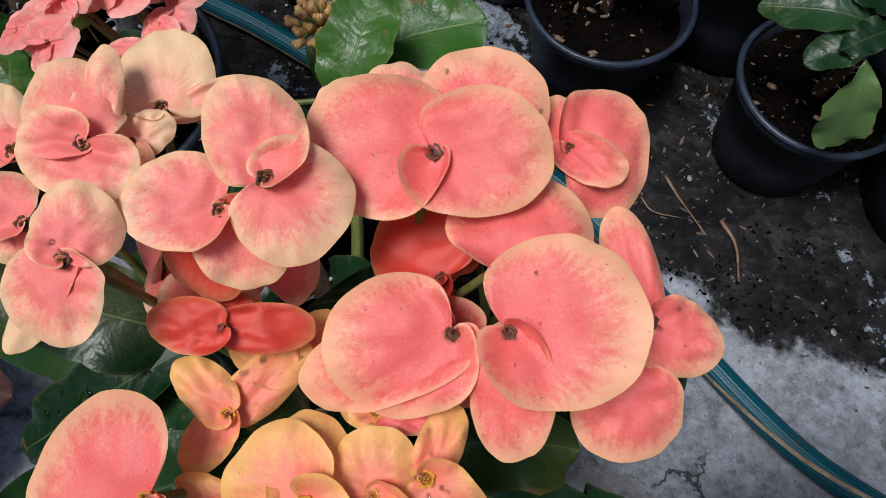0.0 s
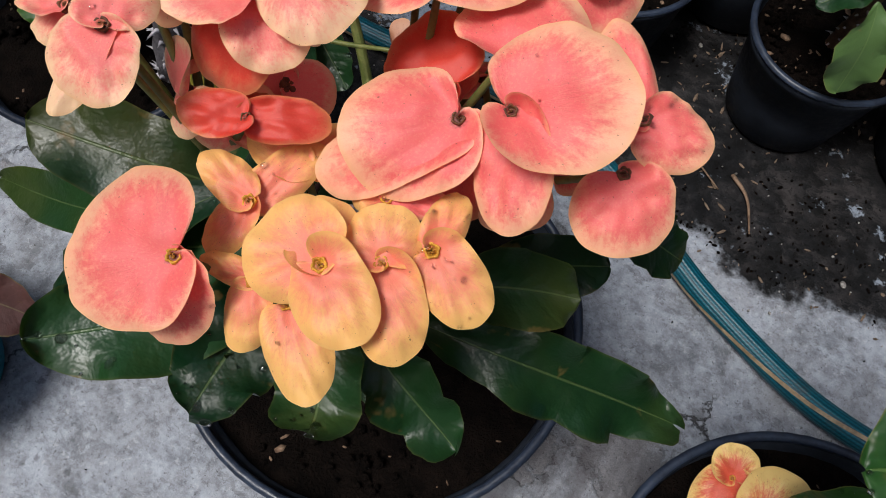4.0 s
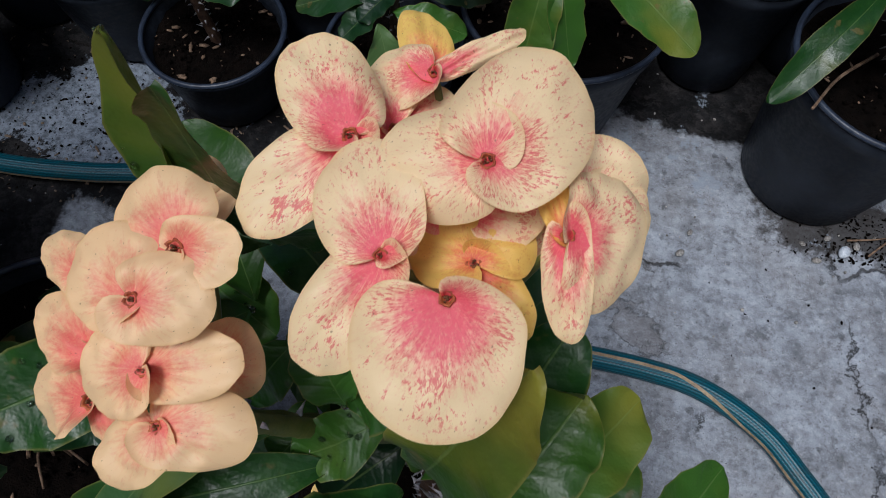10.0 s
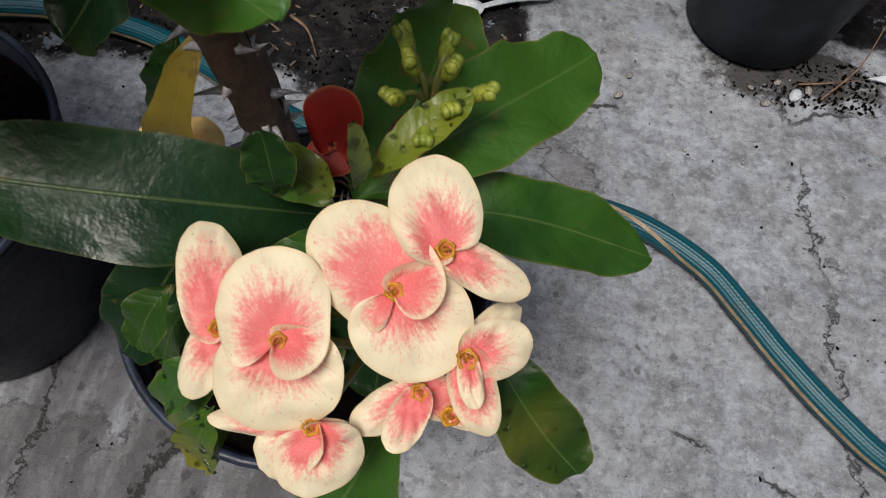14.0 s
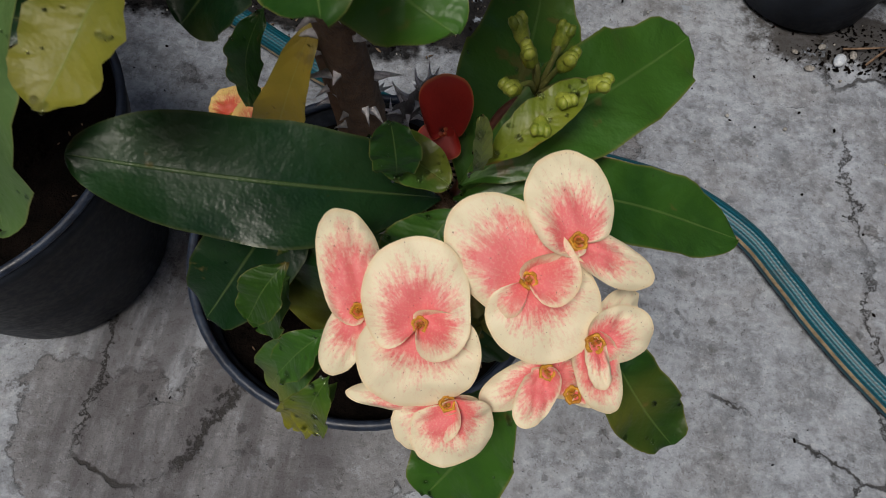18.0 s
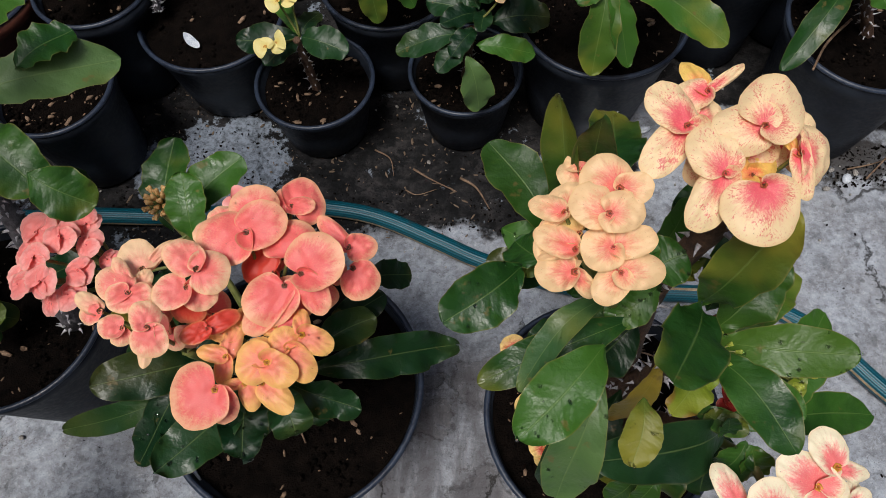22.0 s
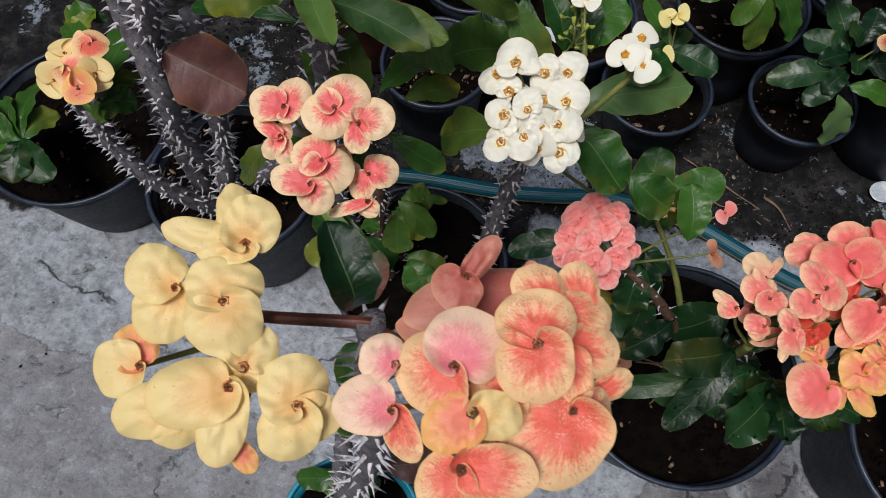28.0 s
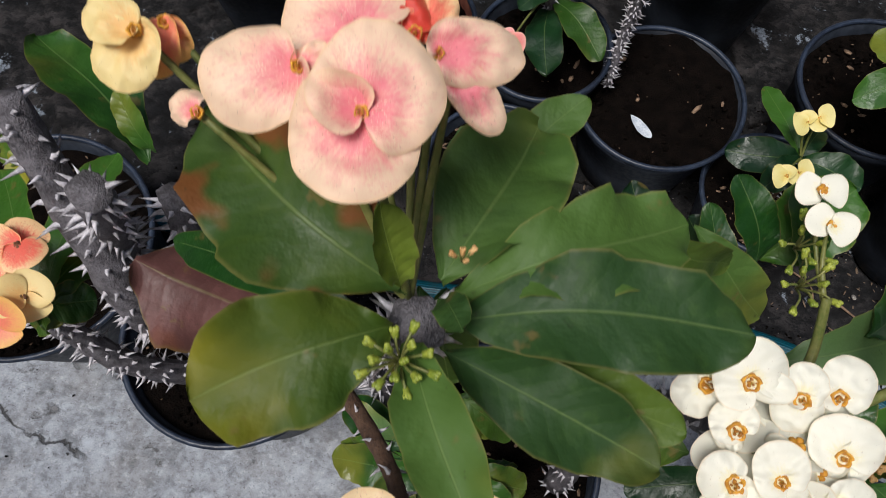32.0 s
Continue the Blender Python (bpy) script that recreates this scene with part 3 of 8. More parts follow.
def blob(verts, faces, centre, r, stretch=(1, 1, 1), turn=None, rings=4, sides=6):
    """Adds a small rounded body to verts and faces."""
    base = len(verts)
    turn = turn or Matrix.Identity(3)
    c = Vector(centre)
    verts.append(c + turn @ Vector((0, 0, r * stretch[2])))
    for k in range(1, rings):
        a = math.pi * k / rings
        for j in range(sides):
            b = 2 * math.pi * j / sides
            verts.append(c + turn @ Vector((r * stretch[0] * math.sin(a) * math.cos(b), r * stretch[1] * math.sin(a) * math.sin(b), r * stretch[2] * math.cos(a))))
    verts.append(c + turn @ Vector((0, 0, -r * stretch[2])))
    last = len(verts) - 1
    for j in range(sides):
        i = (j + 1) % sides
        faces.append((base, base + 1 + j, base + 1 + i))
        for k in range(rings - 2):
            a = base + 1 + k * sides
            faces.append((a + j, a + sides + j, a + sides + i, a + i))
        a = base + 1 + (rings - 2) * sides
        faces.append((a + j, last, a + i))


def facing_turn(n):
    return Vector(n).to_track_quat("Z", "Y").to_matrix()


seeds = random.Random(11)


def petal(parent, o, style, pos, n, angle, length, width, lift=0.0, thick=0.0004, hand=1):
    """One bract: a rounded, slightly cupped and wavy sheet fixed at its throat."""
    ref = Vector((1, 0, 0)) - n * n.x
    e = (Matrix.Rotation(radians(angle), 3, n) @ ref.normalized()).normalized()
    f = n.cross(e)
    bow, cup, ph, twist = seeds.uniform(-0.45, 0.3), seeds.uniform(-0.12, 0.16), seeds.uniform(0, 6.3), seeds.uniform(-0.15, 0.15)
    wave, lobes, rnd = seeds.uniform(0.012, 0.04), seeds.choice((2, 3, 3, 4)), seeds.random()
    lip, dip = seeds.uniform(0.14, 0.32), seeds.uniform(0.02, 0.09)
    if style.name == "ivory_bract":
        lip, cup = lip * 0.35, 0.6 * abs(cup)
    rings, around = 10, (52 if length > 0.017 else 36)
    verts, uv, uv2, uv3 = [], [], [], []
    for s in range(rings + 1):
        t = s / rings
        for j in range(around):
            a = 2 * math.pi * j / around
            m = (a if a <= math.pi else a - 2 * math.pi) * hand
            # the base runs past the eye on one side and curls up there, and tucks under on the other
            curl, tuck = math.exp(-((m - 0.7 * math.pi) / 0.75) ** 2), math.exp(-((m + 0.7 * math.pi) / 0.7) ** 2)
            x = 0.46 + 0.54 * math.cos(a) - 0.2 * math.exp(-((m - 0.74 * math.pi) / 0.55) ** 2) - 0.15 * math.exp(-((m + 0.76 * math.pi) / 0.5) ** 2)
            y = 0.5 * math.sin(a)
            k = 1 + 0.012 * math.sin(3 * a + ph) + 0.006 * math.sin(7 * a + 2 * ph)
            x, y = x * t * k, y * t * k
            rho = min(1.3, math.hypot(x, y * width / length))
            h = lift * x + length * cup * rho ** 2 + length * wave * math.sin(lobes * a + ph) * t ** 3
            h += lip * length * curl * t ** 1.8 - dip * length * tuck * t ** 1.5
            h += twist * y * width * rho + 0.5 * bow * y * y * width * width / length
            h -= 0.05 * length * max(0.0, t - 0.7) ** 2 / 0.09 * (1 - curl)
            # the curled lobe leans in over the eye
            inward = hand * 0.16 * width * curl * max(0.0, t - 0.45) ** 2 / 0.3
            verts.append(pos - o + e * (x * length) + f * (y * width - inward) + n * (h + thick))
            uv.append((rho, math.atan2(y * width, x * length + 1e-9) / math.pi))
            uv2.append((t, rnd))
            uv3.append((x, y * width / length))
    faces = []
    for s in range(rings):
        for j in range(around):
            i = (j + 1) % around
            faces.append((s * around + j, (s + 1) * around + j, (s + 1) * around + i, s * around + i) if s else (around + j, around + i, j))
    return part("petal", mesh_of("petal", verts, faces, style, {"along": uv, "edge": uv2, "flat": uv3}), parent)


def flower(plant, style, pos, n, petals, foot=None, eye=None, lift=6.0, label="", stalk=None):
    """A flower: a knobbly eye on its stalk, with its bracts (angle, length, width in mm) as petals."""
    o, pos, n = origin(plant), Vector(pos), Vector(n).normalized()
    big = max(p[1] for p in petals) / 1000
    size = (0.0014 if big > 0.012 else 0.0009) * seeds.uniform(0.85, 1.15) * {"ivory_bract": 1.6, "rose_bract_with_cream_margin": 1.2}.get(style.name, 1.0)
    verts, faces = [], []
    turn = facing_turn(n)
    for k in range(5):
        a = 2 * math.pi * k / 5 + pos.x * 90
        blob(verts, faces, pos - o + turn @ Vector((math.cos(a) * size * 0.85, math.sin(a) * size * 0.85, size * (0.9 + 0.3 * (k % 2)))), size * 0.72, (1, 1, 0.9), turn)
    blob(verts, faces, pos - o + n * size * 0.3, size * 1.2, (1, 1, 1), turn)
    eye_mat = eye or EYE_RED
    ob = part("flower", mesh_of("flower", verts, faces, eye_mat), plant, label)
    if foot is not None:
        foot = Vector(foot)
        mid = pos.lerp(foot, 0.45) - n * (pos - foot).length * 0.12
        tv, tf, _, _ = tube_data([pos - o - n * 0.001, mid - o, foot - o], lambda t: 0.0009 + 0.0005 * t, 8, 6)
        part("flower_stalk", mesh_of("flower_stalk", tv, tf, stalk or STALK), ob)
    hand = seeds.choice((-1, 1))
    for k, (angle, length, width) in enumerate(petals):
        petal(ob, o, style, pos, n, angle, length * 0.00094, width * 0.00094, (lift - 5.0 * k) / 1000 * length / 20, 0.002 - 0.0014 * k, hand)
    return ob


blooms = random.Random(23)


def bract(parent, o, style, pos, face, tip, width, roll, hand, back, thick):
    """One broad bract from its throat to its tip (mm): two lobes run back past the eye, and one of them curls up."""
    tip, width = Vector(tip) * 0.001, width * 0.001
    length = tip.length
    e = tip / length
    n = Matrix.Rotation(radians(roll), 3, e) @ (face - e * face.dot(e)).normalized()
    f = n.cross(e)
    bow, cup, ph, twist = blooms.uniform(-1.1, 0.1), blooms.uniform(-0.16, 0.08), blooms.uniform(0, 6.3), blooms.uniform(-0.1, 0.1)
    wave, lobes, rnd = blooms.uniform(0.02, 0.05), blooms.choice((2, 2, 3, 3)), blooms.random()
    lip, dip = blooms.uniform(0.1, 0.18) * min(1.0, width / length), blooms.uniform(0.03, 0.08)
    rings, around = 11, (84 if width > 0.014 else 48)
    mid, reach = (1 - back) / 2, (1 + back) / 2
    verts, uv, uv2, uv3 = [], [], [], []
    for s in range(rings + 1):
        t = s / rings
        for j in range(around):
            a = 2 * math.pi * j / around
            m = (a if a <= math.pi else a - 2 * math.pi) * hand
            x = mid + reach * math.cos(a)
            y = 0.5 * math.copysign(abs(math.sin(a)) ** 0.9, math.sin(a))
            # a slit runs in to the eye on one side, so that the other lobe winds round behind it
            wrap = (m - 0.8 * math.pi + math.pi) % (2 * math.pi) - math.pi
            slit = (m + 0.9 * math.pi + math.pi) % (2 * math.pi) - math.pi
            k = 1 - 0.96 * math.exp(-(slit / 0.24) ** 2)
            k *= (1 + 0.24 * math.exp(-(wrap / 0.5) ** 2)) * (1 + 0.018 * math.sin(2 * a + ph) + 0.012 * math.sin(3 * a + 2 * ph) + 0.005 * math.sin(9 * a + ph))
            x, y = x * t * k, y * t * k
            rho = min(1.3, math.hypot(x, y * width / length))
            curl, tuck = math.exp(-(wrap / 0.95) ** 2), math.exp(-((m + 0.62 * math.pi) / 0.5) ** 2)
            h = length * (0.1 * (1 - math.exp(-(rho / 0.26) ** 2)) - 0.035 + cup * min(1.0, rho) ** 2) + length * wave * math.sin(lobes * a + ph) * t ** 3
            h += lip * length * curl * t ** 2 - dip * length * tuck * t ** 1.5
            h += twist * y * width * min(1.0, rho) + 0.5 * bow * y * y * width * width / length
            h -= 0.05 * length * max(0.0, t - 0.72) ** 2 / 0.08 * (1 - curl)
            h += 0.0035 * length * math.sin(19 * a + 3 * ph) * t ** 4 + 0.0012 * noise.noise(Vector((x * 5, y * 5, rnd * 40)))
            inward = hand * 0.04 * width * curl * max(0.0, t - 0.5) ** 2 / 0.25
            verts.append(pos - o + e * (x * length) + f * (y * width - inward) + n * (h + thick))
            uv.append((rho, math.atan2(y * width, x * length + 1e-9) / math.pi))
            uv2.append((t, rnd))
            uv3.append((x, y * width / length))
    faces = []
    for s in range(rings):
        for j in range(around):
            i = (j + 1) % around
            faces.append((s * around + j, (s + 1) * around + j, (s + 1) * around + i, s * around + i) if s else (around + j, around + i, j))
    return part("petal", mesh_of("petal", verts, faces, style, {"along": uv, "edge": uv2, "flat": uv3}), parent)


def bloom(plant, style, pos, face, bracts, foot, eye):
    """A flower whose bracts each have their own slant; the first lies uppermost."""
    o, pos = origin(plant), Vector(pos)
    size = {"ivory_bract": 0.0026, "rose_bract_with_cream_margin": 0.0019, "pink_double_bract": 0.0008}.get(style.name, 0.0014) * blooms.uniform(0.85, 1.15)
    turn = facing_turn(face)
    verts, faces, sides = [], [], 20
    ph = blooms.uniform(0, 6.3)
    for q, z in ((0.15, 0.1), (0.6, 0.15), (0.7, 0.5), (0.85, 0.85), (1.05, 0.8), (1.15, 0.4), (0.8, -0.6)):
        for k in range(sides):
            a = 2 * math.pi * k / sides
            lump = 1 + 0.09 * math.sin(5 * a + ph) + 0.05 * math.sin(11 * a + 2 * ph)
            verts.append(pos - o + turn @ Vector((math.cos(a) * q, math.sin(a) * q, z * lump)) * size * lump)
    for r in range(6):
        for k in range(sides):
            i = (k + 1) % sides
            faces.append((r * sides + k, (r + 1) * sides + k, (r + 1) * sides + i, r * sides + i))
    ob = part("flower", mesh_of("flower", verts, faces, eye), plant)
    verts, faces = [], []
    for k in range(6):
        a, q = 2.4 * k + ph, size * blooms.uniform(0.1, 0.55)
        blob(verts, faces, pos - o + turn @ Vector((math.cos(a) * q, math.sin(a) * q, size * blooms.uniform(0.3, 0.9))), size * blooms.uniform(0.16, 0.3), (1, 0.8, 1.7), turn)
    part("stamen", mesh_of("stamen", verts, faces, AMBER_STAMEN if eye is EYE_GOLD else EYE_BROWN), ob)
    foot = Vector(foot)
    middle = pos.lerp(foot, 0.45) - face * (pos - foot).length * 0.12
    tv, tf, _, _ = tube_data([pos - o - face * 0.001, middle - o, foot - o], lambda t: 0.0009 + 0.0005 * t, 8, 6)
    part("flower_stalk", mesh_of("flower_stalk", tv, tf, STALK), ob)
    for k, (tip, width, roll, hand, back, *own) in enumerate(bracts):
        bract(ob, o, own[0] if own else style, pos, face, tip, width, roll, hand, back, 0.0012 - 0.0012 * k)
    return ob


def leaf(plant, style, base, tip, width, arch=0.12, fold=0.16, wave=0.07, lean=0.0, curl=0.0, name="leaf", label=""):
    """A fleshy obovate leaf from base to tip; width in mm."""
    o, base, tip, w = origin(plant), Vector(base), Vector(tip), width / 1000
    d = tip - base
    length = d.length
    d = d / length
    hint = Vector((0, -0.3, 0.95))
    n = hint - d * hint.dot(d)
    if n.length < 0.25:
        n = Vector((0, -1, 0.2)) - d * Vector((0, -1, 0.2)).dot(d)
    n.normalize()
    n = Matrix.Rotation(radians(lean + seeds.uniform(-9, 9)), 3, d) @ n
    side = d.cross(n)
    ph, lobes, bend = seeds.uniform(0, 6.3), seeds.uniform(2.2, 3.8), seeds.uniform(-0.05, 0.05)
    wide = seeds.uniform(0.5, 0.6)
    nu, nv = 24, 10
    verts, uv = [], []
    for i in range(nu + 1):
        u = 0.5 - 0.5 * math.cos(math.pi * i / nu)
        # narrow foot, widest beyond the middle, blunt tip
        shape = (math.sin(math.pi * min(1.0, u / wide) / 2) ** 0.8 if u < wide else math.sqrt(max(0.0, 1 - ((u - wide) / (1 - wide)) ** 2.3)))
        half = max(0.06 * (1 - u), shape) * w / 2
        if u > 0.999:
            half = 0.0006
        run = u if u < 0.5 or not curl else 0.5 + math.sin((u - 0.5) * curl) / curl
        dip = 0.0 if u < 0.5 or not curl else (1 - math.cos((u - 0.5) * curl)) / curl
        middle = base + d * (length * run) + n * (length * dip) + n * (arch * length * (math.sin(math.pi * u) + 0.18 * math.sin(2 * math.pi * u))) + side * (bend * length * math.sin(math.pi * u))
        for j in range(nv + 1):
            v = 2 * j / nv - 1
            h = fold * half * (abs(v) ** 1.4 - 0.4) * 1.3 + wave * w * math.sin(lobes * 2 * math.pi * u + ph + (1.7 if v > 0 else 0)) * abs(v) ** 2
            h += 0.45 * wave * w * math.sin(2.3 * lobes * 2 * math.pi * u + 2 * ph + (0.9 if v > 0 else 0)) * abs(v) ** 3
            edge = 1 + 0.04 * math.sin(9.0 * u + ph * 2 + v) + 0.02 * math.sin(23 * u + ph)
            verts.append(middle + side * (half * v * edge) + n * h - o)
            uv.append((u, v))
    faces = [(i * (nv + 1) + j, i * (nv + 1) + j + 1, (i + 1) * (nv + 1) + j + 1, (i + 1) * (nv + 1) + j) for i in range(nu) for j in range(nv)]
    return part(name, mesh_of("leaf", verts, faces, style, {"along": uv}), plant, label)


def stem(plant, points, r0, r1, thorns=0, thorn_len=0.012, style=None, name="stem", knobs=0.12, label=""):
    """A tapering stem; thorns are a part of their own on it."""
    o = origin(plant)
    verts, faces, uvs, frames = tube_data([Vector(p) - o for p in points], lambda t: r0 + (r1 - r0) * t, 26, 10, knobs, seeds.random())
    ob = part(name, mesh_of(name, verts, faces, style or BARK), plant, label)
    if thorns:
        tv, tf = [], []
        thorns = int(thorns * 1.5)
        for k in range(thorns):
            p, d, s, up, r = frames[min(len(frames) - 1, int((k + 0.5) / thorns * len(frames)))]
            q = frames[max(0, min(len(frames) - 1, int((k + 0.5) / thorns * len(frames)) - 1))][0]
            p = p.lerp(q, seeds.random())
            a = k * 2.4 + seeds.uniform(-0.3, 0.3)
            out = (s * math.cos(a) + up * math.sin(a))
            way = (out + d * seeds.uniform(-0.15, 0.45)).normalized()
            tall, foot = thorn_len * seeds.uniform(0.6, 1.25), 0.0021 * (1 if thorn_len > 0.0085 else 0.7)
            b = len(tv)
            x, y = way.orthogonal().normalized(), way.cross(way.orthogonal().normalized())
            for j in range(4):
                g = math.pi / 2 * j
                tv.append(p + out * r * 0.8 + (x * math.cos(g) + y * math.sin(g)) * foot)
            for j in range(4):
                g = math.pi / 2 * j
                tv.append(p + out * r * 0.8 + way * tall * 0.4 + (x * math.cos(g) + y * math.sin(g)) * foot * 0.5)
            tv.append(p + out * r * 0.8 + way * tall + d * tall * seeds.uniform(-0.35, 0.35) + s * tall * seeds.uniform(-0.2, 0.2))
            for j in range(4):
                i = (j + 1) % 4
                tf.append((b + j, b + i, b + 4 + i, b + 4 + j))
                tf.append((b + 4 + j, b + 4 + i, b + 8))
        tagged(part("spine_cover", mesh_of("spine_cover", tv, tf, THORN), ob), kind="stuff")
    return ob


def buds(plant, pos, n, count, spread, size, style=None, label="forked stalk of green-yellow buds"):
    """Buds on short forked stalks, each bud a part of the stalk."""
    o, pos, n = origin(plant), Vector(pos), Vector(n).normalized()
    turn = facing_turn(n)
    sv, sf, made = [], [], []
    for k in range(count):
        a, q = k * 2.4, spread * math.sqrt((k + 0.5) / count)
        tip = pos + turn @ Vector((math.cos(a) * q, math.sin(a) * q, spread * 0.5 - q * 0.35 + seeds.uniform(-1, 1) * size * 0.5))
        way = facing_turn((tip - pos + n * spread * 0.7).normalized())
        verts, faces = [], []
        blob(verts, faces, tip - o, size, (0.62, 0.62, 1.25), way, 5, 7)
        for s in (-1, 1):
            blob(verts, faces, tip - o + way @ Vector((s * size * 0.38, 0, size * 0.75)), size * 0.5, (0.7, 1, 1.1), way, 4, 6)
        made.append(mesh_of("bud", verts, faces, style or BUD))
        tv, tf, _, _ = tube_data([pos - o - n * spread * 0.8, (pos + tip) / 2 - o, tip - o], size * 0.22, 5, 5)
        sf.extend(tuple(i + len(sv) for i in f) for f in tf)
        sv.extend(tv)
    ob = part("bud_stalk", mesh_of("bud_stalk", sv, sf, STALK), plant, label)
    for me in made:
        part("bud", me, ob)
    return ob


def filler(plant, style, centre, radius, count, size, drop=0.4, eye=None, start=0.0):
    """Flowers on the shoulder of a head, turned outwards below the top ones."""
    c = Vector(centre)
    for k in range(count):
        a = start + 2 * math.pi * k / count
        out = Vector((math.cos(a), math.sin(a), 0))
        turn = seeds.uniform(0, 180)
        flower(plant, style, c + out * radius - Vector((0, 0, radius * drop)), (out * 0.75 + Vector((0, 0, 0.8))).normalized(),
               [(turn, size, size * 1.5), (turn + 180, size, size * 1.5)], c - Vector((0, 0, 0.03)), eye=eye)


def roots(plant, centre, spread, count, style):
    """A tangle of dry surface roots on the soil."""
    o, c = origin(plant), Vector(centre)
    verts, faces = [], []
    for k in range(count):
        a = seeds.uniform(0, 6.3)
        b = a + seeds.uniform(-1.2, 1.2)
        q = spread * seeds.uniform(0.5, 1.2)
        p0 = c + Vector((math.cos(a), math.sin(a), 0)) * spread * 0.15
        p1 = p0 + Vector((math.cos(b) * q * 0.5, math.sin(b) * q * 0.5, seeds.uniform(0.004, 0.016)))
        p2 = p0 + Vector((math.cos(b) * q, math.sin(b) * q, 0))
        tv, tf, _, _ = tube_data([p0 - o, p1 - o, p2 - o], 0.0009, 6, 5, 0.2)
        faces.extend(tuple(i + len(verts) for i in f) for f in tf)
        verts.extend(tv)
    tagged(part("root_tangle", mesh_of("root_tangle", verts, faces, style), plant), kind="stuff")


def dew(plant, kinds, share, count, size=0.0011, seed=1):
    """Rain drops standing on some of a plant's leaves or petals."""
    rnd = random.Random(seed)
    for ob in list(plant.children_recursive):
        if ob.name.split(".")[0] not in kinds or rnd.random() > share:
            continue
        me, verts, faces = ob.data, [], []
        for k in range(rnd.randint(count // 2, count)):
            p = me.polygons[rnd.randrange(len(me.polygons))]
            n = p.normal if p.normal.z > 0 else -p.normal
            r = size * (0.35 + rnd.random() ** 2)
            blob(verts, faces, p.center + n * r * 0.25, r, (rnd.uniform(0.8, 1.5), 1, 0.6), facing_turn(n), 5, 8)
        up = ob if ob.parent == plant else ob.parent
        tagged(part("dew", mesh_of("dew", verts, faces, WATER), up), kind="stuff")


def pot(plant, x, y, rim_z, r, style=None, rim_style=None, base=0.0, soil_drop=0.018, chips=60, taper=0.74, lip=0.0045):
    """A thin-walled nursery pot with a rolled rim, filled with soil."""
    o = origin(plant)
    style, rim_style = style or PLASTIC, rim_style or BLUE_RIM
    h = rim_z - base
    rb = r * taper
    wall = lambda t: rb + (r - 0.004 - rb) * t
    prof = [(0.001, base + 0.001), (rb * 0.93, base + 0.001), (rb, base + 0.006), (wall(0.4), base + h * 0.4), (wall(0.84), base + h * 0.84),
            (wall(0.85) + 0.003, base + h * 0.85), (r - 0.001, rim_z - 0.005), (r - 0.004, rim_z - 0.005), (wall(0.8) - 0.002, base + h * 0.8), (rb - 0.003, base + 0.01), (0.001, base + 0.01)]
    verts, faces = lathe(prof, 56, 0.006)
    ob = part("pot", mesh_of("pot", [Vector(v) + Vector((x, y, 0)) - o for v in verts], faces, style), plant)
    ring = [(r - lip + lip * 0.62 * math.cos(a) + lip * 0.55, rim_z - 0.003 + lip * 0.62 * math.sin(a)) for a in [2 * math.pi * k / 8 for k in range(9)]]
    verts, faces = lathe(ring, 56, 0.006)
    part("rim", mesh_of("rim", [Vector(v) + Vector((x, y, 0)) - o for v in verts], faces, rim_style), ob)
    top = rim_z - soil_drop
    rs = wall((top - base) / h) - 0.001
    verts, faces, rings, sides = [Vector((x, y, top))], [], 12, 48
    for k in range(1, rings + 1):
        for j in range(sides):
            a = 2 * math.pi * j / sides
            q = rs * k / rings
            p = Vector((x + q * math.cos(a), y + q * math.sin(a), top))
            p.z += 0.006 * noise.noise(p * 28) + 0.004 * noise.noise(p * 90) + 0.003 * (1 - k / rings)
            verts.append(p)
    for j in range(sides):
        i = (j + 1) % sides
        faces.append((0, 1 + j, 1 + i))
        for k in range(rings - 1):
            a = 1 + k * sides
            faces.append((a + j, a + sides + j, a + sides + i, a + i))
    soil = part("soil", mesh_of("soil", [v - o for v in verts], faces, SOIL), plant)
    cv, cf, gv, gf = [], [], [], []
    for k in range(chips):
        a, q = seeds.uniform(0, 6.3), rs * 0.95 * math.sqrt(seeds.random())
        p = Vector((x + q * math.cos(a), y + q * math.sin(a), top + 0.003)) - o
        turn = Euler((seeds.uniform(-0.4, 0.4), seeds.uniform(-0.4, 0.4), seeds.uniform(0, 3.1))).to_matrix()
        size = 0.0008 + 0.0034 * seeds.random() ** 4
        blob(cv, cf, p, size, (seeds.uniform(1, 2.4), 0.7, 0.45), turn, 3, 5)
    for k in range(chips * 7):
        a, q = seeds.uniform(0, 6.3), rs * 0.96 * math.sqrt(seeds.random())
        p = Vector((x + q * math.cos(a), y + q * math.sin(a), top + 0.001)) - o
        blob(gv, gf, p, seeds.uniform(0.0012, 0.0035), (1, seeds.uniform(0.7, 1.2), 0.8), None, 3, 5)
    if chips:
        tagged(part("chip_mulch", mesh_of("chip_mulch", cv, cf, CHIP), soil), kind="stuff")
        tagged(part("crumb_layer", mesh_of("crumb_layer", gv, gf, SOIL), soil), kind="stuff")
    return ob


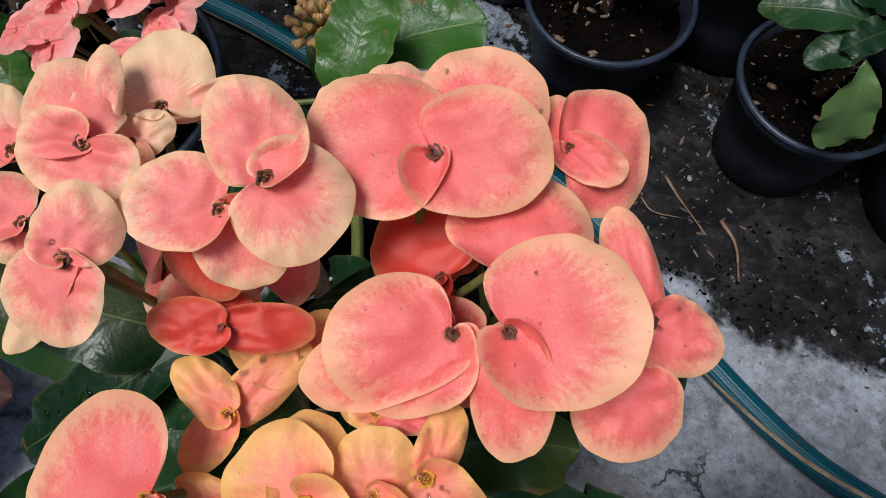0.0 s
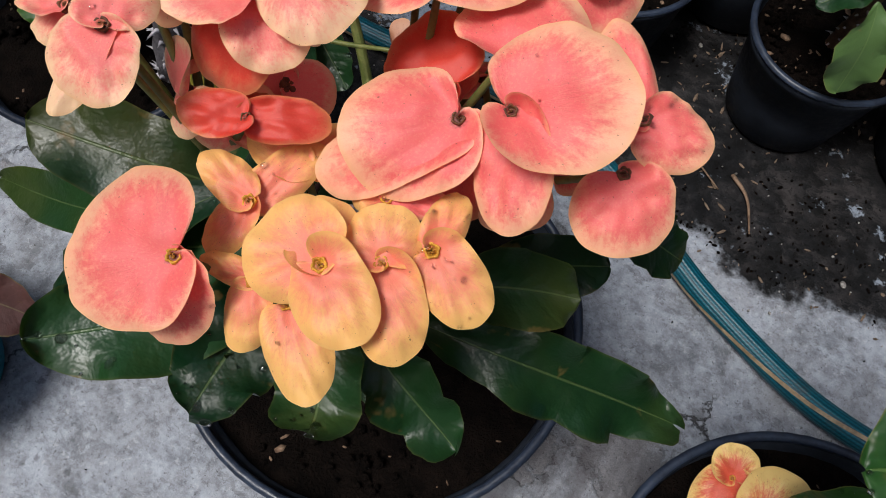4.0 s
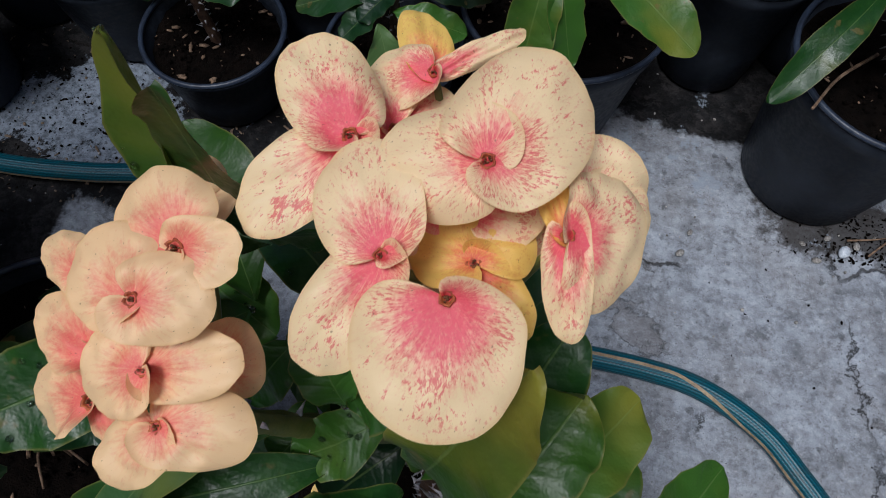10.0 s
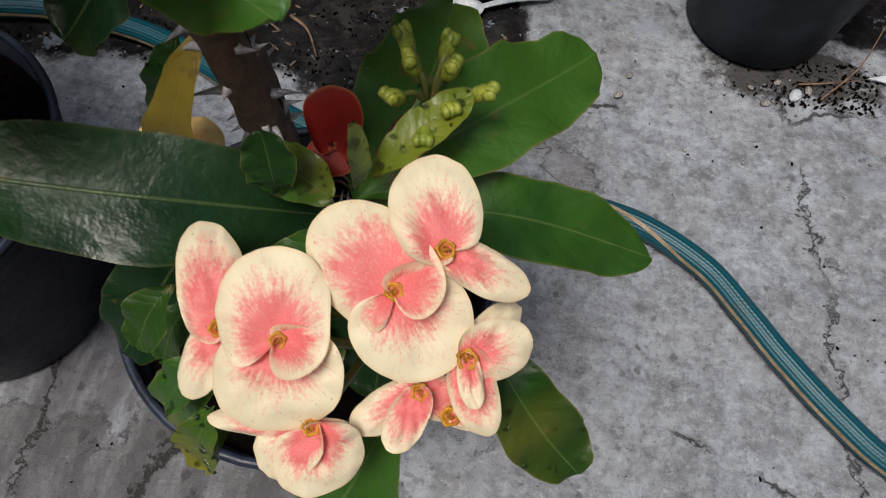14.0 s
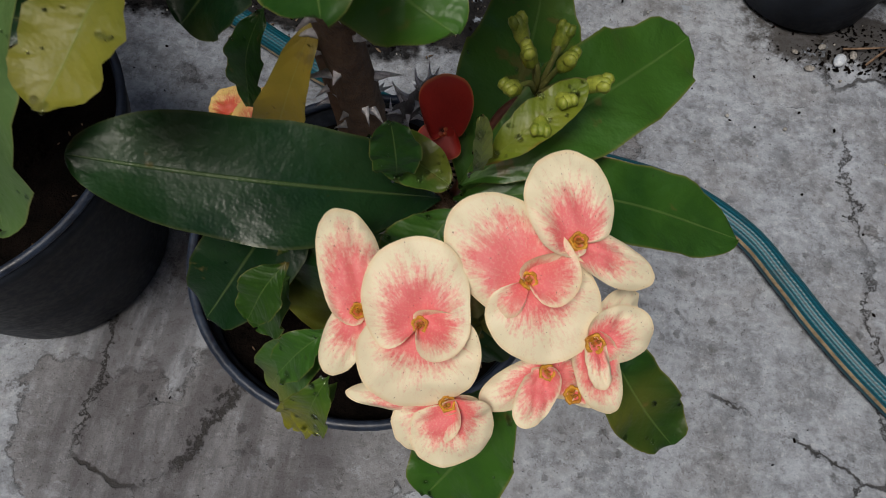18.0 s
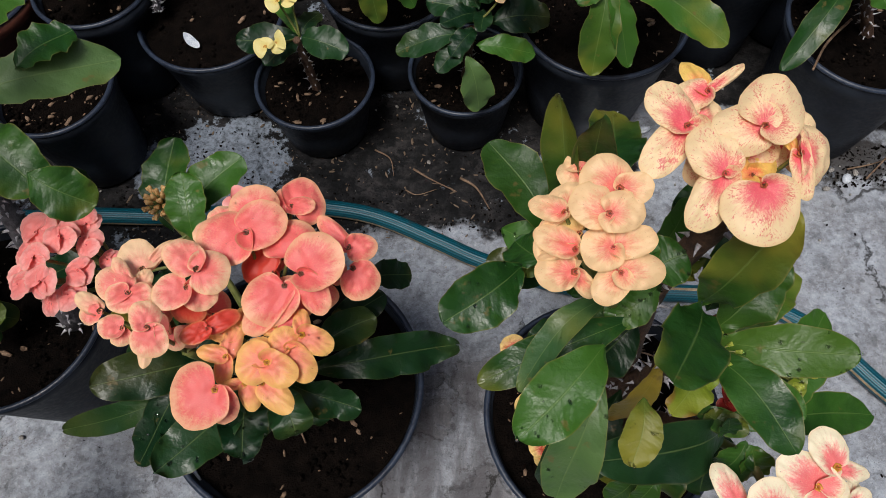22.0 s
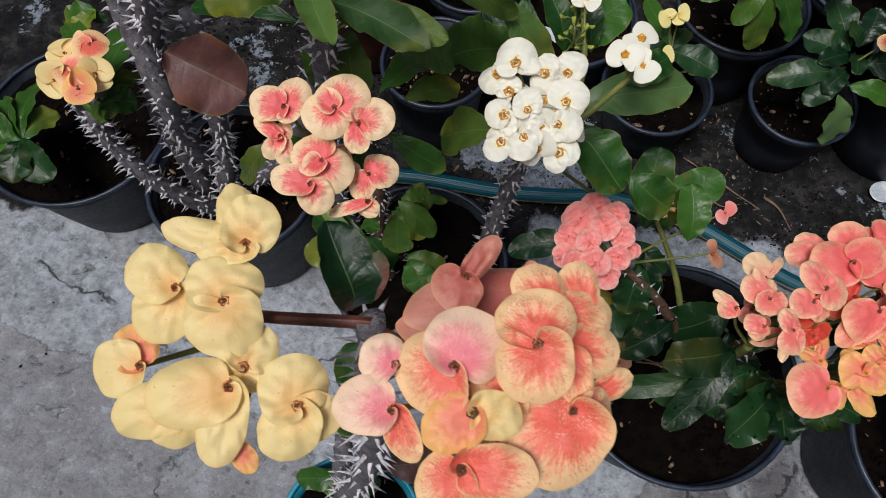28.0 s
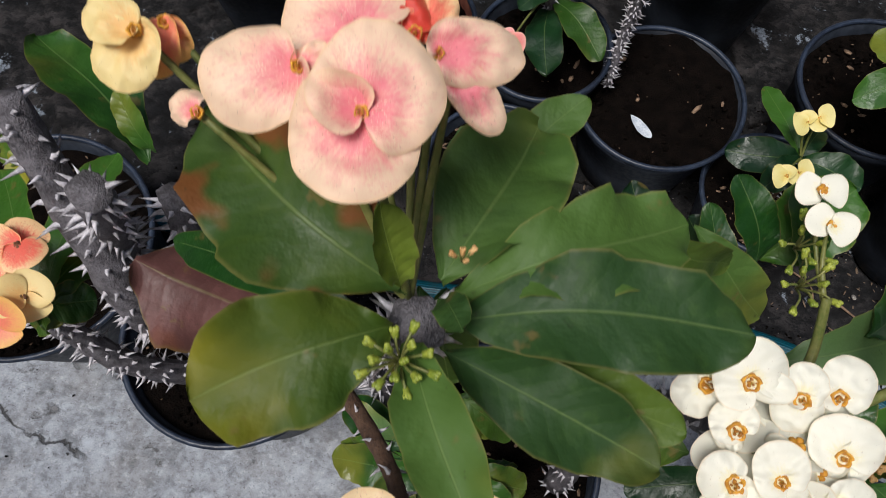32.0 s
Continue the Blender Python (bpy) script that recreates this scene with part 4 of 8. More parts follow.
# ---- ground ----
def ground():
    verts, faces = [], []
    xs = [-60, -8, -2] + [round(-1.2 + 0.04 * k, 3) for k in range(56)] + [2, 8, 60]
    ys = [-60, -8, -2] + [round(-0.8 + 0.04 * k, 3) for k in range(56)] + [2.5, 8, 60]
    for y in ys:
        for x in xs:
            p = Vector((x, y, 0))
            near = abs(x) < 1.3 and -0.9 < y < 1.5
            verts.append((x, y, (0.0025 * noise.noise(p * 6) - 0.001) if near else -0.002))
    w = len(xs)
    for j in range(len(ys) - 1):
        for i in range(w - 1):
            faces.append((j * w + i, j * w + i + 1, (j + 1) * w + i + 1, (j + 1) * w + i))
    tagged(new("ground", mesh_of("ground", verts, faces, CONCRETE)), "weathered grey concrete yard stained with dark soil", "ground", kind="structure")


ground()


def sky_block(name, x0, y0, x1, y1):
    """An added plain wall, out of view, that keeps low sky light off the plants."""
    me = bpy.data.meshes.new(name)
    bm = bmesh.new()
    bmesh.ops.create_cube(bm, size=1)
    for v in bm.verts:
        v.co = Vector((x0 if v.co.x < 0 else x1, y0 if v.co.y < 0 else y1, -0.01 if v.co.z < 0 else 2.4))
    bm.to_mesh(me)
    bm.free()
    me.materials.append(SKY_BLOCK)
    tagged(new(name, me), "added unseen dark brown wall blocking the low sky", "wall", kind="structure")


sky_block("wall_north", -2.2, 1.6, 2.2, 1.75)
sky_block("wall_east", 2.05, -2.0, 2.2, 1.597)
sky_block("wall_west", -2.2, -2.0, -2.05, 1.597)
sky_block("wall_south", -2.2, -2.15, 2.2, -2.003)


# ---- the potted plants ----

coral = thing("potted_plant", (-0.064, 0.04, 0), "crown of thorns with coral and amber flower heads in black pot", "potted plant", "flowering crown of thorns plants")
pot(coral, -0.064, 0.04, 0.18, 0.113)
stem(coral, [(-0.06, 0.035, 0.15), (-0.058, 0.036, 0.26), (-0.035, 0.03, 0.385)], 0.011, 0.005, 40, 0.009, BROWN_STEM)
stem(coral, [(-0.06, 0.035, 0.2), (-0.07, 0.02, 0.3), (-0.08, 0.01, 0.385)], 0.007, 0.003, 0, 0.008, STALK)
stem(coral, [(-0.06, 0.03, 0.24), (-0.045, 0.005, 0.31), (-0.03, -0.005, 0.36)], 0.006, 0.003, 0, 0.008, STALK)
stem(coral, [(-0.065, 0.045, 0.2), (-0.11, 0.07, 0.27), (-0.16, 0.085, 0.32)], 0.006, 0.003, 24, 0.007, BROWN_STEM)
CORAL_FACE = Vector((0.01, -0.28, 0.96))
bloom(coral, CORAL, (-0.0348, 0.0593, 0.4400), CORAL_FACE, [((20.4, 11.7, 2.2), 26.0, 8, -1, 0.27), ((-26.4, -6.7, -4.6), 31.8, 0, 1, 0.15)], (-0.035, 0.03, 0.385), EYE_BROWN)
bloom(coral, CORAL, (-0.0324, 0.0704, 0.4340), CORAL_FACE, [((-3.1, 18.9, 1.6), 29.1, 0, 1, 0.15)], (-0.035, 0.03, 0.385), EYE_BROWN)
bloom(coral, CORAL, (-0.0134, 0.0795, 0.4310), CORAL_FACE, [((13.4, -0.4, 1.8), 11.2, 0, -1, 0.25), ((15.7, 11.3, -1.8), 28.5, 0, 1, 0.15), ((-10.4, 10.4, -0.9), 13.4, 0, 1, 0.20)], (-0.035, 0.03, 0.385), EYE_BROWN)
bloom(coral, CORAL, (-0.0124, 0.0488, 0.4330), CORAL_FACE, [((-2.0, 20.7, -0.1), 31.0, 0, 1, 0.15)], (-0.035, 0.03, 0.385), EYE_BROWN)
bloom(coral, CORAL, (-0.0047, 0.0367, 0.4340), CORAL_FACE, [((19.1, 17.3, 2.8), 33.2, -6, -1, 0.25), ((12.2, -17.0, -13.1), 17.9, 10, 1, 0.15)], (-0.035, 0.03, 0.385), EYE_BROWN)
bloom(coral, CORAL, (0.0183, 0.0565, 0.4240), CORAL_FACE, [((15.6, 1.1, -3.8), 16.8, 0, 1, 0.15), ((-17.3, 17.8, 2.2), 11.7, 0, 1, 0.13)], (-0.035, 0.03, 0.385), EYE_BROWN)
bloom(coral, CORAL, (0.0204, 0.0470, 0.4160), CORAL_FACE, [((9.1, -14.7, -7.3), 23.9, 0, 1, 0.15)], (-0.035, 0.03, 0.385), EYE_BROWN)
bloom(coral, CORAL, (-0.0143, 0.0323, 0.4290), CORAL_FACE, [((-18.4, -16.7, -6.7), 29.5, -8, 1, 0.17), ((-21.4, -22.4, -14.3), 19.1, 0, 1, 0.15)], (-0.035, 0.03, 0.385), EYE_BROWN)
bloom(coral, CORAL, (-0.0236, 0.0442, 0.4180), CORAL_FACE, [((-17.4, 11.1, -2.8), 24.2, 0, 1, 0.15, SHADED_CORAL), ((-13.0, -12.0, -9.5), 13.2, 0, 1, 0.15, SHADED_CORAL)], (-0.035, 0.03, 0.385), EYE_BROWN)
bloom(coral, CORAL, (-0.0481, 0.0695, 0.4260), CORAL_FACE, [((-21.9, -3.0, -6.5), 19.0, 0, 1, 0.15, ROSE), ((-13.6, 12.3, -3.1), 18.7, 0, 1, 0.15, ROSE)], (-0.035, 0.03, 0.385), EYE_BROWN)
filler(coral, CORAL, (-0.012, 0.05, 0.408), 0.014, 6, 15, 0.4, EYE_BROWN, 0.3)
ROSE_FACE = Vector((0.23, -0.18, 0.96))
bloom(coral, ROSE, (-0.0563, 0.0352, 0.4470), ROSE_FACE, [((-15.2, 14.3, 3.3), 19.6, 0, -1, 0.13), ((16.6, -1.9, -5.4), 23.5, 0, 1, 0.27)], (-0.08, 0.01, 0.385), EYE_BROWN)
bloom(coral, ROSE, (-0.0620, 0.0270, 0.4420), ROSE_FACE, [((-16.6, -5.6, -0.0), 19.9, 0, 1, 0.17), ((12.0, -5.6, -10.2), 17.5, 0, 1, 0.15), ((-3.0, -15.1, -18.5), 19.4, 0, 1, 0.15, SHADED_CORAL)], (-0.08, 0.01, 0.385), EYE_BROWN)
bloom(coral, ROSE, (-0.0896, 0.0406, 0.4360), ROSE_FACE, [((-11.2, 15.2, -0.2), 21.1, 0, 1, 0.25, ROSE_PALE), ((14.3, 18.9, -2.0), 7.3, 0, 1, 0.13, ROSE_PALE)], (-0.08, 0.01, 0.385), EYE_BROWN)
bloom(coral, ROSE, (-0.0881, 0.0299, 0.4380), ROSE_FACE, [((1.9, 10.0, -0.6), 9.3, 0, 1, 0.15, ROSE_PALE), ((5.6, -10.8, -11.4), 11.5, 0, 1, 0.15, ROSE_PALE)], (-0.08, 0.01, 0.385), EYE_BROWN)
bloom(coral, ROSE, (-0.0910, 0.0241, 0.4450), ROSE_FACE, [((3.2, -10.1, -3.6), 23.3, 0, -1, 0.47), ((-16.8, 9.4, 1.1), 19.4, 0, 1, 0.15), ((-8.8, 18.6, 1.8), 9.5, 0, 1, 0.13)], (-0.08, 0.01, 0.385), EYE_BROWN)
bloom(coral, ROSE, (-0.0775, 0.0042, 0.4460), ROSE_FACE, [((-4.5, 13.5, 1.6), 15.9, 0, 1, 0.15), ((2.2, -14.3, -6.1), 18.8, 0, 1, 0.17), ((-2.7, -18.1, -9.4), 8.8, 0, 1, 0.15, ROSE_PALE)], (-0.08, 0.01, 0.385), EYE_BROWN)
bloom(coral, ROSE, (-0.0925, 0.0062, 0.4400), ROSE_FACE, [((-13.0, 1.7, 0.6), 13.8, 0, 1, 0.15), ((-5.0, -7.9, -4.0), 12.3, 0, 1, 0.15)], (-0.08, 0.01, 0.385), EYE_BROWN)
bloom(coral, ROSE, (-0.1081, 0.0173, 0.4360), ROSE_FACE, [((-11.4, -2.5, -1.4), 12.7, 0, 1, 0.15), ((-14.6, 9.5, -0.2), 10.4, 0, 1, 0.15, ROSE_PALE)], (-0.08, 0.01, 0.385), EYE_BROWN)
bloom(coral, ROSE, (-0.0547, 0.0104, 0.4240), ROSE_FACE, [((-13.2, -5.7, 0.1), 12.0, 0, 1, 0.15, SHADED_CORAL), ((14.9, 10.8, -3.7), 10.5, 0, 1, 0.15, SHADED_CORAL), ((-3.8, 8.7, -1.6), 9.3, 0, 1, 0.15, SHADED_CORAL)], (-0.08, 0.01, 0.385), EYE_BROWN)
filler(coral, ROSE, (-0.074, 0.025, 0.412), 0.012, 5, 13, 0.4, EYE_BROWN, 0.3)
AMBER_FACE = Vector((0.11, -0.19, 0.98))
bloom(coral, AMBER, (-0.0471, -0.0226, 0.4240), AMBER_FACE, [((-23.4, -8.2, -1.6), 34.8, -8, 1, 0.25, CORAL), ((5.7, -15.9, -11.5), 18.1, 0, 1, 0.15, CORAL)], (-0.03, -0.005, 0.36), EYE_GOLD)
bloom(coral, AMBER, (-0.0218, -0.0084, 0.4230), AMBER_FACE, [((14.8, -9.7, -4.6), 17.9, 0, 1, 0.30), ((-17.2, 1.0, -0.8), 23.6, 0, -1, 0.17), ((-9.7, 15.6, -2.9), 16.4, 0, 1, 0.15)], (-0.03, -0.005, 0.36), EYE_GOLD)
bloom(coral, AMBER, (-0.0258, -0.0174, 0.4140), AMBER_FACE, [((14.8, -12.7, -8.2), 15.3, 0, 1, 0.15)], (-0.03, -0.005, 0.36), EYE_GOLD)
bloom(coral, AMBER, (-0.0347, -0.0168, 0.4140), AMBER_FACE, [((4.5, -12.9, -8.0), 11.4, 0, 1, 0.15), ((-13.4, -1.1, -1.6), 6.8, 0, 1, 0.13)], (-0.03, -0.005, 0.36), EYE_GOLD)
bloom(coral, AMBER, (-0.0123, -0.0007, 0.4200), AMBER_FACE, [((-5.7, 11.8, 0.9), 15.9, 0, 1, 0.20), ((13.4, -14.7, -7.4), 16.7, 0, 1, 0.15)], (-0.03, -0.005, 0.36), EYE_GOLD)
bloom(coral, AMBER, (-0.0050, 0.0072, 0.4200), AMBER_FACE, [((16.2, -6.1, -6.1), 15.1, 0, 1, 0.20), ((-2.2, 15.7, -0.7), 9.6, 0, 1, 0.15)], (-0.03, -0.005, 0.36), EYE_GOLD)
bloom(coral, AMBER, (-0.0464, -0.0028, 0.4150), AMBER_FACE, [((-14.8, 4.3, 0.6), 10.4, 0, 1, 0.15), ((-2.8, -13.7, -5.3), 10.7, 0, 1, 0.15), ((4.8, 21.2, -0.4), 11.1, 0, 1, 0.15)], (-0.03, -0.005, 0.36), EYE_GOLD)
bloom(coral, AMBER, (-0.0416, 0.0107, 0.4120), AMBER_FACE, [((-17.6, 2.7, -1.3), 11.9, 0, 1, 0.15), ((-1.2, 16.7, -2.5), 11.4, 0, 1, 0.15)], (-0.03, -0.005, 0.36), EYE_GOLD)
bloom(coral, AMBER, (-0.0203, 0.0129, 0.4180), AMBER_FACE, [((12.2, 7.0, -3.1), 8.3, 0, 1, 0.15, CORAL), ((-10.0, -0.2, -5.0), 9.4, 0, 1, 0.15)], (-0.03, -0.005, 0.36), EYE_GOLD)
PINK_FACE = Vector((-0.19, -0.23, 0.96))
bloom(coral, PINK, (-0.2018, 0.1013, 0.3620), PINK_FACE, [((-9.7, 10.5, 0.6), 23.1, 0, 1, 0.20), ((14.0, 2.9, 2.4), 22.5, 0, 1, 0.20), ((-3.6, -11.6, -5.5), 21.2, 0, 1, 0.20)], (-0.16, 0.085, 0.32), EYE_RED)
bloom(coral, PINK, (-0.1827, 0.0958, 0.3660), PINK_FACE, [((-11.7, -1.5, -2.6), 19.7, 0, 1, 0.20), ((4.9, 10.9, 2.5), 18.2, 0, 1, 0.20), ((8.7, -7.1, -2.0), 20.0, 0, 1, 0.20)], (-0.16, 0.085, 0.32), EYE_RED)
bloom(coral, PINK, (-0.1953, 0.0795, 0.3680), PINK_FACE, [((-9.2, 2.0, -1.3), 17.9, 0, 1, 0.20), ((6.2, 8.9, 2.3), 16.2, 0, 1, 0.20), ((2.2, -10.5, -4.1), 16.8, 0, 1, 0.20)], (-0.16, 0.085, 0.32), EYE_RED)
bloom(coral, PINK, (-0.1676, 0.0928, 0.3580), PINK_FACE, [((4.6, -9.0, -1.2), 18.0, 0, 1, 0.20), ((-9.5, -0.7, -3.0), 18.2, 0, 1, 0.20), ((3.4, 12.3, 1.6), 16.8, 0, 1, 0.20)], (-0.16, 0.085, 0.32), EYE_RED)
bloom(coral, PINK, (-0.2047, 0.0639, 0.3620), PINK_FACE, [((4.4, -9.5, -1.4), 16.5, 0, 1, 0.20), ((-8.5, 3.3, -1.9), 17.0, 0, 1, 0.20), ((8.6, 6.9, 1.3), 15.5, 0, 1, 0.20)], (-0.16, 0.085, 0.32), EYE_RED)
bloom(coral, PINK, (-0.1886, 0.0638, 0.3660), PINK_FACE, [((-7.0, 9.6, 0.9), 19.1, 0, 1, 0.20), ((12.1, -0.3, 1.3), 18.7, 0, 1, 0.20), ((-6.1, -8.4, -5.2), 17.3, 0, 1, 0.20)], (-0.16, 0.085, 0.32), EYE_RED)
bloom(coral, PINK, (-0.1697, 0.0743, 0.3580), PINK_FACE, [((-4.8, -9.2, -3.1), 16.2, 0, 1, 0.20), ((-5.0, 8.8, 0.1), 17.9, 0, 1, 0.20), ((10.2, -0.7, -0.2), 17.9, 0, 1, 0.20)], (-0.16, 0.085, 0.32), EYE_RED)
bloom(coral, PINK, (-0.2108, 0.0720, 0.3520), PINK_FACE, [((-5.3, 7.9, 0.9), 16.6, 0, 1, 0.20), ((9.9, -0.8, 0.7), 16.4, 0, 1, 0.20), ((-3.5, -8.7, -4.8), 15.3, 0, 1, 0.20)], (-0.16, 0.085, 0.32), EYE_RED)
bloom(coral, PINK, (-0.1893, 0.1164, 0.3520), PINK_FACE, [((-6.7, 12.0, 1.5), 20.9, 0, 1, 0.20), ((13.0, 0.9, 1.8), 21.1, 0, 1, 0.20), ((-7.7, -7.5, -5.3), 19.9, 0, 1, 0.20)], (-0.16, 0.085, 0.32), EYE_RED)
bloom(coral, PINK, (-0.1723, 0.1104, 0.3560), PINK_FACE, [((1.4, 11.2, 2.9), 16.7, 0, 1, 0.20), ((8.8, -4.3, -0.3), 18.4, 0, 1, 0.20), ((-9.1, -5.2, -5.0), 17.2, 0, 1, 0.20)], (-0.16, 0.085, 0.32), EYE_RED)
bloom(coral, PINK, (-0.1764, 0.0599, 0.3520), PINK_FACE, [((3.0, -10.7, -2.0), 17.2, 0, 1, 0.20), ((-9.2, 2.9, -2.1), 18.1, 0, 1, 0.20), ((6.8, 9.7, 1.6), 16.2, 0, 1, 0.20)], (-0.16, 0.085, 0.32), EYE_RED)
bloom(coral, PINK, (-0.2090, 0.0880, 0.3540), PINK_FACE, [((-0.8, 11.7, 2.6), 17.8, 0, 1, 0.20), ((8.8, -7.5, -1.1), 18.7, 0, 1, 0.20), ((-8.8, -6.9, -5.4), 17.5, 0, 1, 0.20)], (-0.16, 0.085, 0.32), EYE_RED)
bloom(coral, PINK, (-0.1907, 0.0564, 0.3460), PINK_FACE, [((8.2, -3.6, 0.8), 15.7, 0, 1, 0.20), ((-7.9, -3.5, -3.4), 14.6, 0, 1, 0.20), ((2.3, 9.8, 0.7), 14.4, 0, 1, 0.20)], (-0.16, 0.085, 0.32), EYE_RED)
bloom(coral, PINK, (-0.1582, 0.0874, 0.3460), PINK_FACE, [((-2.0, -7.5, -2.2), 12.2, 0, 1, 0.20), ((-5.1, 4.9, -0.8), 13.7, 0, 1, 0.20), ((9.2, 1.8, 0.2), 13.1, 0, 1, 0.20)], (-0.16, 0.085, 0.32), EYE_RED)
bloom(coral, PINK, (-0.2076, 0.1084, 0.3440), PINK_FACE, [((6.4, -6.1, -0.2), 14.0, 0, 1, 0.20), ((-7.7, -0.6, -2.7), 13.9, 0, 1, 0.20), ((3.2, 9.0, 0.7), 13.1, 0, 1, 0.20)], (-0.16, 0.085, 0.32), EYE_RED)
flower(coral, PINK, (-0.0801, 0.1376, 0.335), (0.38, -0.22, 0.9), [(62, 11.0, 14.7), (248, 10.6, 14.7)], (-0.16, 0.085, 0.32))
flower(coral, DRIED, (-0.0848, 0.106, 0.32), (0.13, -0.25, 0.96), [(114, 13.0, 11.2), (311, 14.8, 11.2)], (-0.16, 0.085, 0.32))
buds(coral, (-0.134, 0.1364, 0.335), (0, -0.25, 0.95), 16, 0.011, 0.0032, TAN_BUD, "cluster of tan dried buds")
stem(coral, [(-0.075, 0.05, 0.22), (-0.1, 0.1, 0.27), (-0.136, 0.134, 0.325)], 0.0035, 0.002, 0, 0.007, STALK, "flower_stalk", 0.02)
stem(coral, [(-0.115, 0.087, 0.25), (-0.104, 0.065, 0.26), (-0.124, 0.037, 0.2)], 0.0018, 0.0014, 0, 0.007, RED_STALK, "flower_stalk", 0.02)
flower(coral, DRIED, (-0.1291, 0.0343, 0.19), (-0.08, -0.25, 0.96), [(168, 13.7, 16.3), (27, 13.3, 16.3), (282, 12.4, 14.0)])
leaf(coral, DARK, (-0.050, -0.005, 0.350), (-0.093, -0.057, 0.374), 31, wave=0.14, arch=0.1)
leaf(coral, DARK, (-0.077, -0.011, 0.335), (-0.131, -0.018, 0.321), 30, wave=0.2, arch=0.2)
leaf(coral, DARK, (-0.070, 0.005, 0.340), (-0.103, -0.009, 0.330), 24, wave=0.22, arch=0.2)
leaf(coral, DARK, (-0.052, -0.003, 0.350), (-0.047, -0.049, 0.365), 29, wave=0.2, arch=0.14, lean=-10)
leaf(coral, DARK, (-0.030, -0.004, 0.365), (-0.016, -0.039, 0.352), 25, wave=0.16, arch=0.15, curl=3.2)
leaf(coral, DARK, (-0.020, 0.012, 0.328), (0.078, 0.037, 0.297), 29, wave=0.24, fold=0.3, arch=0.12)
leaf(coral, DARK, (-0.012, 0.018, 0.355), (0.027, 0.040, 0.352), 24, wave=0.15, fold=0.5)
leaf(coral, DARK, (-0.060, 0.015, 0.300), (-0.112, 0.004, 0.268), 30, wave=0.2, arch=0.2)
leaf(coral, DARK, (-0.060, 0.020, 0.300), (-0.066, -0.024, 0.280), 30, wave=0.2, arch=0.2)
leaf(coral, DARK, (-0.050, 0.020, 0.300), (-0.012, -0.012, 0.285), 24, wave=0.2, arch=0.2)
leaf(coral, DARK, (-0.100, 0.060, 0.270), (-0.146, 0.026, 0.250), 28, wave=0.18, arch=0.2)
leaf(coral, DARK, (-0.062, 0.004, 0.350), (-0.108, -0.018, 0.335), 26, wave=0.24, arch=0.15)
leaf(coral, DARK, (-0.055, -0.004, 0.355), (-0.062, -0.039, 0.352), 26, wave=0.22, arch=0.2, lean=12)
leaf(coral, DARK, (-0.030, 0.000, 0.350), (0.018, -0.017, 0.340), 22, wave=0.2, fold=0.4)
leaf(coral, DARK, (-0.08, 0.015, 0.35), (-0.137, -0.008, 0.378), 30, wave=0.1)
leaf(coral, DARK, (-0.07, 0.005, 0.34), (-0.105, -0.03, 0.345), 34, wave=0.12)
leaf(coral, DARK, (-0.06, 0.015, 0.32), (-0.06, -0.03, 0.33), 36, wave=0.1)
leaf(coral, DARK, (-0.011, 0.037, 0.33), (0.03, 0.064, 0.33), 22)
leaf(coral, DARK, (0.018, 0.064, 0.36), (0.049, 0.074, 0.34), 21)
leaf(coral, GREEN, (-0.136, 0.13, 0.3), (-0.134, 0.196, 0.33), 37)
leaf(coral, GREEN, (-0.128, 0.137, 0.3), (-0.08, 0.177, 0.33), 36)
leaf(coral, GREEN, (-0.127, 0.13, 0.3), (-0.113, 0.151, 0.34), 22)
leaf(coral, GREEN, (-0.108, 0.109, 0.33), (-0.114, 0.15, 0.355), 29)
leaf(coral, DARK, (-0.136, 0.084, 0.25), (-0.185, 0.014, 0.22), 44, lean=20)
leaf(coral, YELLOWED, (-0.145, 0.076, 0.26), (-0.208, 0.072, 0.24), 25)
leaf(coral, DARK, (-0.188, 0.118, 0.28), (-0.253, 0.102, 0.27), 26)
leaf(coral, DARK, (-0.126, 0.09, 0.27), (-0.13, 0.048, 0.22), 33)
leaf(coral, DARK, (-0.06, 0.049, 0.29), (-0.04, 0.015, 0.25), 37)
leaf(coral, DARK, (-0.136, 0.11, 0.3), (-0.123, 0.071, 0.26), 26)
leaf(coral, DARK, (-0.054, 0.074, 0.28), (-0.098, 0.058, 0.24), 43)
leaf(coral, DARK, (-0.079, 0.015, 0.36), (-0.122, -0.047, 0.33), 24)
leaf(coral, DARK, (-0.081, 0.006, 0.34), (-0.179, -0.022, 0.32), 19)
leaf(coral, DARK, (-0.140, 0.098, 0.300), (-0.143, 0.059, 0.270), 32, wave=0.14, arch=0.2)
leaf(coral, DARK, (-0.149, 0.121, 0.29), (-0.112, 0.099, 0.28), 21)
leaf(coral, DARK, (-0.054, 0.054, 0.36), (-0.058, 0.023, 0.33), 20)

peach = thing("potted_plant", (0.203, 0.012, 0), "tall crown of thorns with peach and speckled heads in black pot", "potted plant", "flowering crown of thorns plants")
pot(peach, 0.203, 0.012, 0.17, 0.101)
stem(peach, [(0.2, 0.02, 0.14), (0.2, 0.03, 0.27), (0.19, 0.035, 0.4), (0.205, 0.04, 0.49)], 0.012, 0.006, 60, 0.009, BROWN_STEM)
stem(peach, [(0.195, 0.033, 0.36), (0.165, 0.02, 0.42), (0.145, 0.01, 0.475)], 0.005, 0.003, 8, 0.006, STALK)
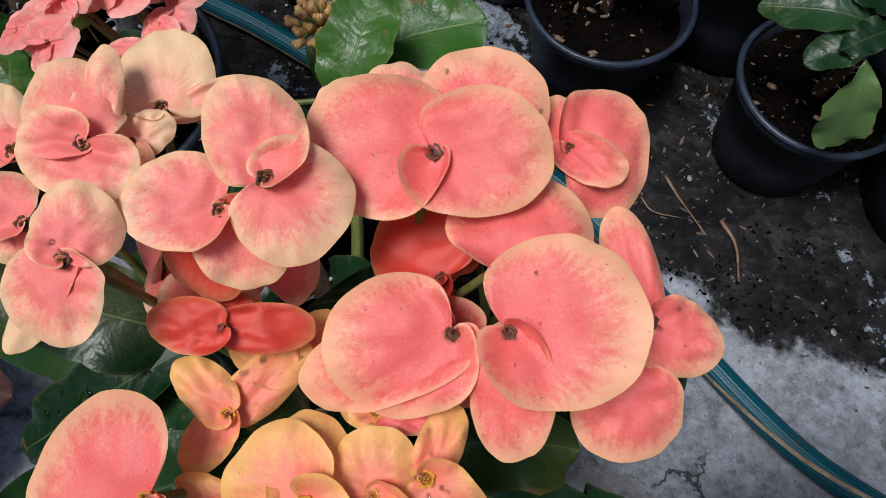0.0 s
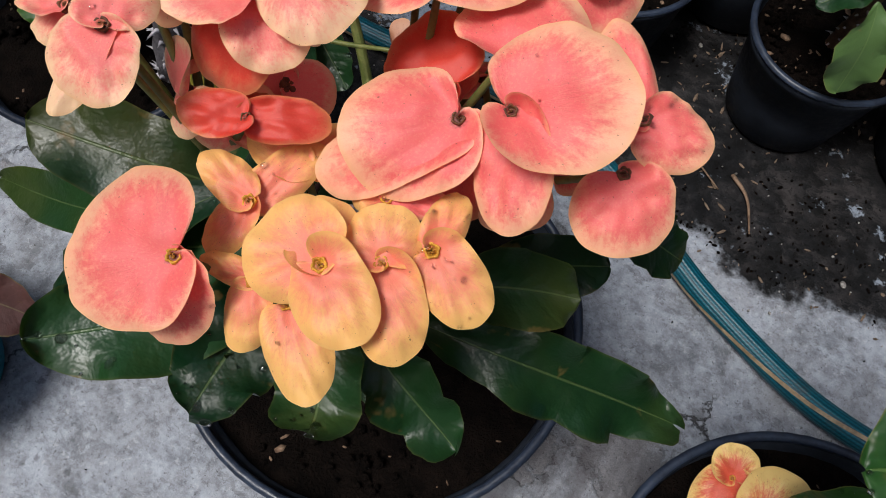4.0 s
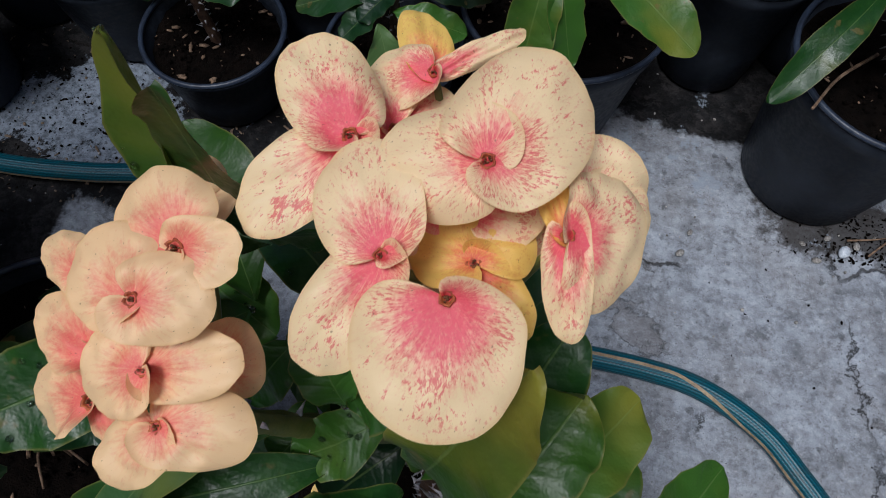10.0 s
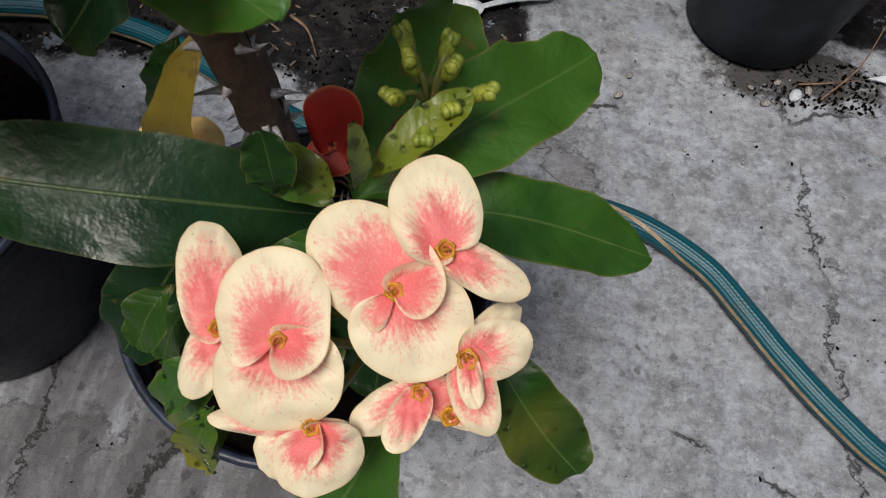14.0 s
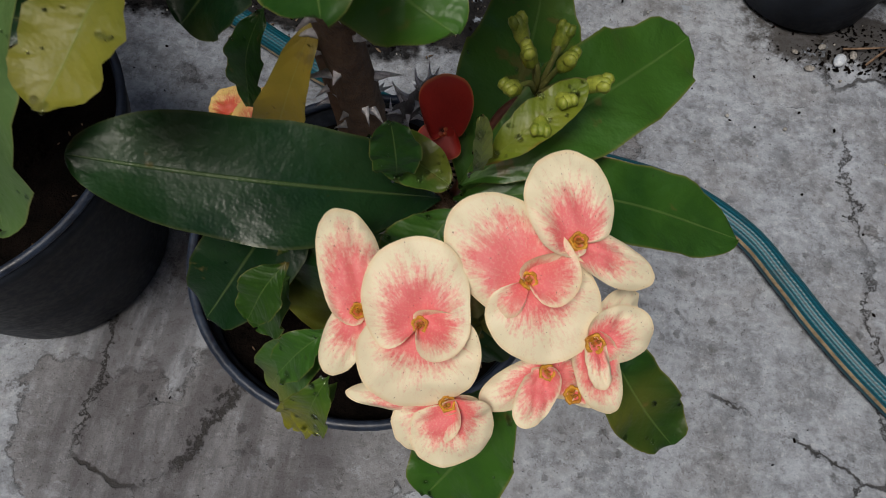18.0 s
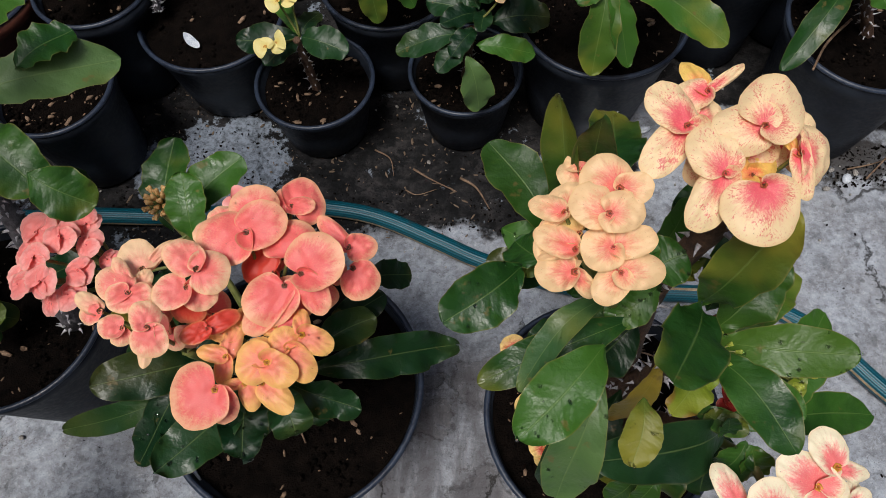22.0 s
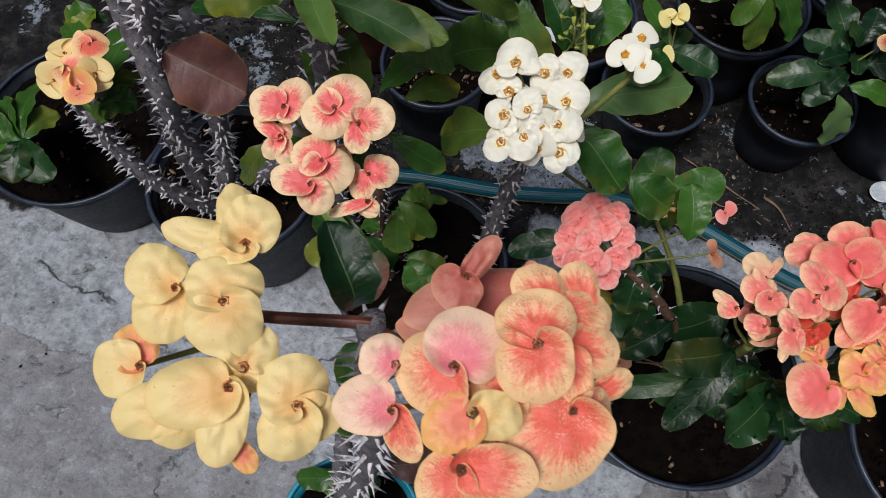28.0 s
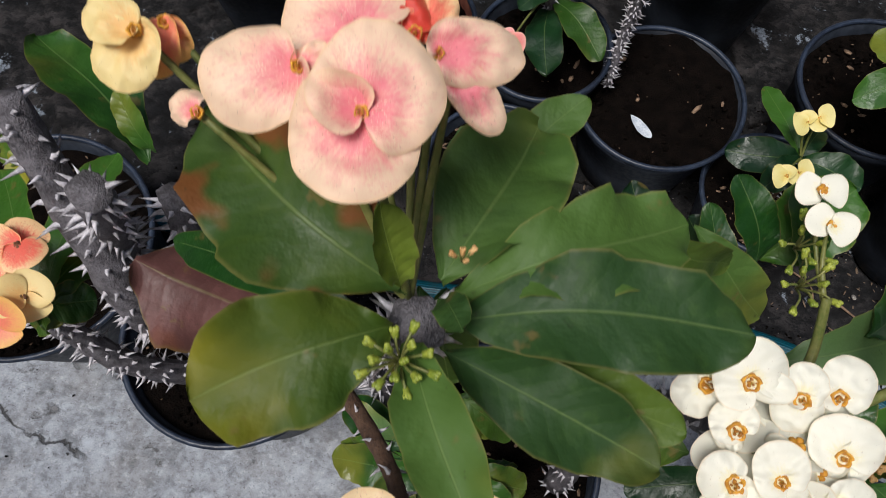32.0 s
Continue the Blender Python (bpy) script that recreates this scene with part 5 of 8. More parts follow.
stem(peach, [(0.2, 0.02, 0.2), (0.21, 0.01, 0.3), (0.203, -0.006, 0.435)], 0.010, 0.006, 50, 0.009, BROWN_STEM)
stem(peach, [(0.21, 0.01, 0.15), (0.225, -0.01, 0.25), (0.244, -0.031, 0.33)], 0.009, 0.005, 40, 0.008, BROWN_STEM)
stem(peach, [(0.244, -0.031, 0.304), (0.253, -0.05, 0.335), (0.262, -0.07, 0.335)], 0.0035, 0.0025, 0, 0.006, STALK, "flower_stalk", 0.02)
PEACH_FACE = Vector((-0.07, -0.31, 0.95))
bloom(peach, PEACH, (0.1400, 0.0212, 0.5270), PEACH_FACE, [((15.0, 2.4, 0.9), 17.4, 4, -1, 0.35), ((-13.7, 11.3, -0.4), 20.3, 0, 1, 0.17)], (0.145, 0.01, 0.475), EYE_RED)
bloom(peach, PEACH, (0.1421, 0.0106, 0.5180), PEACH_FACE, [((-12.7, -1.2, -3.4), 19.2, 0, 1, 0.30), ((18.3, 4.9, -0.1), 14.3, 0, -1, 0.15)], (0.145, 0.01, 0.475), EYE_RED)
bloom(peach, PEACH, (0.1454, 0.0015, 0.5120), PEACH_FACE, [((18.7, 1.5, -0.1), 16.6, 0, -1, 0.23), ((-9.3, -10.4, -7.2), 14.8, 0, 1, 0.20)], (0.145, 0.01, 0.475), EYE_RED)
bloom(peach, PEACH, (0.1452, 0.0320, 0.5280), PEACH_FACE, [((13.8, -0.7, 0.8), 13.7, 0, 1, 0.20), ((-12.8, 12.3, 1.1), 22.4, 0, 1, 0.25)], (0.145, 0.01, 0.475), EYE_RED)
bloom(peach, PEACH, (0.1281, 0.0130, 0.5110), PEACH_FACE, [((-15.0, 11.3, -4.7), 14.4, 0, 1, 0.15), ((-16.6, 1.5, -9.1), 6.7, 0, -1, 0.13)], (0.145, 0.01, 0.475), EYE_RED)
bloom(peach, PEACH, (0.1241, 0.0278, 0.5160), PEACH_FACE, [((-13.1, 8.3, -5.4), 12.0, 0, 1, 0.15), ((-11.7, 11.3, -7.4), 4.5, 0, 1, 0.13), ((-10.5, -2.9, -10.0), 6.0, 0, 1, 0.15)], (0.145, 0.01, 0.475), EYE_RED)
bloom(peach, PEACH, (0.1280, 0.0053, 0.5050), PEACH_FACE, [((-14.7, 3.7, -8.3), 18.1, 0, 1, 0.17), ((8.9, -9.0, -8.6), 8.3, 0, 1, 0.13)], (0.145, 0.01, 0.475), EYE_RED)
bloom(peach, PEACH, (0.1311, 0.0217, 0.5080), PEACH_FACE, [((-9.9, 7.3, -2.5), 16.6, 0, 1, 0.15, PALE_GOLD)], (0.145, 0.01, 0.475), EYE_RED)
SPECKLE_FACE = Vector((0.04, -0.31, 0.95))
bloom(peach, SPECKLE, (0.1971, 0.0251, 0.5410), SPECKLE_FACE, [((-1.7, -20.6, -10.7), 30.5, 0, 1, 0.19)], (0.205, 0.04, 0.49), EYE_RED)
bloom(peach, SPECKLE, (0.1847, 0.0321, 0.5380), SPECKLE_FACE, [((-8.5, 20.9, 3.0), 19.9, 0, -1, 0.13), ((-11.8, -18.9, -13.8), 16.4, 0, 1, 0.17)], (0.205, 0.04, 0.49), EYE_RED)
bloom(peach, SPECKLE, (0.2005, 0.0488, 0.5460), SPECKLE_FACE, [((13.1, 19.1, 4.7), 26.5, 0, -1, 0.25), ((-19.1, 1.0, -3.0), 22.3, 0, -1, 0.30)], (0.205, 0.04, 0.49), EYE_RED)
bloom(peach, SPECKLE, (0.1743, 0.0564, 0.5360), SPECKLE_FACE, [((-13.0, 19.0, 2.8), 19.0, 0, 1, 0.17), ((-18.9, -18.4, -8.2), 16.7, 0, 1, 0.20)], (0.205, 0.04, 0.49), EYE_RED)
bloom(peach, SPECKLE, (0.1874, 0.0769, 0.5320), SPECKLE_FACE, [((-14.5, -2.1, -5.1), 14.9, 0, 1, 0.15), ((18.0, 12.1, 1.3), 5.4, 0, 1, 0.13), ((-7.2, 16.7, -0.1), 11.4, 0, 1, 0.15, GOLD)], (0.205, 0.04, 0.49), EYE_RED)
bloom(peach, SPECKLE, (0.2163, 0.0409, 0.5380), SPECKLE_FACE, [((15.0, 3.1, -5.7), 26.7, 0, 1, 0.15), ((3.1, -16.6, -9.6), 9.3, 0, 1, 0.30), ((-5.6, 15.1, -1.1), 6.8, 0, 1, 0.15, GOLD)], (0.205, 0.04, 0.49), EYE_RED)
bloom(peach, SPECKLE, (0.1900, 0.0452, 0.5220), SPECKLE_FACE, [((-10.2, 8.1, 0.9), 24.5, 0, 1, 0.25), ((7.3, -13.0, -7.6), 23.1, 0, 1, 0.25)], (0.205, 0.04, 0.49), EYE_RED)
bloom(peach, SPECKLE, (0.2007, 0.0381, 0.5260), SPECKLE_FACE, [((-1.9, 11.8, 1.8), 25.0, 0, 1, 0.45, GOLD), ((11.6, -11.8, -9.5), 13.2, 0, 1, 0.25, GOLD)], (0.205, 0.04, 0.49), EYE_RED)
CREAMROSE_FACE = Vector((0.03, -0.29, 0.96))
bloom(peach, CREAM_ROSE, (0.2461, -0.0845, 0.3760), CREAMROSE_FACE, [((-5.9, 18.8, 4.9), 26.3, 0, -1, 0.41), ((1.9, -18.3, -9.7), 29.9, 0, 1, 0.20)], (0.262, -0.07, 0.335), EYE_GOLD)
bloom(peach, CREAM_ROSE, (0.2697, -0.0712, 0.3810), CREAMROSE_FACE, [((-17.9, 16.2, 3.5), 25.5, 0, -1, 0.37), ((12.5, -13.5, -9.6), 28.2, 0, 1, 0.23)], (0.262, -0.07, 0.335), EYE_GOLD)
bloom(peach, CREAM_ROSE, (0.2796, -0.0617, 0.3860), CREAMROSE_FACE, [((-8.6, 20.2, 3.6), 20.5, 0, 1, 0.17), ((19.2, -4.9, -7.0), 11.3, 0, -1, 0.13)], (0.262, -0.07, 0.335), EYE_GOLD)
bloom(peach, CREAM_ROSE, (0.2306, -0.0819, 0.3700), CREAMROSE_FACE, [((-10.3, 25.1, 4.1), 16.0, 0, 1, 0.13), ((-6.1, -14.4, -9.1), 12.1, 0, 1, 0.20)], (0.262, -0.07, 0.335), EYE_GOLD)
bloom(peach, CREAM_ROSE, (0.2782, -0.0889, 0.3670), CREAMROSE_FACE, [((-4.3, -13.0, -4.8), 9.3, 0, 1, 0.13), ((-14.3, -9.2, -6.5), 10.7, 0, 1, 0.15), ((12.5, -1.0, -4.8), 10.7, 0, -1, 0.15), ((-2.3, 5.8, -1.3), 11.4, 0, 1, 0.13)], (0.262, -0.07, 0.335), EYE_GOLD)
bloom(peach, CREAM_ROSE, (0.2858, -0.0923, 0.3620), CREAMROSE_FACE, [((5.8, -0.4, -2.4), 4.4, 0, 1, 0.15)], (0.262, -0.07, 0.335), EYE_GOLD)
bloom(peach, CREAM_ROSE, (0.2877, -0.0819, 0.3740), CREAMROSE_FACE, [((3.1, -10.5, -2.2), 5.8, 0, 1, 0.15), ((13.6, 8.4, -1.9), 13.9, 0, 1, 0.13), ((6.8, -14.7, -9.8), 11.4, 0, 1, 0.15), ((11.5, 17.6, -2.0), 9.5, 0, 1, 0.13)], (0.262, -0.07, 0.335), EYE_GOLD)
bloom(peach, CREAM_ROSE, (0.2554, -0.0998, 0.3650), CREAMROSE_FACE, [((5.1, -11.8, -8.9), 21.5, 0, 1, 0.13), ((-10.4, -9.5, -8.6), 15.1, 0, 1, 0.15), ((-25.2, -0.1, -6.2), 7.5, 0, 1, 0.15), ((9.3, 1.9, -3.9), 3.8, 0, 1, 0.13)], (0.262, -0.07, 0.335), EYE_GOLD)
flower(peach, WINE, (0.2416, -0.017, 0.352), (0.18, -0.6, 0.78), [(95, 18.0, 19.0), (269, 9.8, 16.1)])
REDGOLD_FACE = Vector((-0.10, -0.21, 0.97))
bloom(peach, RED_GOLD, (0.1265, 0.0508, 0.2220), REDGOLD_FACE, [((-4.1, 15.2, 1.8), 21.4, 0, 1, 0.25), ((-3.1, -23.9, -7.4), 24.1, 0, 1, 0.25)], (0.165, 0.03, 0.17), EYE_GOLD)
bloom(peach, RED_GOLD, (0.1423, 0.0398, 0.2280), REDGOLD_FACE, [((6.3, 23.9, 4.7), 32.0, 0, 1, 0.25), ((4.6, -16.7, -4.1), 32.4, 0, 1, 0.25), ((20.3, 4.6, 1.0), 25.8, 0, 1, 0.25)], (0.165, 0.03, 0.17), EYE_GOLD)
bloom(peach, RED_GOLD, (0.1408, 0.0070, 0.2050), REDGOLD_FACE, [((-10.1, 14.5, 1.1), 25.7, 0, 1, 0.25), ((9.4, -14.9, -3.3), 28.7, 0, 1, 0.25)], (0.165, 0.03, 0.17), EYE_GOLD)
bloom(peach, RED_GOLD, (0.1483, -0.0224, 0.1980), REDGOLD_FACE, [((-7.1, 11.6, 0.7), 23.3, 0, 1, 0.25), ((6.4, -12.6, -3.1), 25.3, 0, 1, 0.25)], (0.165, 0.03, 0.17), EYE_GOLD)
bloom(peach, RED_GOLD, (0.1687, -0.0054, 0.1900), REDGOLD_FACE, [((-13.2, -7.8, -4.0), 24.6, 0, 1, 0.25), ((11.0, 7.3, 1.7), 24.6, 0, 1, 0.25)], (0.165, 0.03, 0.17), EYE_GOLD)
buds(peach, (0.2692, -0.0059, 0.37), (0.1, -0.2, 0.95), 8, 0.016, 0.0042)
stem(peach, [(0.244, -0.031, 0.314), (0.258, -0.009, 0.35), (0.269, -0.004, 0.358)], 0.002, 0.0015, 0, 0.006, RED_STALK, "flower_stalk", 0.02)
buds(peach, (0.2028, -0.015, 0.4512), (-0.1, -0.2, 0.95), 9, 0.009, 0.0017)
leaf(peach, OLIVE, (0.207, -0.006, 0.438), (0.265, -0.021, 0.460), 25)
leaf(peach, GREEN, (0.204, -0.012, 0.436), (0.228, -0.064, 0.455), 25)
leaf(peach, GREEN, (0.208, -0.010, 0.425), (0.246, -0.045, 0.432), 24)
leaf(peach, OLIVE, (0.208, 0.000, 0.437), (0.235, 0.031, 0.467), 30, wave=0.1)
leaf(peach, OLIVE, (0.212, -0.002, 0.428), (0.261, 0.043, 0.423), 27)
leaf(peach, LIME, (0.200, -0.012, 0.440), (0.176, -0.045, 0.452), 20, wave=0.12)
leaf(peach, GREEN, (0.192, -0.000, 0.470), (0.162, -0.043, 0.506), 31, arch=0.06, fold=0.1)
leaf(peach, GREEN, (0.148, -0.012, 0.455), (0.105, -0.054, 0.446), 30, arch=0.14)
leaf(peach, SAGE, (0.153, -0.020, 0.420), (0.132, -0.073, 0.361), 30, arch=0.16)
leaf(peach, OLIVE, (0.173, -0.030, 0.420), (0.164, -0.063, 0.412), 21, arch=0.1)
leaf(peach, GREEN, (0.250, -0.030, 0.343), (0.319, 0.040, 0.342), 34, arch=0.14)
leaf(peach, GREEN, (0.250, -0.030, 0.340), (0.268, 0.060, 0.335), 41, arch=0.05)
leaf(peach, OLIVE, (0.196, 0.007, 0.460), (0.213, 0.018, 0.531), 28, arch=0.1)
leaf(peach, GREEN, (0.173, 0.020, 0.460), (0.163, 0.035, 0.475), 18)
leaf(peach, GREEN, (0.291, -0.065, 0.347), (0.325, -0.094, 0.320), 22, arch=0.1)
leaf(peach, GREEN, (0.272, -0.087, 0.345), (0.254, -0.119, 0.310), 30, arch=0.08)
leaf(peach, OLIVE, (0.200, -0.059, 0.330), (0.187, -0.074, 0.310), 16)
leaf(peach, OLIVE, (0.219, -0.090, 0.320), (0.211, -0.104, 0.290), 16)
leaf(peach, GREEN, (0.218, -0.078, 0.330), (0.201, -0.090, 0.310), 14)
leaf(peach, GREEN, (0.220, -0.022, 0.350), (0.247, -0.039, 0.360), 15)
leaf(peach, RUST, (0.218, -0.026, 0.335), (0.238, -0.033, 0.330), 9, wave=0.2)
leaf(peach, SAGE, (0.156, 0.014, 0.452), (0.107, -0.03, 0.44), 15, arch=0.25, lean=20)
leaf(peach, GREEN, (0.112, 0.032, 0.45), (0.071, 0.001, 0.454), 30)
leaf(peach, OLIVE, (0.168, 0.059, 0.43), (0.152, 0.033, 0.43), 24)
leaf(peach, SAGE, (0.217, 0.074, 0.38), (0.243, 0.101, 0.4), 23)
leaf(peach, GREEN, (0.162, 0.059, 0.43), (0.13, 0.081, 0.45), 24)
leaf(peach, OLIVE, (0.141, 0.063, 0.46), (0.122, 0.071, 0.54), 17, lean=-50, fold=0.6)
leaf(peach, GREEN, (0.158, 0.075, 0.45), (0.138, 0.056, 0.544), 21, lean=-15)
leaf(peach, OLIVE, (0.132, 0.055, 0.43), (0.098, 0.107, 0.45), 31)
leaf(peach, GREEN, (0.132, 0.052, 0.43), (0.11, 0.036, 0.43), 17)
leaf(peach, GREEN, (0.195, 0.049, 0.44), (0.208, 0.035, 0.43), 18)
leaf(peach, GREEN, (0.105, 0.068, 0.42), (0.139, 0.047, 0.42), 27)
leaf(peach, GREEN, (0.161, 0.029, 0.42), (0.148, 0.007, 0.42), 17)
leaf(peach, OLIVE, (0.19, 0.065, 0.4), (0.202, 0.026, 0.44), 12, lean=50)
leaf(peach, GREEN, (0.2, 0.07, 0.38), (0.215, 0.085, 0.42), 18)
leaf(peach, GREEN, (0.219, 0.098, 0.37), (0.246, 0.113, 0.39), 18)
leaf(peach, DARK, (0.244, -0.031, 0.334), (0.151, -0.056, 0.378), 34, arch=0.12)
leaf(peach, GREEN, (0.248, -0.031, 0.334), (0.345, -0.022, 0.319), 27)
leaf(peach, GREEN, (0.219, -0.075, 0.32), (0.19, -0.089, 0.27), 21)
leaf(peach, OLIVE, (0.219, -0.089, 0.3), (0.2, -0.101, 0.26), 17)
leaf(peach, GREEN, (0.232, -0.039, 0.36), (0.23, -0.034, 0.38), 14)
leaf(peach, OLIVE, (0.195, -0.054, 0.3), (0.18, -0.067, 0.27), 21)
leaf(peach, GREEN, (0.249, -0.042, 0.35), (0.233, -0.059, 0.33), 24)
leaf(peach, GREEN, (0.251, -0.044, 0.35), (0.259, -0.06, 0.33), 22)
leaf(peach, LIME, (0.256, -0.031, 0.36), (0.28, -0.009, 0.375), 12)
leaf(peach, SAGE, (0.252, -0.035, 0.36), (0.253, -0.031, 0.385), 6, lean=40)
leaf(peach, GREEN, (0.24, -0.035, 0.35), (0.224, -0.027, 0.36), 14)
leaf(peach, DARK, (0.195, 0.006, 0.28), (0.142, -0.055, 0.22), 44)
leaf(peach, GREEN, (0.222, -0.016, 0.27), (0.197, -0.052, 0.22), 71)
leaf(peach, DARK, (0.262, -0.017, 0.27), (0.256, -0.059, 0.23), 50)
leaf(peach, YELLOWED, (0.201, 0.005, 0.37), (0.177, -0.019, 0.31), 17)
leaf(peach, GREEN, (0.157, 0.059, 0.3), (0.144, 0.041, 0.25), 21)
leaf(peach, DARK, (0.137, 0.046, 0.4), (0.096, 0.056, 0.4), 24)
leaf(peach, GREEN, (0.17, 0.009, 0.43), (0.088, -0.021, 0.42), 23)
leaf(peach, GREEN, (0.184, 0.024, 0.44), (0.156, 0.008, 0.43), 20)
leaf(peach, GREEN, (0.213, 0.016, 0.42), (0.232, 0.052, 0.46), 28)
leaf(peach, GREEN, (0.154, 0.04, 0.45), (0.139, 0.023, 0.43), 17)
leaf(peach, DARK, (0.141, 0.042, 0.42), (0.177, 0.034, 0.4), 25)
leaf(peach, DARK, (0.148, 0.022, 0.38), (0.119, 0.001, 0.38), 29)
leaf(peach, DARK, (0.186, 0.024, 0.38), (0.158, 0.001, 0.36), 32)

bloom(peach, PEACH, (0.1289, 0.0362, 0.5060), PEACH_FACE, [((-3.8, 10.3, 1.5), 17.0, 0, 1, 0.2), ((-4.1, -11.3, -3.7), 19.0, 0, 1, 0.2), ((9.0, 0.0, -1.0), 14.0, 0, 1, 0.2)], (0.145, 0.01, 0.475), EYE_RED)
bloom(peach, PEACH, (0.1217, 0.0177, 0.5020), PEACH_FACE, [((-9.8, -1.7, -1.4), 16.0, 0, 1, 0.2), ((9.2, -7.7, -2.9), 18.0, 0, 1, 0.2), ((1.7, 9.8, 1.4), 16.0, 0, 1, 0.2)], (0.145, 0.01, 0.475), EYE_RED)
bloom(peach, PEACH, (0.1495, 0.0166, 0.5030), PEACH_FACE, [((9.5, 5.5, 0.3), 18.0, 0, 1, 0.2), ((-10.4, -6.0, -2.4), 18.0, 0, 1, 0.2)], (0.145, 0.01, 0.475), EYE_RED)
bloom(peach, PEACH, (0.1352, 0.0536, 0.5080), PEACH_FACE, [((-1.6, 8.9, 1.1), 15.0, 0, 1, 0.2), ((-8.4, -7.1, -2.7), 17.0, 0, 1, 0.2), ((9.4, -3.4, -1.8), 15.0, 0, 1, 0.2)], (0.145, 0.01, 0.475), EYE_RED)
bloom(peach, SPECKLE, (0.1974, 0.0482, 0.5280), SPECKLE_FACE, [((12.3, 10.3, 1.5), 24.0, 0, 1, 0.2), ((-15.8, 2.8, -0.3), 25.0, 0, 1, 0.2), ((2.6, -14.8, -4.5), 24.0, 0, 1, 0.2)], (0.205, 0.04, 0.49), EYE_RED)
bloom(peach, SPECKLE, (0.1808, 0.0656, 0.5260), SPECKLE_FACE, [((-12.1, 7.0, 0.7), 22.0, 0, 1, 0.2), ((14.1, 5.1, 0.2), 24.0, 0, 1, 0.2), ((-2.4, -13.8, -4.3), 20.0, 0, 1, 0.2)], (0.205, 0.04, 0.49), EYE_RED)
bloom(peach, SPECKLE, (0.2206, 0.0557, 0.5240), SPECKLE_FACE, [((7.5, 13.0, 2.1), 22.0, 0, 1, 0.2), ((13.0, -7.5, -2.8), 22.0, 0, 1, 0.2), ((-13.8, -2.4, -1.6), 22.0, 0, 1, 0.2)], (0.205, 0.04, 0.49), EYE_RED)
leaf(peach, GREEN, (0.173, 0.023, 0.460), (0.189, 0.028, 0.470), 27)
leaf(peach, GREEN, (0.162, 0.077, 0.450), (0.172, 0.133, 0.440), 32)
leaf(peach, GREEN, (0.124, 0.033, 0.450), (0.110, 0.051, 0.440), 26)
ivory = thing("potted_plant", (-0.343, 0.115, 0), "crown of thorns with ivory flower heads on a spiny stem", "potted plant", "flowering crown of thorns plants")
pot(ivory, -0.343, 0.115, 0.17, 0.095)
stem(ivory, [(-0.281, 0.108, 0.155), (-0.268, 0.136, 0.26), (-0.255, 0.145, 0.36), (-0.245, 0.11, 0.455)], 0.0105, 0.006, 130, 0.009)
stem(ivory, [(-0.245, 0.11, 0.455), (-0.22, 0.128, 0.463), (-0.195, 0.145, 0.49)], 0.003, 0.002, 0, 0.009, STALK, "flower_stalk", 0.02)
IVORY_FACE = Vector((-0.17, -0.34, 0.93))
bloom(ivory, IVORY, (-0.2698, 0.1261, 0.5130), IVORY_FACE, [((-1.7, 15.0, 5.1), 25.7, 0, 1, 0.55), ((15.2, -1.1, 0.4), 11.8, 0, 1, 0.15)], (-0.245, 0.11, 0.455), EYE_GOLD)
bloom(ivory, IVORY, (-0.2801, 0.1259, 0.5000), IVORY_FACE, [((-8.2, -8.3, -7.7), 17.3, 0, 1, 0.25), ((4.4, 10.3, 2.5), 11.3, 0, 1, 0.15)], (-0.245, 0.11, 0.455), EYE_GOLD)
bloom(ivory, IVORY, (-0.2514, 0.1235, 0.5100), IVORY_FACE, [((1.7, 12.9, 3.0), 15.5, 0, 1, 0.25), ((-0.3, -11.0, -6.1), 17.5, 0, 1, 0.25)], (-0.245, 0.11, 0.455), EYE_GOLD)
bloom(ivory, IVORY, (-0.2375, 0.1271, 0.5080), IVORY_FACE, [((5.5, 13.8, 5.1), 19.6, 0, 1, 0.35), ((-1.5, -5.5, -5.3), 14.7, 0, 1, 0.25)], (-0.245, 0.11, 0.455), EYE_GOLD)
bloom(ivory, IVORY, (-0.2365, 0.1068, 0.5070), IVORY_FACE, [((2.9, 13.9, 5.6), 25.8, 0, 1, 0.35), ((10.9, -4.8, -1.8), 20.5, 0, 1, 0.25), ((-10.6, 3.4, -2.8), 16.8, 0, 1, 0.25)], (-0.245, 0.11, 0.455), EYE_GOLD)
bloom(ivory, IVORY, (-0.2714, 0.1103, 0.5050), IVORY_FACE, [((-3.5, 10.4, 1.1), 17.5, 0, 1, 0.35), ((-6.2, -2.3, -5.1), 12.9, 0, 1, 0.25)], (-0.245, 0.11, 0.455), EYE_GOLD)
bloom(ivory, IVORY, (-0.2588, 0.0952, 0.5110), IVORY_FACE, [((-2.6, 12.8, 4.2), 18.3, 0, 1, 0.40), ((3.8, -10.6, -5.2), 18.2, 0, 1, 0.25)], (-0.245, 0.11, 0.455), EYE_GOLD)
bloom(ivory, IVORY, (-0.2721, 0.0927, 0.5060), IVORY_FACE, [((-11.7, 3.6, -1.9), 18.6, 0, 1, 0.35), ((5.4, -10.4, -4.9), 13.5, 0, 1, 0.25)], (-0.245, 0.11, 0.455), EYE_GOLD)
bloom(ivory, IVORY, (-0.2398, 0.0912, 0.5060), IVORY_FACE, [((15.1, -0.2, 0.7), 20.1, 0, 1, 0.25), ((-4.3, -8.3, -4.9), 17.0, 0, 1, 0.25), ((0.5, 9.1, 0.4), 14.5, 0, 1, 0.25)], (-0.245, 0.11, 0.455), EYE_GOLD)
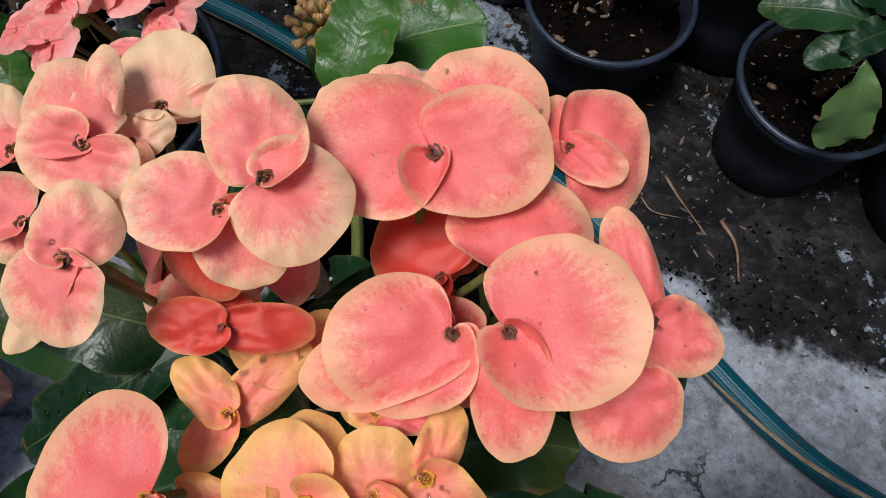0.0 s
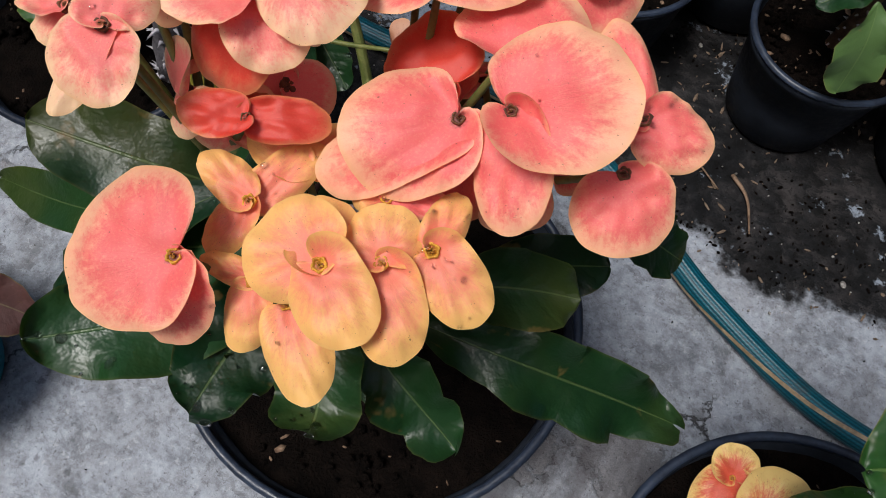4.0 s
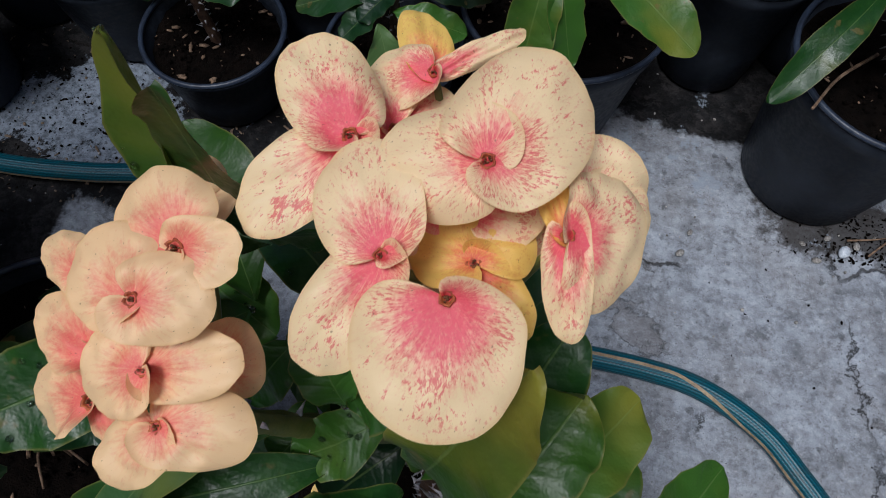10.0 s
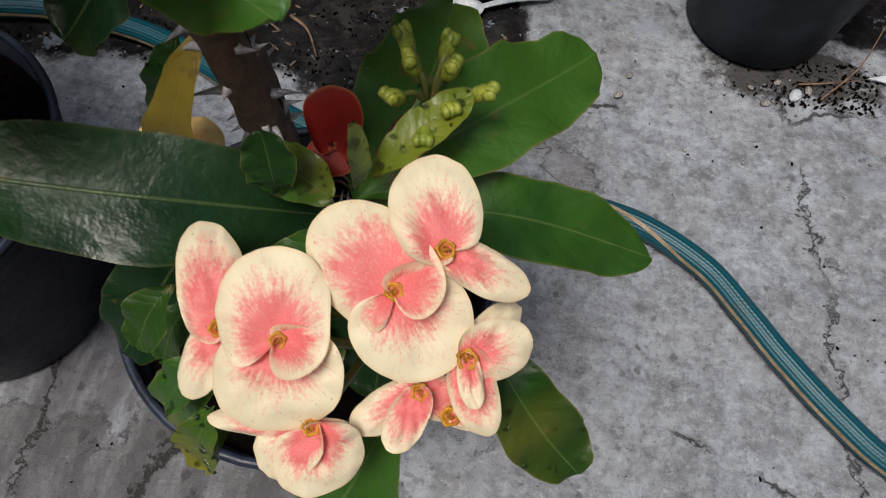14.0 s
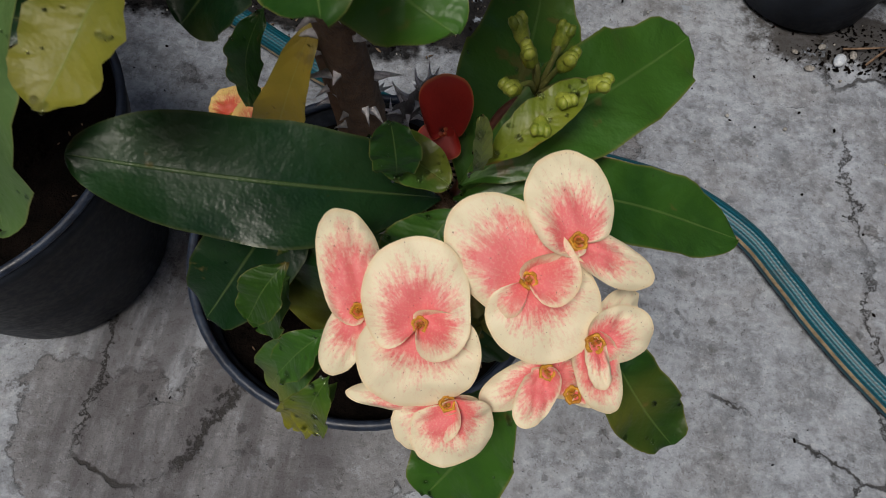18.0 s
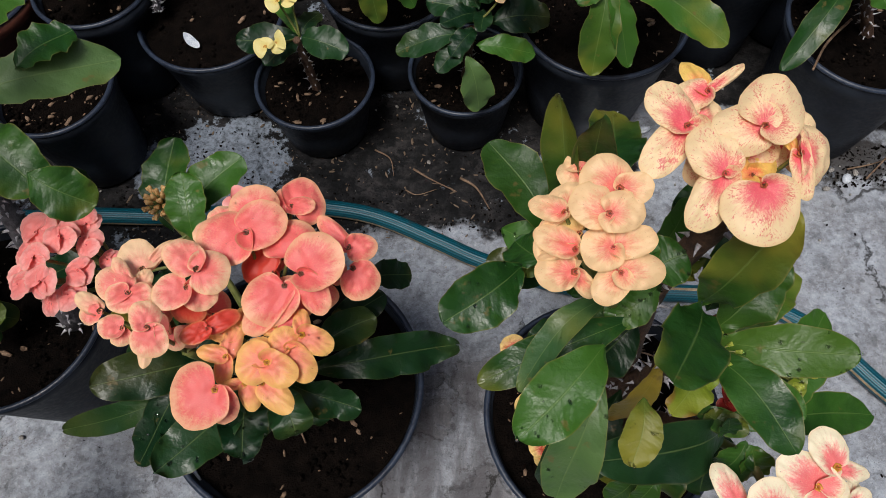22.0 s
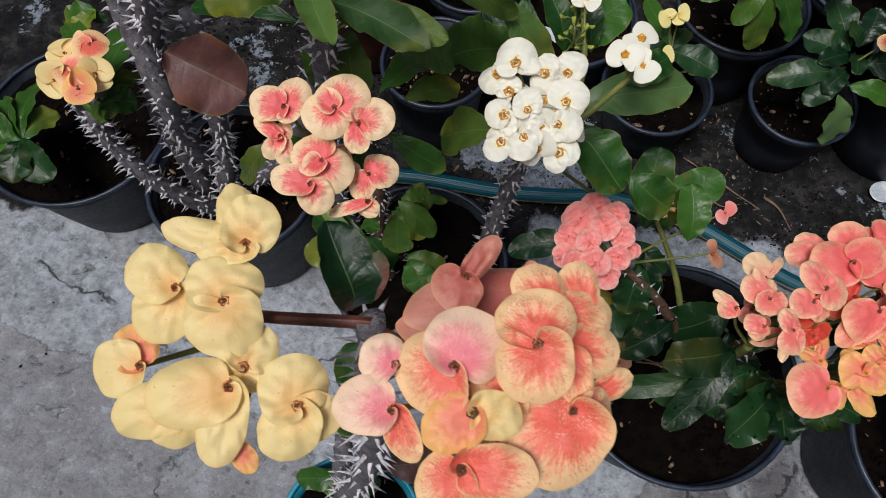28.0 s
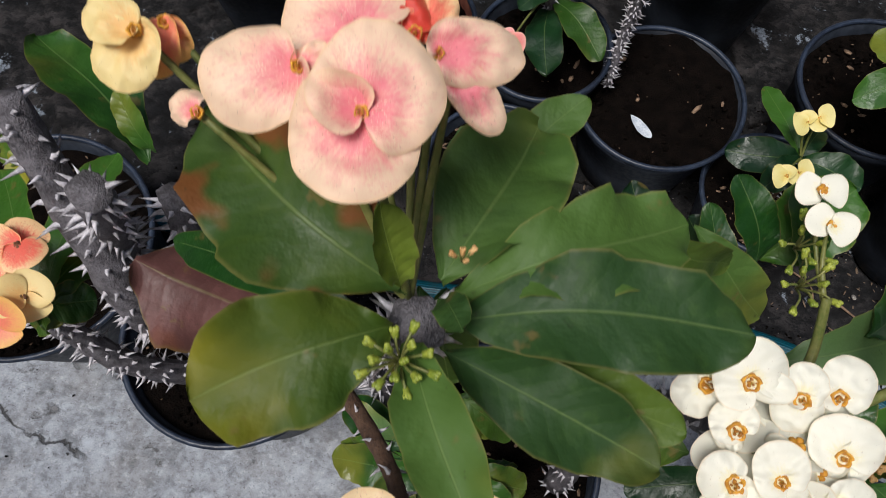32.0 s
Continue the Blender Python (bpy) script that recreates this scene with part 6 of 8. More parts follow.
bloom(ivory, IVORY, (-0.2717, 0.0775, 0.5000), IVORY_FACE, [((-7.0, -8.6, -5.5), 18.2, 0, 1, 0.30), ((8.5, 4.6, 1.1), 11.0, 0, 1, 0.25), ((-8.6, 10.1, -1.1), 14.6, 0, 1, 0.25)], (-0.245, 0.11, 0.455), EYE_GOLD)
bloom(ivory, IVORY, (-0.2590, 0.0799, 0.5050), IVORY_FACE, [((-1.2, -13.2, -5.0), 19.9, 0, 1, 0.30), ((10.6, 3.1, 1.0), 14.7, 0, 1, 0.25)], (-0.245, 0.11, 0.455), EYE_GOLD)
bloom(ivory, IVORY, (-0.2366, 0.0781, 0.4960), IVORY_FACE, [((12.1, 3.7, 2.6), 18.8, 0, 1, 0.30), ((-2.7, -11.0, -5.5), 15.5, 0, 1, 0.25)], (-0.245, 0.11, 0.455), EYE_GOLD)
filler(ivory, IVORY, (-0.25, 0.1, 0.502), 0.02, 8, 13, 0.35, EYE_GOLD)
filler(ivory, IVORY, (-0.25, 0.1, 0.502), 0.008, 4, 13, 0.1, EYE_GOLD)
flower(ivory, IVORY, (-0.2039, 0.1447, 0.51), (-0.05, -0.39, 0.92), [(343, 12.1, 20.8), (163, 12.1, 20.1)], (-0.195, 0.145, 0.485), eye=EYE_GOLD, lift=2)
flower(ivory, IVORY, (-0.1927, 0.1399, 0.508), (0.03, -0.42, 0.91), [(298, 12.0, 20.8), (118, 12.0, 20.0)], (-0.195, 0.145, 0.485), eye=EYE_GOLD, lift=2)
flower(ivory, IVORY, (-0.1931, 0.1652, 0.502), (0.03, -0.27, 0.96), [(231, 12.6, 21.7), (51, 12.7, 20.8)], (-0.195, 0.145, 0.485), eye=EYE_GOLD, lift=2)
flower(ivory, IVORY, (-0.2324, 0.2178, 0.49), (0.02, -0.28, 0.96), [(355, 10.8, 16.6), (175, 10.8, 15.7)], (-0.225, 0.175, 0.475), eye=EYE_GOLD, lift=2)
flower(ivory, IVORY, (-0.2291, 0.2023, 0.49), (0.02, -0.28, 0.96), [(337, 10.8, 16.3), (157, 10.8, 15.4)], (-0.225, 0.175, 0.475), eye=EYE_GOLD, lift=2)
stem(ivory, [(-0.245, 0.11, 0.455), (-0.225, 0.15, 0.46), (-0.225, 0.175, 0.478)], 0.0025, 0.002, 0, 0.009, STALK, "flower_stalk", 0.02)
buds(ivory, (-0.2315, 0.1809, 0.475), (0, -0.2, 0.95), 8, 0.014, 0.0025)
buds(ivory, (-0.2319, 0.1992, 0.475), (0, -0.2, 0.95), 8, 0.014, 0.0025)
leaf(ivory, SAGE, (-0.226, 0.158, 0.43), (-0.136, 0.197, 0.42), 36)
leaf(ivory, GREEN, (-0.222, 0.147, 0.42), (-0.178, 0.11, 0.4), 40)
leaf(ivory, GREEN, (-0.235, 0.205, 0.43), (-0.255, 0.237, 0.46), 22)
leaf(ivory, GREEN, (-0.233, 0.209, 0.43), (-0.195, 0.244, 0.45), 40)
leaf(ivory, DARK, (-0.281, 0.205, 0.4), (-0.298, 0.242, 0.43), 20)
leaf(ivory, DARK, (-0.251, 0.205, 0.42), (-0.271, 0.221, 0.44), 21)
leaf(ivory, SATIN_OLIVE, (-0.276, 0.105, 0.47), (-0.316, 0.12, 0.426), 34, arch=0.08, wave=0.04)
leaf(ivory, GREEN, (-0.256, 0.172, 0.43), (-0.271, 0.215, 0.47), 18)
leaf(ivory, GREEN, (-0.216, 0.2, 0.44), (-0.23, 0.234, 0.47), 20)
leaf(ivory, GREEN, (-0.188, 0.174, 0.44), (-0.159, 0.204, 0.44), 27)
leaf(ivory, GREEN, (-0.178, 0.112, 0.42), (-0.143, 0.1, 0.4), 33)
leaf(ivory, DARK, (-0.172, 0.138, 0.36), (-0.183, 0.136, 0.38), 14)
leaf(ivory, GREEN, (-0.394, 0.097, 0.22), (-0.455, 0.094, 0.21), 32)
leaf(ivory, GREEN, (-0.391, 0.094, 0.22), (-0.413, 0.059, 0.21), 32)
leaf(ivory, GREEN, (-0.388, 0.097, 0.22), (-0.376, 0.083, 0.21), 31)
leaf(ivory, GREEN, (-0.35, 0.103, 0.22), (-0.31, 0.095, 0.21), 31)
leaf(ivory, GREEN, (-0.347, 0.1, 0.22), (-0.326, 0.074, 0.21), 31)
leaf(ivory, OLIVE, (-0.367, 0.159, 0.22), (-0.337, 0.174, 0.21), 32)
leaf(ivory, OLIVE, (-0.371, 0.153, 0.22), (-0.338, 0.144, 0.21), 32)
leaf(ivory, OLIVE, (-0.409, 0.165, 0.22), (-0.438, 0.196, 0.21), 33)
leaf(ivory, GREEN, (-0.384, 0.103, 0.22), (-0.454, 0.137, 0.21), 32)
stem(ivory, [(-0.375, 0.1, 0.155), (-0.387, 0.135, 0.2), (-0.385, 0.159, 0.26)], 0.009, 0.006, 50, 0.008, BROWN_STEM)
stem(ivory, [(-0.419, 0.143, 0.165), (-0.43, 0.153, 0.22), (-0.439, 0.161, 0.29)], 0.0095, 0.007, 60, 0.011)
stem(ivory, [(-0.393, 0.13, 0.165), (-0.388, 0.146, 0.2), (-0.383, 0.16, 0.25)], 0.008, 0.006, 60, 0.008, BROWN_STEM)
stem(ivory, [(-0.363, 0.118, 0.165), (-0.371, 0.138, 0.18), (-0.378, 0.149, 0.21)], 0.007, 0.005, 40, 0.008, BROWN_STEM)
leaf(ivory, OLIVE, (-0.365, 0.147, 0.25), (-0.326, 0.128, 0.22), 22)
leaf(ivory, OLIVE, (-0.347, 0.156, 0.25), (-0.318, 0.158, 0.24), 9)
leaf(ivory, OLIVE, (-0.361, 0.146, 0.26), (-0.338, 0.16, 0.25), 14)
leaf(ivory, GREEN, (-0.373, 0.144, 0.23), (-0.335, 0.14, 0.2), 33)
leaf(ivory, GREEN, (-0.398, 0.109, 0.23), (-0.41, 0.084, 0.19), 33)
leaf(ivory, GREEN, (-0.395, 0.113, 0.23), (-0.365, 0.1, 0.19), 28)
leaf(ivory, GREEN, (-0.351, 0.108, 0.21), (-0.318, 0.104, 0.18), 29)
leaf(ivory, GREEN, (-0.354, 0.099, 0.2), (-0.33, 0.083, 0.18), 25)
leaf(ivory, GREEN, (-0.411, 0.109, 0.23), (-0.448, 0.095, 0.2), 29)
leaf(ivory, SAGE, (-0.404, 0.113, 0.23), (-0.442, 0.133, 0.25), 14)
leaf(ivory, OLIVE, (-0.373, 0.154, 0.27), (-0.394, 0.168, 0.28), 16)
leaf(ivory, GREEN, (-0.386, 0.114, 0.24), (-0.386, 0.121, 0.26), 18)
leaf(ivory, OLIVE, (-0.371, 0.117, 0.2), (-0.348, 0.124, 0.2), 14)

blush = thing("potted_plant", (-0.563, 0.182, 0), "large crown of thorns with blush flowers over veined pink heads", "potted plant", "flowering crown of thorns plants")
pot(blush, -0.563, 0.182, 0.18, 0.096)
stem(blush, [(-0.561, 0.142, 0.165), (-0.538, 0.161, 0.27), (-0.518, 0.156, 0.36), (-0.524, 0.193, 0.44)], 0.0096, 0.0075, 122, 0.0105)
stem(blush, [(-0.574, 0.145, 0.17), (-0.607, 0.133, 0.24), (-0.63, 0.14, 0.3), (-0.635, 0.148, 0.34)], 0.0096, 0.0075, 106, 0.0105)
stem(blush, [(-0.585, 0.161, 0.18), (-0.585, 0.169, 0.32), (-0.552, 0.17, 0.42), (-0.527, 0.163, 0.5)], 0.0108, 0.0088, 138, 0.0105)
stem(blush, [(-0.557, 0.176, 0.18), (-0.563, 0.155, 0.3), (-0.546, 0.145, 0.4), (-0.579, 0.2, 0.5)], 0.0108, 0.0088, 138, 0.0105)
stem(blush, [(-0.548, 0.181, 0.17), (-0.47, 0.15, 0.3), (-0.4, 0.13, 0.47), (-0.381, 0.112, 0.575)], 0.010, 0.008, 120, 0.010)
stem(blush, [(-0.46, 0.15, 0.34), (-0.4, 0.09, 0.42), (-0.372, 0.05, 0.49)], 0.005, 0.003, 20, 0.008, BROWN_STEM)
VEINED_FACE = Vector((0.05, -0.24, 0.97))
bloom(blush, VEINED, (-0.3892, 0.0521, 0.5490), VEINED_FACE, [((-19.1, 0.5, -0.8), 21.4, 0, 1, 0.17), ((5.2, 17.7, 2.2), 22.7, 0, -1, 0.45)], (-0.372, 0.05, 0.49), EYE_BROWN)
bloom(blush, VEINED, (-0.3616, 0.0539, 0.5520), VEINED_FACE, [((10.3, 18.7, 2.1), 27.6, 0, 1, 0.30), ((-13.2, -11.5, -5.2), 27.2, 0, -1, 0.35)], (-0.372, 0.05, 0.49), EYE_BROWN)
bloom(blush, VEINED, (-0.3484, 0.0493, 0.5470), VEINED_FACE, [((16.8, 10.0, -1.4), 24.3, 0, 1, 0.15), ((0.7, -14.0, -8.7), 14.7, 0, 1, 0.17)], (-0.372, 0.05, 0.49), EYE_BROWN)
bloom(blush, VEINED, (-0.3899, 0.0384, 0.5410), VEINED_FACE, [((-15.7, 8.3, -0.0), 9.8, 0, 1, 0.15), ((-8.4, -9.8, -8.0), 12.8, 0, 1, 0.15), ((3.8, -12.4, -8.4), 11.5, 0, -1, 0.15), ((-0.7, 10.1, -0.4), 11.3, 0, 1, 0.15)], (-0.372, 0.05, 0.49), EYE_BROWN)
bloom(blush, VEINED, (-0.3667, 0.0311, 0.5340), VEINED_FACE, [((-14.6, 8.7, 0.9), 26.1, 0, 1, 0.35), ((15.4, -11.3, -6.7), 25.5, 0, -1, 0.35)], (-0.372, 0.05, 0.49), EYE_BROWN)
bloom(blush, VEINED, (-0.3702, 0.0176, 0.5310), VEINED_FACE, [((-22.4, 1.7, -1.4), 18.8, 0, 1, 0.15), ((7.9, -12.5, -8.6), 20.8, 0, 1, 0.17)], (-0.372, 0.05, 0.49), EYE_BROWN)
bloom(blush, VEINED, (-0.3424, 0.0332, 0.5220), VEINED_FACE, [((15.0, 7.5, -3.0), 20.8, 0, 1, 0.15), ((-5.8, -12.7, -9.0), 15.1, 0, 1, 0.15)], (-0.372, 0.05, 0.49), EYE_BROWN)
bloom(blush, VEINED, (-0.3409, 0.0201, 0.5140), VEINED_FACE, [((-20.9, -9.5, -5.3), 8.8, 0, 1, 0.13), ((-1.3, -6.8, -6.7), 16.0, 0, 1, 0.35)], (-0.372, 0.05, 0.49), EYE_BROWN)
filler(blush, VEINED, (-0.37, 0.042, 0.512), 0.01, 5, 12, 0.4, EYE_BROWN)
BLUSHTOP_FACE = Vector((0.13, -0.36, 0.92))
bloom(blush, BLUSH, (-0.3925, 0.1298, 0.6460), BLUSHTOP_FACE, [((7.7, 15.6, 3.0), 24.2, 0, 1, 0.37), ((-3.8, -13.0, -8.9), 25.2, 0, -1, 0.35)], (-0.385, 0.118, 0.575), EYE_GOLD)
bloom(blush, BLUSH, (-0.4081, 0.1415, 0.6400), BLUSHTOP_FACE, [((-18.3, -6.4, -4.1), 21.6, 0, 1, 0.13), ((4.7, 4.9, 1.3), 5.5, 0, 1, 0.15)], (-0.385, 0.118, 0.575), EYE_GOLD)
bloom(blush, BLUSH, (-0.3994, 0.1557, 0.6320), BLUSHTOP_FACE, [((-12.6, 13.5, 2.0), 29.4, 0, 1, 0.25)], (-0.385, 0.118, 0.575), EYE_GOLD)
bloom(blush, BLUSH, (-0.3889, 0.1605, 0.6300), BLUSHTOP_FACE, [((-7.3, 9.6, 1.7), 11.3, 0, 1, 0.25, SHADED_CORAL), ((6.0, 12.2, -0.1), 10.5, 0, 1, 0.15, FLAME)], (-0.385, 0.118, 0.575), EYE_GOLD)
bloom(blush, BLUSH, (-0.3832, 0.1563, 0.6300), BLUSHTOP_FACE, [((18.4, 7.2, -4.8), 15.4, 0, 1, 0.15)], (-0.385, 0.118, 0.575), EYE_GOLD)
bloom(blush, BLUSH, (-0.3796, 0.1547, 0.6260), BLUSHTOP_FACE, [((12.5, -7.1, -8.8), 10.2, 0, 1, 0.13)], (-0.385, 0.118, 0.575), EYE_GOLD)
bloom(blush, BLUSH, (-0.4536, 0.1568, 0.6220), BLUSHTOP_FACE, [((-13.3, 3.8, 0.5), 12.6, 0, 1, 0.15, LEMON), ((-4.7, -12.1, -7.1), 16.0, 0, 1, 0.25, LEMON)], (-0.385, 0.118, 0.575), EYE_GOLD)
bloom(blush, BLUSH, (-0.4501, 0.1631, 0.6180), BLUSHTOP_FACE, [((-1.7, -10.5, -7.9), 10.0, 0, 1, 0.15, AMBER), ((4.5, -5.5, -6.9), 8.2, 0, 1, 0.15, AMBER)], (-0.385, 0.118, 0.575), EYE_GOLD)
bloom(blush, BLUSH, (-0.4383, 0.1437, 0.6120), BLUSHTOP_FACE, [((-7.5, 3.2, -0.8), 9.5, 0, 1, 0.15)], (-0.385, 0.118, 0.575), EYE_GOLD)
leaf(blush, SATIN, (-0.372, 0.112, 0.582), (-0.298, 0.120, 0.585), 29, arch=0.12, wave=0.12, lean=-10)
leaf(blush, SATIN, (-0.373, 0.119, 0.580), (-0.311, 0.154, 0.571), 28, arch=0.2, wave=0.12, lean=-15)
leaf(blush, SATIN, (-0.377, 0.122, 0.583), (-0.357, 0.177, 0.573), 35, wave=0.1, fold=0.3)
leaf(blush, SATIN, (-0.382, 0.106, 0.583), (-0.358, 0.061, 0.596), 17, arch=0.12, fold=0.4, wave=0.1)
leaf(blush, SATIN, (-0.373, 0.106, 0.573), (-0.315, 0.086, 0.569), 23, arch=0.1, wave=0.14, fold=0.35)
leaf(blush, LIME_SATIN, (-0.386, 0.117, 0.588), (-0.391, 0.127, 0.614), 11, lean=35, fold=0.6, arch=0.06)
leaf(blush, SATIN, (-0.375, 0.116, 0.587), (-0.369, 0.105, 0.600), 9)
leaf(blush, RUST, (-0.370, 0.102, 0.572), (-0.351, 0.105, 0.565), 6, wave=0.2, fold=0.5)
leaf(blush, RUST, (-0.534, 0.157, 0.434), (-0.472, 0.143, 0.412), 58, arch=0.1, fold=0.4, lean=10)
leaf(blush, SCORCHED, (-0.387, 0.118, 0.583), (-0.447, 0.155, 0.592), 40, arch=0.14, fold=0.3, wave=0.1)
leaf(blush, YELLOW_GREEN, (-0.387, 0.108, 0.583), (-0.429, 0.081, 0.59), 33, fold=0.25, wave=0.12)
leaf(blush, SATIN_OLIVE, (-0.373, 0.108, 0.558), (-0.307, 0.097, 0.564), 21)
leaf(blush, SATIN, (-0.385, 0.118, 0.579), (-0.42, 0.144, 0.57), 17)
leaf(blush, SATIN, (-0.366, 0.162, 0.56), (-0.343, 0.192, 0.57), 15, arch=0.05)
leaf(blush, SATIN_OLIVE, (-0.325, 0.17, 0.53), (-0.273, 0.174, 0.5), 17, arch=0.25, lean=30)
leaf(blush, SAGE, (-0.367, 0.202, 0.5), (-0.389, 0.203, 0.5), 26)
leaf(blush, SATIN, (-0.287, 0.188, 0.5), (-0.245, 0.169, 0.46), 23)
buds(blush, (-0.383, 0.098, 0.592), (0, -0.2, 0.95), 14, 0.009, 0.0018)
buds(blush, (-0.3714, 0.1229, 0.6), (0.2, 0.2, 0.9), 4, 0.003, 0.0012, TAN_BUD, "small brown bud cluster")
leaf(blush, GREEN, (-0.496, 0.171, 0.52), (-0.551, 0.212, 0.53), 28, lean=35)
leaf(blush, GREEN, (-0.495, 0.175, 0.52), (-0.506, 0.188, 0.54), 10)
leaf(blush, GREEN, (-0.409, 0.057, 0.5), (-0.432, 0.042, 0.47), 17)
leaf(blush, GREEN, (-0.34, 0.073, 0.5), (-0.305, 0.071, 0.47), 18)
leaf(blush, OLIVE, (-0.33, 0.038, 0.47), (-0.329, 0.02, 0.44), 18)
leaf(blush, OLIVE, (-0.391, 0.152, 0.48), (-0.387, 0.115, 0.46), 27)
leaf(blush, GREEN, (-0.351, 0.101, 0.5), (-0.327, 0.156, 0.47), 23)
leaf(blush, OLIVE, (-0.325, 0.144, 0.48), (-0.273, 0.189, 0.45), 49)
leaf(blush, GREEN, (-0.398, 0.122, 0.53), (-0.487, 0.148, 0.5), 17)
leaf(blush, OLIVE, (-0.407, 0.126, 0.5), (-0.401, 0.126, 0.46), 13)
leaf(blush, SATIN_OLIVE, (-0.38, 0.146, 0.5), (-0.373, 0.118, 0.465), 29)
leaf(blush, SATIN, (-0.355, 0.132, 0.52), (-0.31, 0.142, 0.48), 23, wave=0.1)
leaf(blush, SATIN_OLIVE, (-0.339, 0.112, 0.48), (-0.308, 0.144, 0.46), 22)
leaf(blush, GREEN, (-0.41, 0.06, 0.5), (-0.39, 0.057, 0.48), 21)
leaf(blush, GREEN, (-0.353, 0.064, 0.5), (-0.363, 0.054, 0.48), 20)

flame = thing("potted_plant", (-0.372, -0.155, 0), "crown of thorns with flame and lemon heads in turquoise pot", "potted plant", "flowering crown of thorns plants")
pot(flame, -0.372, -0.155, 0.085, 0.075, TEAL_POT, TEAL_POT, chips=30)
stem(flame, [(-0.372, -0.155, 0.07), (-0.36, -0.14, 0.25), (-0.32, -0.11, 0.45), (-0.31, -0.075, 0.613)], 0.011, 0.006, 140, 0.013)
stem(flame, [(-0.31, -0.075, 0.603), (-0.286, -0.086, 0.614), (-0.262, -0.098, 0.625)], 0.0028, 0.0022, 0, 0.009, RED_STALK, "flower_stalk", 0.03)
stem(flame, [(-0.31, -0.075, 0.611), (-0.357, -0.08, 0.615), (-0.368, -0.076, 0.62), (-0.35, -0.085, 0.615)], 0.0026, 0.0018, 0, 0.009, RED_STALK, "flower_stalk", 0.03)
FLAME_FACE = Vector((0.09, -0.23, 0.97))
bloom(flame, FLAME, (-0.2747, -0.1007, 0.6740), FLAME_FACE, [((6.3, 17.1, 0.4), 24.2, 0, 1, 0.20, BLUSH), ((-14.8, -7.7, -4.4), 24.9, 0, 1, 0.17)], (-0.262, -0.098, 0.625), EYE_BROWN)
bloom(flame, FLAME, (-0.2529, -0.0922, 0.6800), FLAME_FACE, [((0.6, -15.9, -5.9), 21.5, 0, 1, 0.32), ((-2.2, 15.7, -0.1), 23.9, 0, 1, 0.15)], (-0.262, -0.098, 0.625), EYE_BROWN)
bloom(flame, FLAME, (-0.2430, -0.0892, 0.6670), FLAME_FACE, [((4.3, -15.6, -8.3), 14.2, 0, 1, 0.13), ((15.6, 5.0, -5.5), 18.2, 0, 1, 0.15)], (-0.262, -0.098, 0.625), EYE_BROWN)
bloom(flame, FLAME, (-0.2389, -0.1049, 0.6600), FLAME_FACE, [((-10.2, -20.8, -8.1), 31.8, 0, 1, 0.25), ((12.5, -4.4, -10.5), 22.5, 0, 1, 0.20)], (-0.262, -0.098, 0.625), EYE_BROWN)
bloom(flame, FLAME, (-0.2313, -0.0978, 0.6540), FLAME_FACE, [((10.2, 8.5, -2.1), 9.0, 0, 1, 0.13)], (-0.262, -0.098, 0.625), EYE_BROWN)
bloom(flame, FLAME, (-0.2679, -0.1121, 0.6720), FLAME_FACE, [((14.2, 1.0, -3.2), 14.2, 0, 1, 0.15, LEMON), ((-11.8, -8.6, -4.9), 16.6, 0, 1, 0.20, AMBER)], (-0.262, -0.098, 0.625), EYE_BROWN)
bloom(flame, FLAME, (-0.2689, -0.1270, 0.6640), FLAME_FACE, [((21.0, 2.9, -3.4), 16.3, 0, 1, 0.17), ((-8.8, -10.4, -5.6), 17.8, 0, 1, 0.20)], (-0.262, -0.098, 0.625), EYE_BROWN)
bloom(flame, FLAME, (-0.2483, -0.0791, 0.6700), FLAME_FACE, [((-10.9, 12.5, 1.0), 15.4, 0, 1, 0.15), ((19.9, 2.4, -5.5), 14.5, 0, 1, 0.15)], (-0.262, -0.098, 0.625), EYE_BROWN)
bloom(flame, FLAME, (-0.2396, -0.0763, 0.6660), FLAME_FACE, [((-4.0, 14.9, 0.9), 13.0, 0, 1, 0.13)], (-0.262, -0.098, 0.625), EYE_BROWN)
bloom(flame, FLAME, (-0.2758, -0.0623, 0.6440), FLAME_FACE, [((8.3, 15.1, 0.8), 9.4, 0, 1, 0.13, FADED), ((-7.3, -10.6, -4.9), 18.8, 0, 1, 0.15, FADED)], (-0.262, -0.098, 0.625), EYE_BROWN)
bloom(flame, FLAME, (-0.2913, -0.1018, 0.6700), FLAME_FACE, [((-10.1, 2.9, -1.3), 15.6, 0, 1, 0.13, BLUSH)], (-0.262, -0.098, 0.625), EYE_BROWN)
bloom(flame, FLAME, (-0.2903, -0.1142, 0.6680), FLAME_FACE, [((-17.2, 0.7, -1.1), 17.1, 0, 1, 0.13, BLUSH), ((7.6, -12.3, -7.7), 10.3, 0, 1, 0.13)], (-0.262, -0.098, 0.625), EYE_BROWN)
bloom(flame, FLAME, (-0.2564, -0.0999, 0.6640), FLAME_FACE, [((-10.9, -6.1, -4.5), 22.8, 0, 1, 0.15)], (-0.262, -0.098, 0.625), EYE_BROWN)
filler(flame, FLAME, (-0.262, -0.098, 0.638), 0.01, 5, 13, 0.4, EYE_BROWN)
LEMON_FACE = Vector((0.23, -0.21, 0.95))
bloom(flame, LEMON, (-0.3446, -0.0913, 0.6720), LEMON_FACE, [((2.4, -15.7, -5.0), 23.4, 0, 1, 0.25), ((-3.9, 13.1, 1.8), 23.1, 0, 1, 0.25)], (-0.35, -0.085, 0.615), EYE_RED)
